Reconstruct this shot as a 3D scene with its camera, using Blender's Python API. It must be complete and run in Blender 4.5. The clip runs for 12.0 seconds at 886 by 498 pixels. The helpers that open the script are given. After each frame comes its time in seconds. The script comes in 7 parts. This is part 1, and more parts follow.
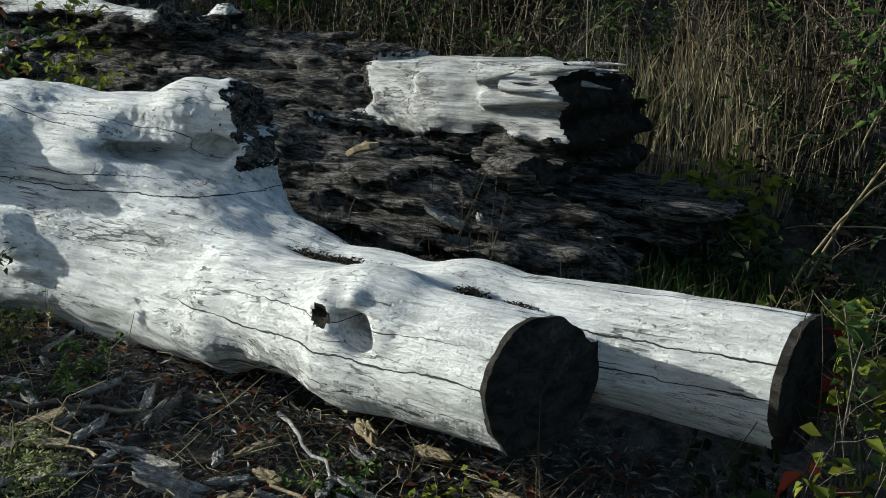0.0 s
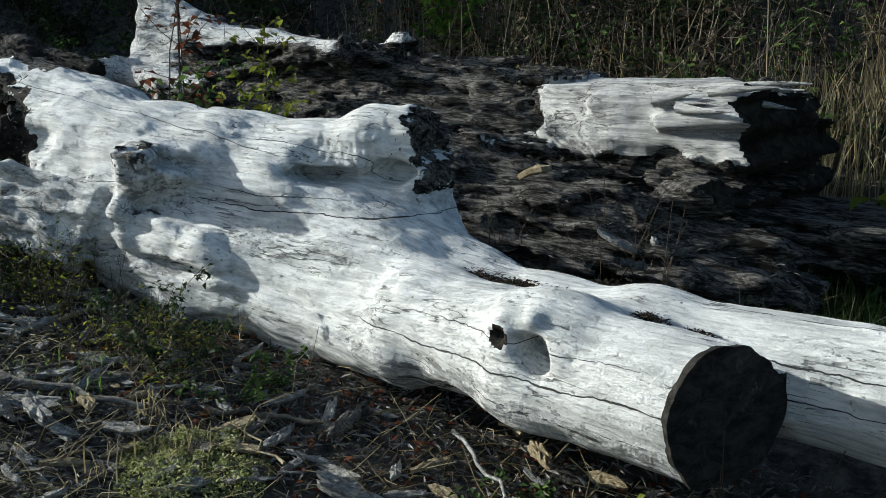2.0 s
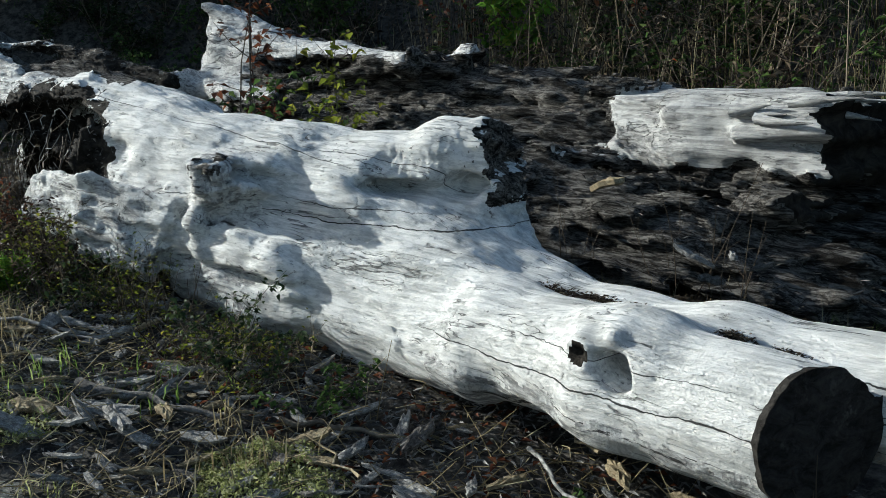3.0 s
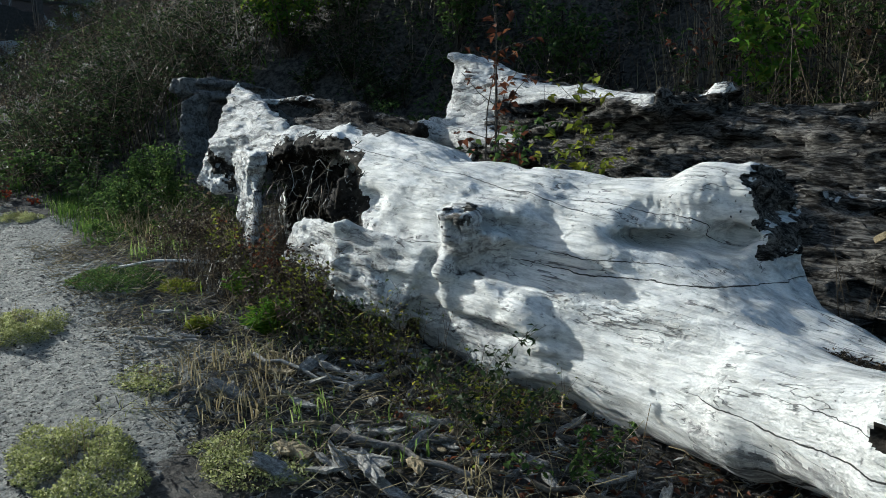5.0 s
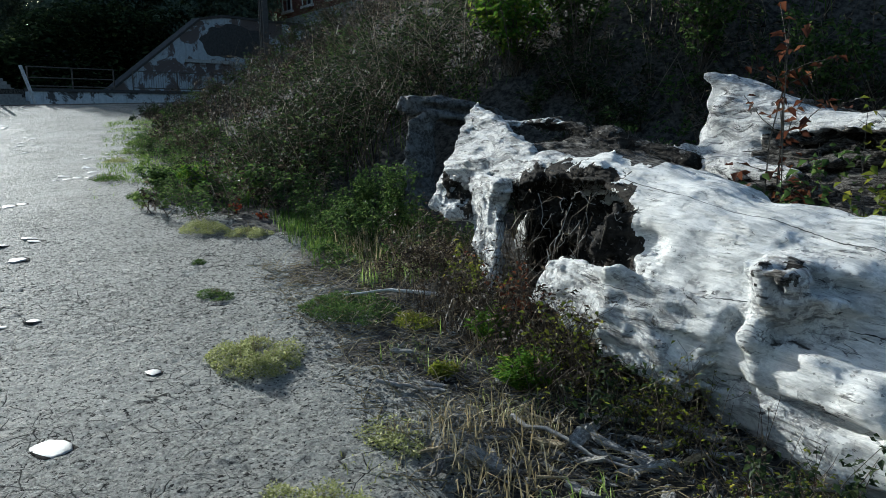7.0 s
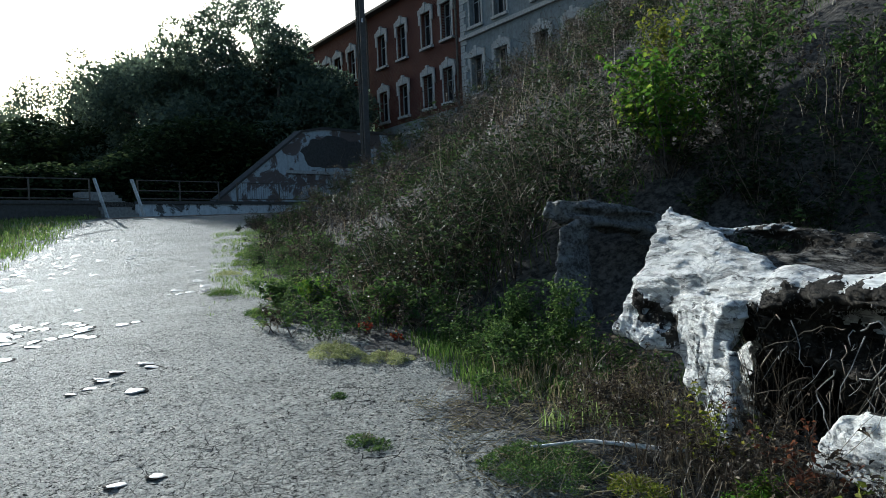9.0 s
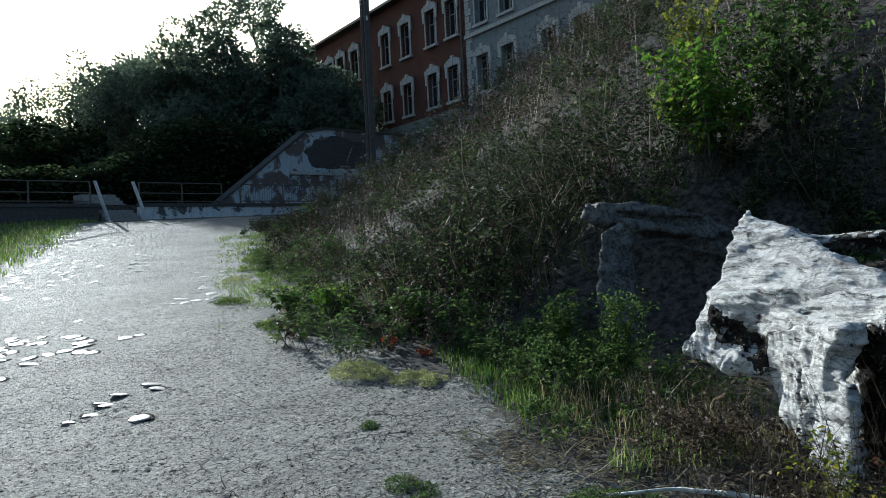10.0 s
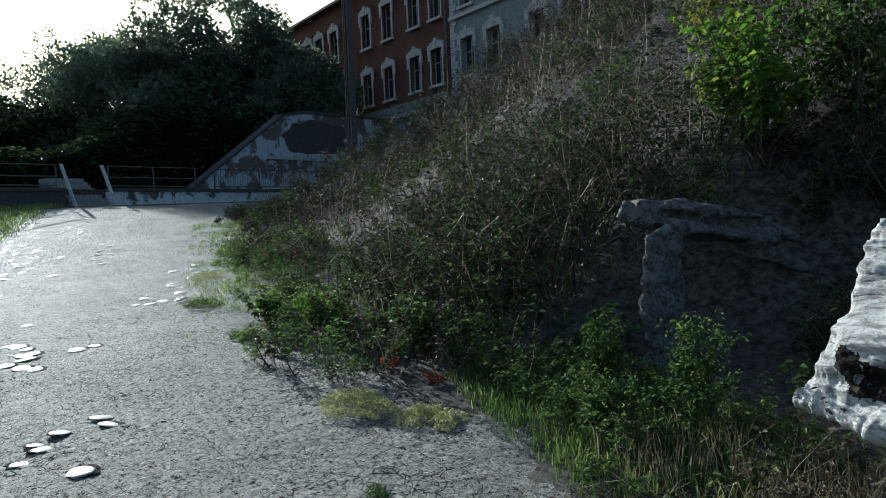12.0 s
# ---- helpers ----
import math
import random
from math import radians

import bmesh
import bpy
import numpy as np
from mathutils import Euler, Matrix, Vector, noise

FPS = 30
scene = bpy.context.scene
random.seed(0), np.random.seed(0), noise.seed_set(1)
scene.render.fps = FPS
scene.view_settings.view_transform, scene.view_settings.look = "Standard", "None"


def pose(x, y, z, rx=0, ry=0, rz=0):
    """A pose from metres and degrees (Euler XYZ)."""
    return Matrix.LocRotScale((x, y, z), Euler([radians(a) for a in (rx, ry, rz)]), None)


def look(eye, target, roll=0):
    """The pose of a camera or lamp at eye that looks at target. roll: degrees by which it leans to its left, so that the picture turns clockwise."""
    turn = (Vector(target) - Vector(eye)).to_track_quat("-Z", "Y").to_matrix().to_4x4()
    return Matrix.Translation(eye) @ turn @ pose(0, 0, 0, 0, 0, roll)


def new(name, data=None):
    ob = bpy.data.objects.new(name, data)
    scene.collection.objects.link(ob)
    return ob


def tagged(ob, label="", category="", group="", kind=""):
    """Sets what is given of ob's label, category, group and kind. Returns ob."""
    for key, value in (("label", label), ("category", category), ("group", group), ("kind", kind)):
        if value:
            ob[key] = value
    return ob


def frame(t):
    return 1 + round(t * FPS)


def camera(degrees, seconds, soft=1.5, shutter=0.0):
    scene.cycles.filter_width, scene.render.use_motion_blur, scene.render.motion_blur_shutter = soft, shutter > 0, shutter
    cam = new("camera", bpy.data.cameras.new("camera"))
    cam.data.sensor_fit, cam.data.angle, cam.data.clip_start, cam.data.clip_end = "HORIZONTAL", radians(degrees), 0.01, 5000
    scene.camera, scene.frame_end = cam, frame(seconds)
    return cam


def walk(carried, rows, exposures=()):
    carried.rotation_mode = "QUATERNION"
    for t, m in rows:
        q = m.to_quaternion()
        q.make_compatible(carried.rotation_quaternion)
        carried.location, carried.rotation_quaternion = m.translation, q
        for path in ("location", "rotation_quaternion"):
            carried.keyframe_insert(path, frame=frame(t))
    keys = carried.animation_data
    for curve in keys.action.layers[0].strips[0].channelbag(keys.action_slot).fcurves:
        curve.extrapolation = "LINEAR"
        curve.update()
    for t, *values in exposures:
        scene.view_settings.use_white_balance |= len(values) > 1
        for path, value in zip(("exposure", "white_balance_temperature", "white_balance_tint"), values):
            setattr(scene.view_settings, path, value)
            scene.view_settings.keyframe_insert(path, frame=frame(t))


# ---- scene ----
cam = camera(53.5, 12.0, 0.5)
METRES, EYE, TILT, LEAN, TURN = 4.425, 1.5, 4.66, 1.93, 28.1
ROWS = [
    (0.0, 0.0, 0.0, 0.0, 1.01, -19.03, -2.93),
    (0.5, -0.0039, -0.0003, -0.0002, 3.24, -18.98, -2.71),
    (1.0, -0.0075, -0.0037, 0.0017, 5.45, -18.32, -2.11),
    (1.5, -0.0106, -0.0086, 0.0021, 8.33, -17.77, -1.22),
    (2.0, -0.0127, -0.0066, 0.0026, 11.07, -17.96, -0.58),
    (2.5, -0.0182, -0.0053, 0.0036, 13.08, -17.78, -0.19),
    (4.5, -0.0582, 0.0042, 0.0045, 23.48, -15.13, 2.34),
    (5.0, -0.0583, 0.0194, 0.007, 29.31, -14.28, 3.51),
    (5.5, -0.0778, 0.0323, 0.0032, 35.23, -13.92, 3.64),
    (6.0, -0.1246, 0.0479, 0.0057, 38.34, -13.8, 3.07),
    (6.5, -0.1651, 0.0582, 0.005, 38.74, -13.09, 2.55),
    (7.0, -0.2125, 0.0826, 0.0085, 41.86, -12.35, 3.3),
    (9.0, -0.481, 0.1619, 0.0063, 47.43, -5.11, 4.53),
    (9.5, -0.5628, 0.1844, 0.0111, 48.01, -4.95, 4.41),
    (10.0, -0.6374, 0.2257, 0.0116, 47.48, -5.1, 4.88),
    (10.5, -0.6965, 0.2575, 0.0144, 48.36, -5.78, 4.38),
    (11.0, -0.7699, 0.2928, 0.0179, 48.04, -8.25, 3.8),
    (11.5, -0.8364, 0.3469, 0.0188, 46.32, -8.8, 4.36),
    (12.0, -0.8912, 0.3773, 0.0212, 45.98, -6.13, 4.29),
]
walk(cam, [(t, pose(0, 0, EYE, TILT, LEAN, TURN) @ pose(METRES * x, METRES * y, METRES * z, 90 + pitch, roll, yaw)) for t, x, y, z, yaw, pitch, roll in ROWS],
     [(0.0, 0.36, 6020, 2), (1.5, 0.46, 5950, 3), (5.0, 0.53, 5850, 3), (9.0, 0.64, 5660, 3)])

# ---- world, sun and exposure ----
SUN_TO = Vector((-0.928, -0.236, 0.29)).normalized()
world = bpy.data.worlds.new("world")
scene.world = world
world.use_nodes = True
wn = world.node_tree.nodes
sky = wn.new("ShaderNodeTexSky")
sky.sky_type = "NISHITA"
sky.sun_disc = False
sky.sun_elevation = math.asin(SUN_TO.z)
sky.sun_rotation = math.atan2(SUN_TO.x, SUN_TO.y)
sky.air_density, sky.dust_density, sky.ozone_density = 1.0, 2.5, 1.5
world.node_tree.links.new(sky.outputs[0], wn["Background"].inputs[0])
wn["Background"].inputs[1].default_value = 0.10
sun_data = bpy.data.lights.new("sun", "SUN")
sun_data.energy, sun_data.angle, sun_data.color = 5.0, radians(0.55), (1.0, 0.95, 0.87)
sun = new("sun", sun_data)
sun.matrix_world = look((0, 0, 30), Vector((0, 0, 30)) - SUN_TO)


# ---- node and material helpers ----
class Nodes:
    """A material with short calls for its nodes."""

    def __init__(self, name):
        self.mat = bpy.data.materials.new(name)
        self.mat.use_nodes = True
        self.tree = self.mat.node_tree
        self.out = self.tree.nodes["Material Output"]
        self.bsdf = self.tree.nodes["Principled BSDF"]

    def add(self, kind, **wires):
        n = self.tree.nodes.new(kind)
        for key, value in wires.items():
            self.put(n, int(key[1:]), value)
        return n

    def put(self, n, slot, value):
        sock = n.inputs[slot] if isinstance(slot, (int, str)) else slot
        if hasattr(value, "is_linked"):
            self.tree.links.new(value, sock)
        else:
            sock.default_value = value

    def coords(self, scale=(1, 1, 1), turn=(0, 0, 0), move=(0, 0, 0)):
        tc = self.add("ShaderNodeTexCoord")
        return self.add("ShaderNodeMapping", i0=tc.outputs["Object"], i1=move, i2=turn, i3=scale).outputs[0]

    def noise(self, vec, scale, detail=4.0, rough=0.6, warp=0.0):
        n = self.add("ShaderNodeTexNoise")
        self.put(n, "Vector", vec)
        self.put(n, "Scale", scale)
        self.put(n, "Detail", detail)
        self.put(n, "Roughness", rough)
        self.put(n, "Distortion", warp)
        return n.outputs["Fac"]

    def voronoi(self, vec, scale, feature="F1", slot="Distance"):
        n = self.add("ShaderNodeTexVoronoi")
        n.feature = feature
        self.put(n, "Vector", vec)
        self.put(n, "Scale", scale)
        return n.outputs[slot]

    def bent(self, vec, amount, scale):
        """Coordinates pushed about by a noise."""
        nz = self.add("ShaderNodeTexNoise")
        self.put(nz, "Vector", vec)
        self.put(nz, "Scale", scale)
        m = self.add("ShaderNodeMix")
        m.data_type = "VECTOR"
        self.put(m, m.inputs[0], amount)
        self.put(m, m.inputs[4], vec)
        self.put(m, m.inputs[5], nz.outputs["Color"])
        return m.outputs[1]

    def math(self, op, a, b=0.0, c=0.0):
        n = self.add("ShaderNodeMath")
        n.operation = op
        for slot, value in enumerate((a, b, c)):
            self.put(n, slot, value)
        return n.outputs[0]

    def ramp(self, fac, low, high, a=0.0, b=1.0):
        n = self.add("ShaderNodeMapRange")
        n.interpolation_type = "SMOOTHSTEP"
        for slot, value in enumerate((fac, low, high, a, b)):
            self.put(n, slot, value)
        return n.outputs[0]

    def mix(self, fac, a, b):
        n = self.add("ShaderNodeMix")
        n.data_type = "RGBA"
        self.put(n, n.inputs[0], fac)
        self.put(n, n.inputs[6], (*a, 1) if isinstance(a, tuple) else a)
        self.put(n, n.inputs[7], (*b, 1) if isinstance(b, tuple) else b)
        return n.outputs[2]

    def bump(self, height, strength, distance, under=None):
        n = self.add("ShaderNodeBump")
        self.put(n, "Strength", strength)
        self.put(n, "Distance", distance)
        self.put(n, "Height", height)
        if under is not None:
            self.put(n, "Normal", under)
        return n.outputs[0]

    def finish(self, colour, rough=0.85, normal=None, spec=0.25, metal=0.0):
        self.put(self.bsdf, "Base Color", (*colour, 1) if isinstance(colour, tuple) else colour)
        self.put(self.bsdf, "Roughness", rough)
        self.put(self.bsdf, "Specular IOR Level", spec)
        self.put(self.bsdf, "Metallic", metal)
        if normal is not None:
            self.put(self.bsdf, "Normal", normal)
        return self.mat

    def thin(self, colour, glow=0.4, rough=0.6):
        """A leaf: reflects and lets light through."""
        self.put(self.bsdf, "Base Color", colour)
        self.put(self.bsdf, "Roughness", rough)
        self.put(self.bsdf, "Specular IOR Level", 0.08)
        t = self.add("ShaderNodeBsdfTranslucent", i0=colour)
        m = self.add("ShaderNodeMixShader", i0=glow, i1=self.bsdf.outputs[0], i2=t.outputs[0])
        self.tree.links.new(m.outputs[0], self.out.inputs[0])
        return self.mat


def bleached_wood(name, low, high, stain, cracks=()):
    """Barkless wood bleached by sun: soft streaks along the grain, fine checks, few long cracks."""
    n = Nodes(name)
    plain = n.coords()
    streak = n.noise(n.coords((0.6, 16, 16)), 2.6, 7, 0.68, 0.25)
    thread = n.noise(n.coords((1.6, 60, 60)), 2.2, 5, 0.7, 0.15)
    broad = n.noise(n.coords((1.0, 1.8, 1.8)), 1.5, 6, 0.6, 0.5)
    cloud = n.noise(n.coords((3, 7, 7)), 2.0, 7, 0.7, 0.4)
    colour = n.mix(n.ramp(n.math("MULTIPLY_ADD", streak, 0.55, n.math("MULTIPLY", cloud, 0.45)), 0.40, 0.58), low, high)
    colour = n.mix(n.math("MULTIPLY", n.ramp(broad, 0.54, 0.72), 0.5), colour, stain)
    colour = n.mix(n.math("MULTIPLY", n.ramp(thread, 0.52, 0.66), 0.28), colour, stain)
    flake = n.ramp(n.noise(n.coords((7, 42, 42), move=(1, 7, 2)), 1.3, 4, 0.7, 0.3), 0.60, 0.64)
    flake = n.math("MULTIPLY", flake, n.ramp(n.noise(n.coords((1.5, 3, 3), move=(6, 2, 8)), 1.8, 4, 0.65), 0.44, 0.6))
    sep = n.add("ShaderNodeSeparateXYZ", i0=plain).outputs
    sway = n.math("MULTIPLY", n.math("SUBTRACT", n.noise(n.coords((1.0, 0.2, 0.2)), 3.2, 5, 0.6), 0.5), 0.07)
    split = 0.0
    # long drying cracks: across-grain place cy * y + cz * z = a + b * x, from x0 to x1
    for cy, cz, a, b, x0, x1, width in cracks:
        v = n.math("ADD", n.math("MULTIPLY", sep[1], cy), n.math("MULTIPLY", sep[2], cz))
        v = n.math("SUBTRACT", n.math("SUBTRACT", v, n.math("MULTIPLY_ADD", sep[0], b, a)), sway)
        ends = n.math("MULTIPLY", n.ramp(sep[0], x0 - 0.02, x0 + 0.3), n.ramp(sep[0], x1 - 0.3, x1 + 0.02, 1.0, 0.0))
        wide = n.math("MULTIPLY_ADD", ends, n.math("MULTIPLY", n.ramp(n.noise(n.coords((4, 0.3, 0.3)), 3.0, 2), 0.3, 0.7, 0.15, 0.5), width), 0.0004)
        one = n.math("MULTIPLY", n.ramp(n.math("DIVIDE", n.math("ABSOLUTE", v), wide), 0.5, 1.0, 1.0, 0.0), n.ramp(ends, 0.0, 0.1))
        split = n.math("MAXIMUM", split, one)
    # short checks along the grain, in patches
    check = n.math("ABSOLUTE", n.math("SUBTRACT", n.noise(n.coords((1.3, 15, 15), move=(3, 1, 2)), 1.4, 3, 0.55, 0.2), 0.5))
    check = n.math("MULTIPLY", n.ramp(check, 0.005, 0.016, 1.0, 0.0), n.ramp(n.noise(n.coords((2.0, 4, 4)), 1.6, 4, 0.65), 0.50, 0.59))
    lines = n.math("MAXIMUM", split, n.math("MULTIPLY", check, 0.75))
    colour = n.mix(n.math("MULTIPLY", lines, 0.96), colour, (0.014, 0.012, 0.010))
    worm = n.ramp(n.voronoi(n.coords((0.8, 1, 1)), 9.0), 0.022, 0.05, 1.0, 0.0)
    speck = n.ramp(n.noise(n.coords((30, 55, 55)), 1.3, 4, 0.7), 0.60, 0.66)
    speck = n.math("MULTIPLY", speck, n.ramp(n.noise(n.coords((2, 3, 3), move=(4, 4, 1)), 1.7, 4, 0.65), 0.47, 0.62))
    colour = n.mix(n.math("MULTIPLY", n.math("MAXIMUM", n.math("MAXIMUM", worm, n.math("MULTIPLY", flake, 0.28)), speck), 0.75), colour, tuple(v * 0.22 for v in stain))
    # wavy ribs across the grain, and soft dents
    ribs = n.noise(n.coords((30, 5, 5)), 1.4, 4, 0.6, 0.7)
    dents = n.noise(n.coords((5, 9, 9)), 2.2, 5, 0.6, 0.3)
    b = n.bump(dents, 0.35, 0.02)
    b = n.bump(n.math("MULTIPLY", ribs, n.ramp(n.noise(n.coords((1.4, 2, 2), move=(2, 5, 3)), 1.5, 3), 0.50, 0.64)), 0.6, 0.014, b)
    b = n.bump(streak, 0.9, 0.012, b)
    b = n.bump(thread, 0.8, 0.006, b)
    b = n.bump(n.noise(n.coords((1.0, 1.6, 1.6)), 55.0, 5, 0.7), 0.8, 0.012, b)
    b = n.bump(n.math("SUBTRACT", 1.0, n.math("MAXIMUM", n.math("MAXIMUM", lines, flake), speck)), 1.0, 0.012, b)
    return n.finish(colour, 0.75, b, 0.25)


def torn_wood(name):
    """Bleached root wood: curly, split fibre with dark clefts."""
    n = Nodes(name)
    swirl = n.bent(n.coords((1.0, 1.0, 1.0)), 0.16, 2.2)
    m = n.add("ShaderNodeMapping", i0=swirl, i3=(4, 20, 26)).outputs[0]
    fibre = n.noise(m, 1.6, 7, 0.72, 0.4)
    ripple = n.noise(n.coords((30, 14, 8)), 1.3, 5, 0.65, 0.8)
    cleft = n.ramp(n.noise(m, 0.9, 7, 0.75, 0.6), 0.585, 0.61)
    pit = n.math("MULTIPLY", n.ramp(n.noise(n.coords((1.2, 1, 1)), 11.0, 6, 0.75), 0.63, 0.66), n.ramp(n.noise(n.coords(), 1.8, 3), 0.5, 0.6))
    dark = n.math("MAXIMUM", cleft, pit)
    colour = n.mix(n.ramp(fibre, 0.40, 0.54), (0.34, 0.335, 0.325), (0.83, 0.82, 0.79))
    colour = n.mix(n.math("MULTIPLY", n.ramp(ripple, 0.5, 0.62), 0.35), colour, (0.36, 0.355, 0.34))
    colour = n.mix(n.math("MULTIPLY", dark, 0.9), colour, (0.03, 0.027, 0.024))
    b = n.bump(fibre, 0.9, 0.03)
    curl = n.noise(n.bent(n.coords((13, 13, 44)), 0.12, 1.2), 1.2, 5, 0.62, 1.2)
    b = n.bump(curl, 1.0, 0.03, b)
    b = n.bump(ripple, 0.8, 0.014, b)
    b = n.bump(n.math("SUBTRACT", 1.0, dark), 1.0, 0.02, b)
    return n.finish(colour, 0.8, b, 0.25)


def rough_dark(name, low, high, accent, squash=(3, 9, 9), depth=0.05):
    """Bark, rot and soil."""
    n = Nodes(name)
    v = n.coords(squash)
    a = n.noise(v, 2.0, 8, 0.72, 0.8)
    c = n.noise(n.coords(), 5.0, 5, 0.65)
    f = n.noise(n.coords(), 60.0, 3, 0.6)
    colour = n.mix(n.ramp(a, 0.35, 0.68), low, high)
    colour = n.mix(n.math("MULTIPLY", n.ramp(c, 0.56, 0.7), n.ramp(f, 0.4, 0.6)), colour, accent)
    b = n.bump(a, 1.0, depth)
    b = n.bump(f, 0.6, 0.01, b)
    return n.finish(colour, 0.95, b, 0.1)


def leafy(name, tones, glow=0.4, rough=0.65):
    """Leaves and blades: each takes its own tone between the three given."""
    n = Nodes(name)
    g = n.add("ShaderNodeNewGeometry").outputs["Random Per Island"]
    colour = n.mix(n.ramp(g, 0.0, 0.55), tones[0], tones[1])
    colour = n.mix(n.ramp(g, 0.6, 1.0), colour, tones[2])
    colour = n.mix(n.math("MULTIPLY", n.noise(n.coords(), 22.0, 3), 0.5), colour, tones[0])
    return n.thin(colour, glow, rough)


def furrowed_bark():
    """Dark layered bark: long black furrows between grey fibrous ridges."""
    n = Nodes("old_bark")
    ridge = n.noise(n.bent(n.coords((2.2, 12, 15)), 0.05, 2.0), 2.0, 9, 0.74, 0.6)
    fibre = n.noise(n.coords((6, 48, 55)), 1.6, 6, 0.72, 0.3)
    chunk = n.noise(n.coords((9, 14, 16)), 1.8, 6, 0.7, 0.5)
    grey = n.mix(n.ramp(fibre, 0.38, 0.62), (0.05, 0.044, 0.038), (0.34, 0.318, 0.285))
    grey = n.mix(n.math("MULTIPLY", n.ramp(chunk, 0.56, 0.66), 0.7), grey, (0.42, 0.40, 0.36))
    colour = n.mix(n.ramp(ridge, 0.40, 0.56), (0.014, 0.012, 0.010), grey)
    b = n.bump(ridge, 1.0, 0.07)
    b = n.bump(chunk, 0.9, 0.03, b)
    b = n.bump(fibre, 1.0, 0.015, b)
    return n.finish(colour, 0.95, b, 0.1)


CRACKS = ((0, 1, 0.625, 0.03, -2.3, -0.6, 0.007), (0, 1, 0.83, -0.009, -3.55, -1.7, 0.006), (0, 1, 1.114, 0.055, -4.6, -3.5, 0.006), (0, 1, 0.85, -0.023, -3.3, -2.5, 0.005),
          (0.7, 0.7, 2.269, -0.056, -5.3, -2.9, 0.006), (0.7, 0.7, 2.668, 0.053, -3.35, -2.3, 0.005), (0.8, 0.6, 2.36, -0.005, -1.1, -0.05, 0.006), (0, 1, 0.689, 0.015, -0.95, -0.05, 0.006),
          (0, 1, 0.605, 0.025, -0.95, -0.05, 0.006), (0, 1, 0.70, 0.02, -1.9, -0.95, 0.003), (0, 1, 0.49, 0.0, -2.0, -0.9, 0.005))
M_BLEACHED = bleached_wood("bleached_wood", (0.55, 0.55, 0.525), (0.91, 0.90, 0.86), (0.34, 0.34, 0.325), CRACKS)
M_TORN = torn_wood("torn_root_wood")
M_PALEWOOD = bleached_wood("pale_torn_wood", (0.26, 0.255, 0.245), (0.64, 0.63, 0.60), (0.15, 0.146, 0.14))
# weathered grey wood, darkened: the shade over the stump is in its colour
M_SHADEDWOOD = bleached_wood("shaded_weathered_wood", (0.04, 0.038, 0.036), (0.18, 0.178, 0.168), (0.022, 0.022, 0.02))
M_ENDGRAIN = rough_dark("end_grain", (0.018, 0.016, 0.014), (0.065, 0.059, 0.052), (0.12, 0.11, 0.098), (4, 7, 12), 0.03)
M_BARK = furrowed_bark()
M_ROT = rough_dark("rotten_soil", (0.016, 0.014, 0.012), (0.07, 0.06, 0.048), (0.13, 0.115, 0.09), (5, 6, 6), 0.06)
M_FLAKE = leafy("bark_flake", ((0.03, 0.026, 0.022), (0.11, 0.10, 0.088), (0.36, 0.34, 0.31)), 0.05, 0.9)
M_CHIP = rough_dark("wood_chip", (0.16, 0.152, 0.14), (0.47, 0.455, 0.42), (0.62, 0.60, 0.56), (6, 14, 14), 0.01)
M_CHIP_DARK = rough_dark("dark_bark_chip", (0.07, 0.064, 0.058), (0.26, 0.24, 0.215), (0.40, 0.38, 0.35), (6, 14, 14), 0.012)
M_CHIP_TAN = rough_dark("tan_wood", (0.22, 0.17, 0.10), (0.46, 0.38, 0.24), (0.55, 0.48, 0.34), (6, 14, 14), 0.01)
M_TWIG = rough_dark("twig", (0.05, 0.042, 0.035), (0.20, 0.17, 0.13), (0.26, 0.23, 0.18), (8, 8, 8), 0.004)
M_STALK = leafy("dry_stalk", ((0.03, 0.023, 0.017), (0.11, 0.084, 0.056), (0.36, 0.30, 0.215)), 0.12, 0.55)
M_DRYLEAF = leafy("dry_leaf", ((0.022, 0.018, 0.014), (0.08, 0.06, 0.042), (0.27, 0.215, 0.145)), 0.3, 0.6)
M_STRAW = leafy("straw", ((0.20, 0.16, 0.085), (0.36, 0.30, 0.17), (0.48, 0.43, 0.28)), 0.3, 0.6)
M_GREEN = leafy("green_leaf", ((0.035, 0.065, 0.02), (0.08, 0.14, 0.038), (0.20, 0.27, 0.075)), 0.45)
M_DARKGREEN = leafy("dark_leaf", ((0.018, 0.03, 0.014), (0.042, 0.066, 0.026), (0.11, 0.14, 0.055)), 0.35)
# tree leaf tones lightened: the haze over the far trees is in them
M_HAZYLEAF = leafy("hazy_tree_leaf", ((0.085, 0.115, 0.085), (0.14, 0.18, 0.125), (0.22, 0.27, 0.16)), 0.5)
M_BRIGHT = leafy("bright_leaf", ((0.06, 0.14, 0.02), (0.12, 0.24, 0.03), (0.30, 0.36, 0.05)), 0.45)
M_YELLOW = leafy("yellow_green_leaf", ((0.10, 0.13, 0.02), (0.22, 0.25, 0.035), (0.36, 0.33, 0.05)), 0.45)
M_RED = leafy("red_leaf", ((0.12, 0.02, 0.015), (0.30, 0.05, 0.025), (0.45, 0.14, 0.04)), 0.4)
M_RUST = leafy("rust_leaf", ((0.07, 0.028, 0.018), (0.16, 0.06, 0.032), (0.26, 0.11, 0.05)), 0.35)
M_MOSS = leafy("pale_cushion_leaf", ((0.17, 0.19, 0.06), (0.42, 0.44, 0.18), (0.62, 0.61, 0.36)), 0.45)
# brighter copy of the grass tones, with the sunlight put into the colour
M_SUNLITGREEN = leafy("sunny_grass_blade", ((0.10, 0.17, 0.035), (0.22, 0.32, 0.075), (0.40, 0.45, 0.18)), 0.5)
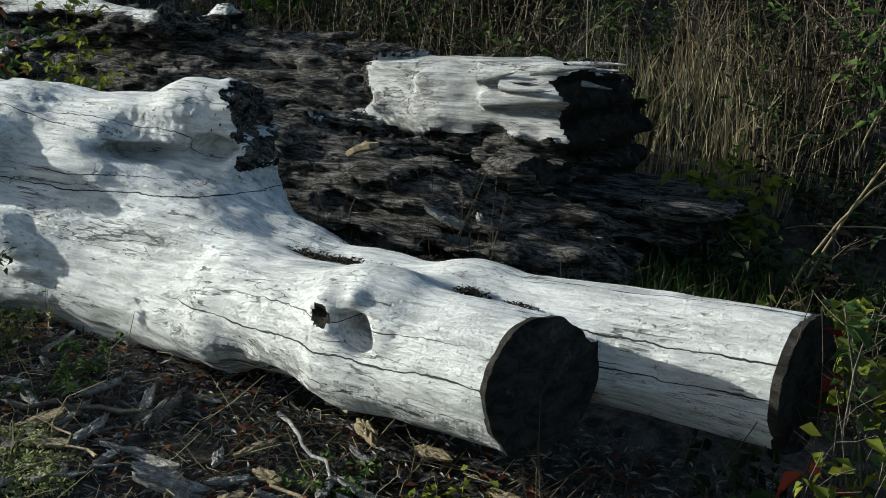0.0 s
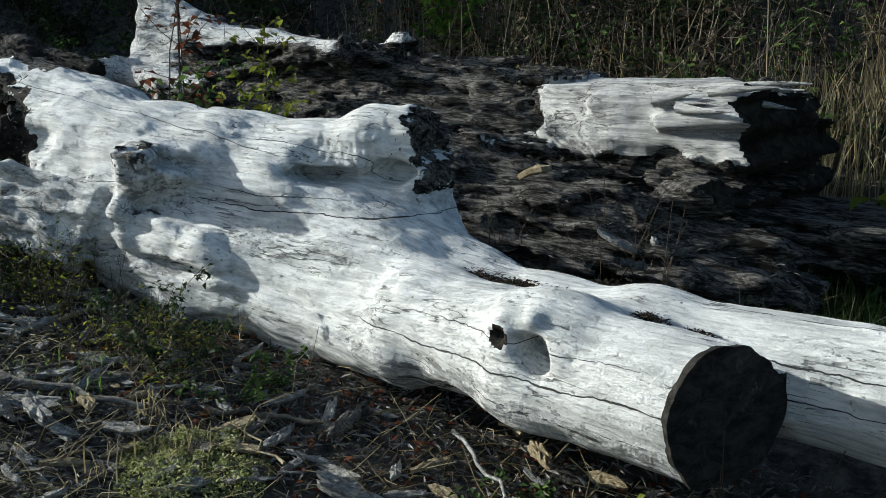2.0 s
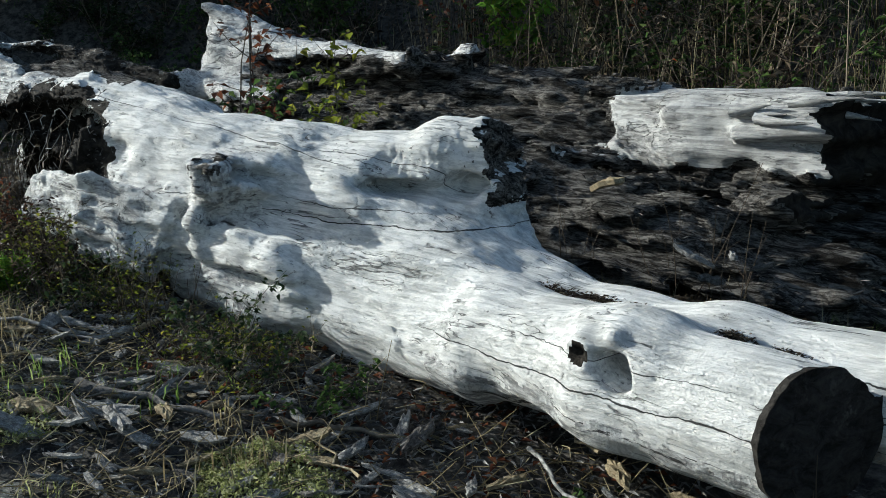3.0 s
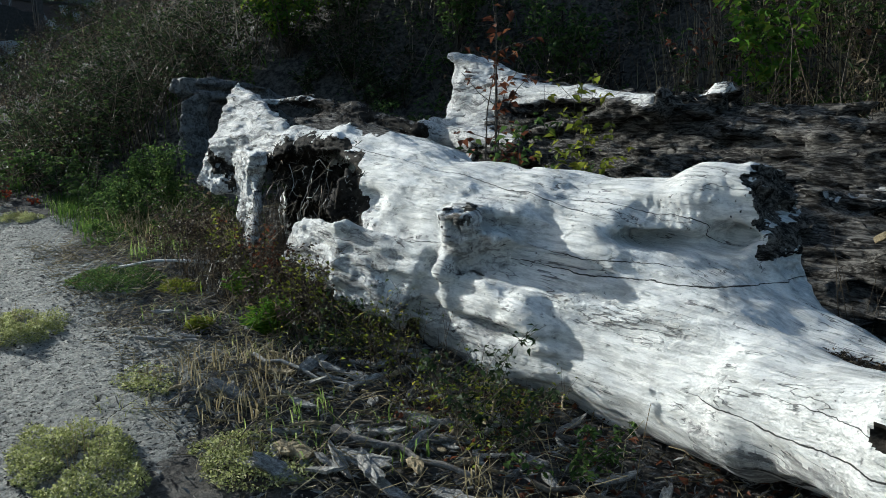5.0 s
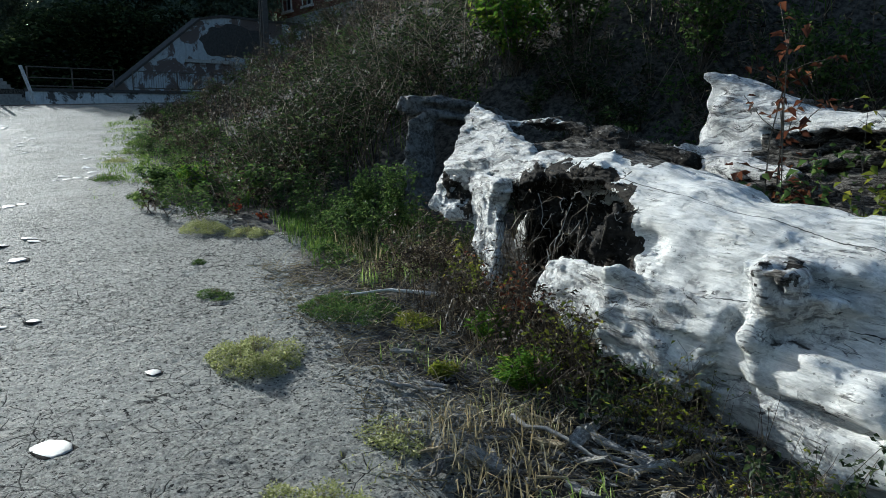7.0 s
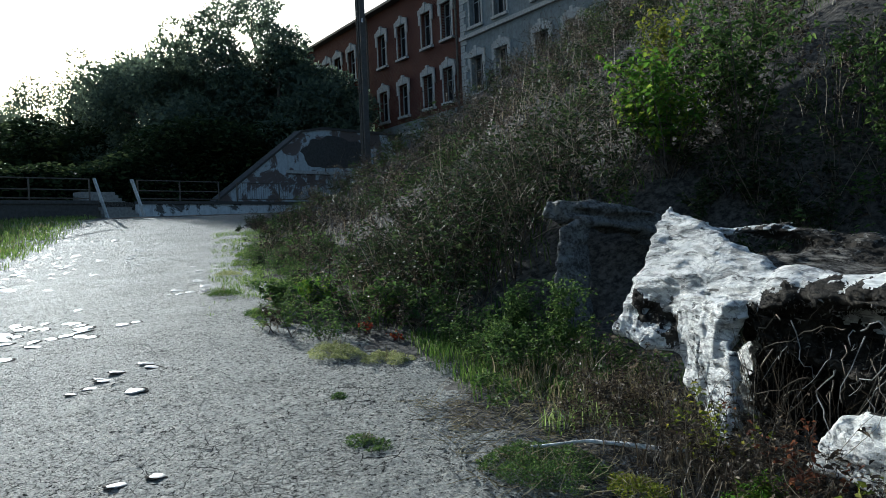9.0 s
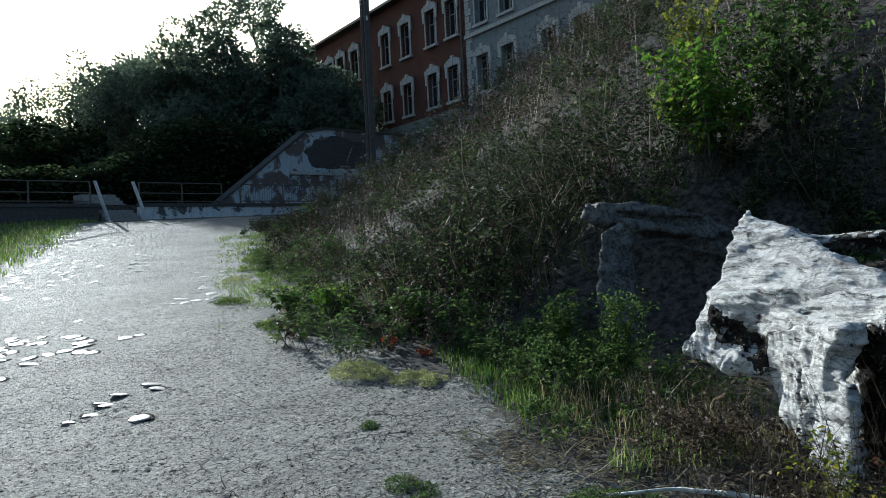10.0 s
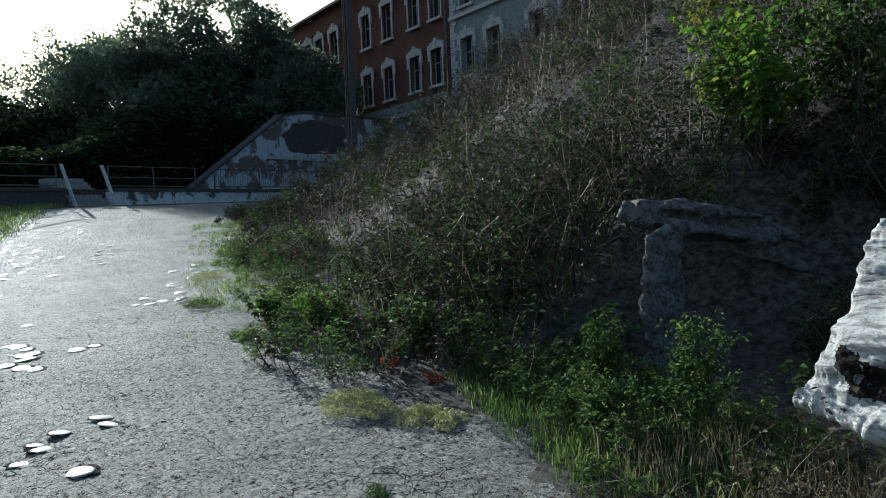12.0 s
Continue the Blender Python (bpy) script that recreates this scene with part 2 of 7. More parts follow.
M_GRASS = leafy("grass_blade", ((0.035, 0.075, 0.014), (0.08, 0.15, 0.025), (0.19, 0.23, 0.06)), 0.4)


def ground_material():
    n = Nodes("dark_soil")
    p = n.coords()
    a = n.noise(p, 1.3, 6, 0.65, 0.3)
    c = n.noise(p, 14.0, 6, 0.7)
    f = n.noise(p, 90.0, 4, 0.65)
    colour = n.mix(n.ramp(c, 0.35, 0.68), (0.022, 0.020, 0.018), (0.14, 0.128, 0.11))
    colour = n.mix(n.math("MULTIPLY", n.ramp(a, 0.5, 0.7), 0.5), colour, (0.085, 0.077, 0.058))
    colour = n.mix(n.math("MULTIPLY", n.ramp(f, 0.58, 0.72), 0.5), colour, (0.17, 0.15, 0.12))
    b = n.bump(c, 1.0, 0.05)
    b = n.bump(f, 0.8, 0.012, b)
    return n.finish(colour, 0.95, b, 0.15)


def asphalt_material():
    n = Nodes("worn_asphalt")
    p = n.coords()
    big = n.noise(p, 0.45, 5, 0.6, 0.3)
    mid = n.noise(p, 6.0, 5, 0.65)
    grit = n.noise(p, 45.0, 6, 0.8)
    stone = n.voronoi(p, 48.0)
    warp = n.add("ShaderNodeMix")
    warp.data_type = "VECTOR"
    n.put(warp, warp.inputs[0], 0.09)
    n.put(warp, warp.inputs[4], p)
    nz = n.add("ShaderNodeTexNoise")
    n.put(nz, "Vector", p)
    n.put(nz, "Scale", 3.0)
    n.put(warp, warp.inputs[5], nz.outputs["Color"])
    edge = n.voronoi(warp.outputs[1], 5.5, "DISTANCE_TO_EDGE")
    edge2 = n.voronoi(warp.outputs[1], 11.0, "DISTANCE_TO_EDGE")
    where = n.ramp(n.noise(p, 0.9, 4, 0.65, 0.5), 0.45, 0.60)
    crack = n.math("MULTIPLY", n.ramp(edge, 0.006, 0.018, 0.95, 0.0), where)
    crack2 = n.math("MULTIPLY", n.ramp(edge2, 0.012, 0.032, 0.8, 0.0), n.ramp(n.noise(p, 1.3, 3, 0.6), 0.47, 0.6))
    cracks = n.math("MAXIMUM", crack, crack2)
    colour = n.mix(n.ramp(grit, 0.30, 0.66), (0.03, 0.031, 0.03), (0.40, 0.405, 0.355))
    colour = n.mix(n.math("MULTIPLY", n.ramp(big, 0.42, 0.66), 0.45), colour, (0.40, 0.40, 0.36))
    colour = n.mix(n.math("MULTIPLY", n.ramp(mid, 0.55, 0.72), 0.45), colour, (0.06, 0.058, 0.054))
    fleck = n.ramp(n.noise(p, 24.0, 5, 0.75, 0.3), 0.57, 0.61)
    pale = n.ramp(n.noise(n.coords(move=(7, 2, 0)), 38.0, 5, 0.7), 0.58, 0.63)
    pits = n.math("MAXIMUM", n.ramp(n.noise(p, 33.0, 4, 0.75), 0.58, 0.62), n.math("MULTIPLY", fleck, n.ramp(n.noise(p, 0.7, 3), 0.35, 0.6, 0.6, 1.0)))
    colour = n.mix(n.math("MULTIPLY", pale, 0.6), colour, (0.56, 0.56, 0.52))
    colour = n.mix(n.math("MULTIPLY", pits, 0.92), colour, (0.02, 0.02, 0.019))
    colour = n.mix(cracks, colour, (0.02, 0.02, 0.018))
    b = n.bump(mid, 0.5, 0.02)
    b = n.bump(n.math("SUBTRACT", 1.0, pits), 0.9, 0.012, b)
    b = n.bump(stone, 1.0, 0.02, b)
    b = n.bump(grit, 1.0, 0.03, b)
    b = n.bump(n.math("SUBTRACT", 1.0, cracks), 1.0, 0.012, b)
    gloss = n.math("MULTIPLY_ADD", n.math("MAXIMUM", pits, cracks), -0.3, 0.3)
    return n.finish(colour, 0.8, b, gloss)


def plaster(name, low, high, under, rate=0.55):
    n = Nodes(name)
    p = n.coords()
    a = n.noise(p, 0.7, 7, 0.68, 0.6)
    c = n.noise(p, 6.0, 6, 0.7)
    colour = n.mix(n.ramp(c, 0.3, 0.7), low, high)
    colour = n.mix(n.ramp(a, rate, rate + 0.05), colour, under)
    drip = n.noise(n.coords((5, 5, 0.5)), 1.0, 5, 0.6)
    colour = n.mix(n.math("MULTIPLY", n.ramp(drip, 0.5, 0.75), 0.5), colour, under)
    return n.finish(colour, 0.9, n.bump(c, 0.6, 0.02), 0.15)


def brick_material():
    n = Nodes("red_brick")
    tc = n.add("ShaderNodeTexCoord")
    br = n.add("ShaderNodeTexBrick")
    n.put(br, "Vector", n.add("ShaderNodeMapping", i0=tc.outputs["Object"], i2=(radians(90), 0, 0)).outputs[0])
    for slot, value in (("Color1", (0.10, 0.030, 0.022, 1)), ("Color2", (0.065, 0.017, 0.012, 1)), ("Mortar", (0.17, 0.13, 0.11, 1)), ("Scale", 1.0),
                        ("Mortar Size", 0.006), ("Brick Width", 0.26), ("Row Height", 0.077)):
        n.put(br, slot, value)
    a = n.noise(n.coords(), 0.6, 6, 0.65, 0.5)
    c = n.noise(n.coords(), 9.0, 4, 0.7)
    colour = n.mix(n.ramp(a, 0.42, 0.66), br.outputs["Color"], (0.12, 0.05, 0.038))
    colour = n.mix(n.math("MULTIPLY", n.ramp(c, 0.5, 0.75), 0.5), colour, (0.10, 0.05, 0.04))
    return n.finish(colour, 0.9, n.bump(br.outputs["Fac"], 0.6, -0.01), 0.15)


def plain(name, colour, rough=0.7, vary=0.35, metal=0.0, scale=8.0):
    n = Nodes(name)
    a = n.noise(n.coords(), scale, 6, 0.68)
    dark = tuple(v * (1 - vary) for v in colour)
    return n.finish(n.mix(n.ramp(a, 0.35, 0.65), dark, colour), rough, n.bump(a, 0.3, 0.01), 0.3, metal)


M_SOIL, M_ASPHALT, M_BRICK = ground_material(), asphalt_material(), brick_material()
# grey plaster made darker and bluer: the facade's shade is in the colour
M_SHADEDPLASTER = plaster("grey_plaster", (0.17, 0.19, 0.195), (0.26, 0.285, 0.285), (0.16, 0.16, 0.15), 0.6)
M_WHITEPLASTER = plaster("flaking_white_plaster", (0.38, 0.42, 0.45), (0.54, 0.58, 0.60), (0.15, 0.12, 0.11), 0.50)
M_DIRTYWALL = plaster("dirty_whitewash", (0.48, 0.51, 0.53), (0.66, 0.68, 0.69), (0.10, 0.095, 0.09), 0.55)
M_TRIM = plain("pale_stone_trim", (0.52, 0.51, 0.48), 0.85)
M_CONCRETE = plain("concrete", (0.30, 0.29, 0.27), 0.9)
M_DARKCONCRETE = plain("dark_concrete", (0.09, 0.085, 0.08), 0.9)
M_RAIL = plain("rusty_rail", (0.14, 0.12, 0.10), 0.6, 0.4, 0.1)
M_WHITEPAINT = plain("worn_white_paint", (0.62, 0.62, 0.60), 0.6)
M_ROOF = plain("dark_roof_sheet", (0.06, 0.058, 0.056), 0.6)
M_STONE = plain("cobble_stone", (0.38, 0.376, 0.352), 0.5, 0.35, 0.0, 45.0)
M_FRAME = plain("grey_window_frame", (0.34, 0.34, 0.33), 0.6)
M_CERAMIC = plain("white_ceramic", (0.7, 0.7, 0.68), 0.3)


def glass_material():
    n = Nodes("old_window_glass")
    n.finish((0.02, 0.022, 0.024), 0.12, None, 0.5)
    return n.mat


M_GLASS = glass_material()


# ---- number fields ----
def hash3(ix, iy, iz, seed):
    h = (ix.astype(np.int64) * 374761393 + iy.astype(np.int64) * 668265263 + iz.astype(np.int64) * 2147483647 + seed * 144269) & 0xFFFFFFFF
    h = ((h ^ (h >> 13)) * 1274126177) & 0xFFFFFFFF
    h = ((h ^ (h >> 16)) * 2246822519) & 0xFFFFFFFF
    return ((h ^ (h >> 15)) & 0xFFFFFF).astype(np.float32) / 16777215.0


def field3(x, y, z, seed=0):
    """Smooth value noise, -1 to 1."""
    fx, fy, fz = np.floor(x), np.floor(y), np.floor(z)
    ux, uy, uz = x - fx, y - fy, z - fz
    ux, uy, uz = (u * u * (3 - 2 * u) for u in (ux, uy, uz))
    total = 0.0
    for a in (0, 1):
        for b in (0, 1):
            for c in (0, 1):
                w = (ux if a else 1 - ux) * (uy if b else 1 - uy) * (uz if c else 1 - uz)
                total = total + w * hash3(fx + a, fy + b, fz + c, seed)
    return total * 2 - 1


def rough3(x, y, z, octaves=4, seed=0, gain=0.5):
    total, amp = 0.0, 1.0
    for k in range(octaves):
        total = total + amp * field3(x * 2 ** k, y * 2 ** k, z * 2 ** k, seed + k)
        amp *= gain
    return total


def rough2(x, y, octaves=4, seed=0, gain=0.5):
    x, y = np.asarray(x, float), np.asarray(y, float)
    return rough3(x, y, np.zeros_like(x) + 0.37, octaves, seed, gain)


def smooth(a, b, x):
    u = np.clip((x - a) / (b - a), 0, 1)
    return u * u * (3 - 2 * u)


# ---- mesh helpers ----
def mesh_of(name, verts, faces, material, soft=True):
    """A mesh from an array of places and an array (or arrays) of faces."""
    faces = faces if isinstance(faces, (list, tuple)) else [faces]
    faces = [np.asarray(f, np.int32) for f in faces if len(f)]
    me = bpy.data.meshes.new(name)
    verts = np.asarray(verts, np.float32)
    me.vertices.add(len(verts))
    me.vertices.foreach_set("co", verts.ravel())
    loops = np.concatenate([f.ravel() for f in faces])
    sizes = np.concatenate([np.full(len(f), f.shape[1], np.int32) for f in faces])
    starts = np.concatenate([[0], np.cumsum(sizes)[:-1]]).astype(np.int32)
    me.loops.add(len(loops))
    me.loops.foreach_set("vertex_index", loops.astype(np.int32))
    me.polygons.add(len(sizes))
    me.polygons.foreach_set("loop_start", starts)
    me.polygons.foreach_set("use_smooth", np.full(len(sizes), soft))
    me.materials.append(material)
    me.update(calc_edges=True)
    return me


def under(ob, parent):
    ob.parent = parent
    return ob


def part(name, me, parent, label=""):
    """One mesh object under a thing or under a part."""
    ob = under(new(name, me), parent)
    return tagged(ob, label)


def thing(name, label, category, group="", kind="", me=None, place=None):
    ob = new(name, me)
    if place is not None:
        ob.matrix_world = place
    return tagged(ob, label, category, group, kind)


class Soup:
    """Collects pieces of mesh as arrays."""

    def __init__(self):
        self.v, self.f3, self.f4, self.n = [], [], [], 0

    def add(self, v, f):
        v, f = np.asarray(v, float).reshape(-1, 3), np.asarray(f, int)
        (self.f4 if f.shape[1] == 4 else self.f3).append(f + self.n)
        self.v.append(v)
        self.n += len(v)
        return self

    def mesh(self, name, material, soft=True):
        faces = [np.concatenate(f) for f in (self.f3, self.f4) if f]
        return mesh_of(name, np.concatenate(self.v), faces, material, soft)

    def box(self, x0, x1, y0, y1, z0, z1):
        v = [(x, y, z) for x in (x0, x1) for y in (y0, y1) for z in (z0, z1)]
        return self.add(v, [(0, 1, 3, 2), (4, 6, 7, 5), (0, 4, 5, 1), (2, 3, 7, 6), (0, 2, 6, 4), (1, 5, 7, 3)])

    def stems(self, base, tip, r0, r1, bend=0.0, seg=3, sides=3):
        """Tapered, bent tubes from many bases to many tips."""
        base, tip = np.asarray(base, float), np.asarray(tip, float)
        k = len(base)
        if not k:
            return self
        r0, r1 = np.broadcast_to(r0, k), np.broadcast_to(r1, k)
        d = tip - base
        ln = np.linalg.norm(d, axis=1, keepdims=True) + 1e-9
        d = d / ln
        ref = np.where(np.abs(d[:, 2:3]) > 0.9, np.array([[1.0, 0, 0]]), np.array([[0, 0, 1.0]]))
        a = np.cross(d, ref)
        a /= np.linalg.norm(a, axis=1, keepdims=True)
        b = np.cross(d, a)
        ang = RNG.uniform(0, 6.283, k)[:, None]
        side = (np.cos(ang) * a + np.sin(ang) * b) * ln * np.broadcast_to(bend, k)[:, None]
        rings = []
        for i in range(seg + 1):
            u = i / seg
            c = base + (tip - base) * u + side * (4 * u * (1 - u))
            r = (r0 * (1 - u) + r1 * u)[:, None]
            for s in range(sides):
                q = 6.28318 * s / sides
                rings.append(c + r * (math.cos(q) * a + math.sin(q) * b))
        v = np.stack(rings, 1)
        m = (seg + 1) * sides
        f = []
        for i in range(seg):
            for s in range(sides):
                t = (s + 1) % sides
                f.append((i * sides + s, i * sides + t, (i + 1) * sides + t, (i + 1) * sides + s))
        f = (np.arange(k)[:, None, None] * m + np.array(f)[None]).reshape(-1, 4)
        self.add(v.reshape(-1, 3), f)
        return self

    def path(self, p, r, sides=6):
        """One tube along a row of places."""
        p = np.asarray(p, float)
        r = np.broadcast_to(r, len(p))
        d = np.gradient(p, axis=0)
        d /= np.linalg.norm(d, axis=1, keepdims=True)
        a = np.cross(d, np.array([0.1, 0.2, 1.0]))
        a /= np.linalg.norm(a, axis=1, keepdims=True)
        b = np.cross(d, a)
        q = np.arange(sides) * 6.28318 / sides
        v = p[:, None] + r[:, None, None] * (np.cos(q)[None, :, None] * a[:, None] + np.sin(q)[None, :, None] * b[:, None])
        f = [(i * sides + s, i * sides + (s + 1) % sides, (i + 1) * sides + (s + 1) % sides, (i + 1) * sides + s) for i in range(len(p) - 1) for s in range(sides)]
        return self.add(v.reshape(-1, 3), f)

    def leaves(self, at, heading, size, ratio=0.45, fold=0.25, droop=0.2):
        """Folded, pointed leaves: four corners, two halves."""
        at, heading = np.asarray(at, float), np.asarray(heading, float)
        k = len(at)
        if not k:
            return self
        size = np.broadcast_to(size, k)[:, None]
        h = heading / (np.linalg.norm(heading, axis=1, keepdims=True) + 1e-9)
        up = RNG.normal(0, 0.45, (k, 3)) + np.array([0, 0, 1.0])
        s = np.cross(h, up)
        s /= np.linalg.norm(s, axis=1, keepdims=True) + 1e-9
        n = np.cross(s, h)
        mid = at + h * size * 0.45
        tip = at + h * size - n * size * droop
        l = mid + s * size * ratio * 0.5 + n * size * fold * 0.4
        r = mid - s * size * ratio * 0.5 + n * size * fold * 0.4
        v = np.stack([at, l, tip, r], 1).reshape(-1, 3)
        i = np.arange(k)[:, None] * 4
        self.add(v, np.concatenate([i + np.array([[0, 2, 1]]), i + np.array([[0, 3, 2]])]))
        return self

    def blades(self, base, height, lean, width):
        """Bent grass blades of two joints."""
        base = np.asarray(base, float)
        k = len(base)
        if not k:
            return self
        height, width = np.broadcast_to(height, k)[:, None], np.broadcast_to(width, k)[:, None]
        q = RNG.uniform(0, 6.283, k)
        d = np.stack([np.cos(q), np.sin(q), np.zeros(k)], 1)
        s = np.stack([-np.sin(q), np.cos(q), np.zeros(k)], 1) * width * 0.5
        lean = (np.broadcast_to(lean, k) * RNG.uniform(0.3, 1.3, k))[:, None]
        z = np.array([[0, 0, 1.0]])
        m = base + z * height * 0.6 + d * height * lean * 0.35
        t = base + z * height * (1 - 0.35 * lean) + d * height * lean
        v = np.stack([base - s, base + s, m + s * 0.8, m - s * 0.8, t], 1).reshape(-1, 3)
        i = np.arange(k)[:, None] * 5
        self.add(v, i + np.array([[0, 1, 2, 3]]))
        self.f3.append(i + np.array([[3, 2, 4]]) + self.n - len(v))
        return self


RNG = np.random.default_rng(7)


# ---- the lie of the land ----
def slope(x, y):
    """The bare, even slope that the road climbs."""
    x, y = np.asarray(x, float), np.asarray(y, float)
    along = np.where(x < -20, x + (x + 20) * 0.36, x)
    along = np.clip(along, -46.2, 30)
    across = np.clip(y, -12, 14) * (1 - smooth(-28, -40, x))
    return -0.0682 * along + 0.0559 * across


def toe(x):
    """Where the bank's foot runs beside the road."""
    x = np.asarray(x, float)
    return 1.7 + 3.1 * smooth(-11.5, -7.5, x) + 0.25 * np.sin(x * 0.7)


def land(x, y):
    x, y = np.asarray(x, float), np.asarray(y, float)
    up = np.clip(y - toe(x), 0, None)
    bank = 0.62 * (np.sqrt(up * up + 0.5) - 0.7071) * (1 + 0.08 * rough2(x * 0.25, y * 0.25, 2, 5))
    bank = np.minimum(bank, 9.5 + 0.3 * rough2(x * 0.2, y * 0.2, 2, 8))
    end = smooth(-36, -29, x)
    z = slope(x, y) + np.clip(bank, 0, None) * end
    near = smooth(0.7, 1.6, y + 0.25 * rough2(x * 1.2, y * 1.2, 2, 9)) * smooth(14, 6, np.abs(x + 4))
    z = z + near * (0.018 * rough2(x * 4, y * 4, 4, 3) + 0.02 * rough2(x * 1.3, y * 1.3, 2, 4))
    z = z + smooth(0.5, 4, up) * 0.12 * rough2(x * 0.9, y * 0.9, 3, 6)
    return z


def spaced(marks):
    """Grid lines: (start, step) pairs, with the last mark as the end."""
    out = []
    for (a, step), (b, _) in zip(marks[:-1], marks[1:]):
        out.extend(np.arange(a, b - step * 0.5, step))
    return np.array(out + [marks[-1][0]])


def sheet(xs, ys, zf):
    gx, gy = np.meshgrid(xs, ys, indexing="ij")
    gz = zf(gx, gy)
    v = np.stack([gx, gy, gz], -1).reshape(-1, 3)
    ny = len(ys)
    i = (np.arange(len(xs) - 1)[:, None] * ny + np.arange(ny - 1)[None]).ravel()
    return v, np.stack([i, i + ny, i + ny + 1, i + 1], 1)


xs = spaced([(-1500, 200), (-300, 30), (-90, 4), (-40, 0.5), (-14, 0.07), (2.5, 0.5), (20, 10), (100, 100), (700, 1)])
ys = spaced([(-1500, 200), (-300, 30), (-60, 4), (-12, 0.5), (0.4, 0.06), (4.6, 0.3), (20, 3), (80, 40), (240, 200), (1500, 1)])
v, f = sheet(xs, ys, lambda x, y: land(x, y) - 0.02)
tagged(new("ground", mesh_of("ground", v, f, M_SOIL)), "dark bare soil and rough banked ground", "ground", kind="structure")


# the road: its right edge breaks up into soil
def road_edge(x):
    x = np.asarray(x, float)
    return 0.3 + 0.75 * smooth(-12.5, -8.5, x) - 0.15 * smooth(-6, -3, x) - 0.3 * smooth(-3, 1, x) + 0.9 * smooth(-28, -40, x)


def road_height(x, y):
    ragged = road_edge(x) + 0.4 * rough2(x * 0.9, y * 0.9, 3, 21)
    left = -3.4 - 0.11 * np.clip(-x, 0, 45) + 0.4 * rough2(x * 0.4, y * 0.4, 2, 23)
    inside = smooth(0.7, -0.3, y - ragged) * smooth(-0.5, 0.4, y - left)
    close = smooth(-16, -10, x)
    grain = 0.006 * rough2(x * 1.1, y * 1.1, 3, 22) + close * (0.005 * rough2(x * 6, y * 6, 2, 24) + 0.005 * rough2(x * 16, y * 16, 2, 25) + 0.0045 * rough2(x * 38, y * 38, 1, 27))
    return land(x, y) - 0.05 + 0.05 * inside + grain + 0.012 * (1 - inside) * rough2(x * 5, y * 5, 3, 26)


xs = spaced([(-75, 2), (-38, 0.4), (-16, 0.06), (-12, 0.018), (-2.4, 0.1), (2.0, 0.3), (14, 1)])
ys = spaced([(-11, 0.35), (-3, 0.04), (-1.6, 0.02), (1.3, 0.03), (1.9, 0.1), (2.6, 1)])
v, f = sheet(xs, ys, road_height)
ROAD = tagged(new("road", mesh_of("road", v, f, M_ASPHALT)), "cracked worn grey asphalt road with cobbles showing through", "road", kind="structure")


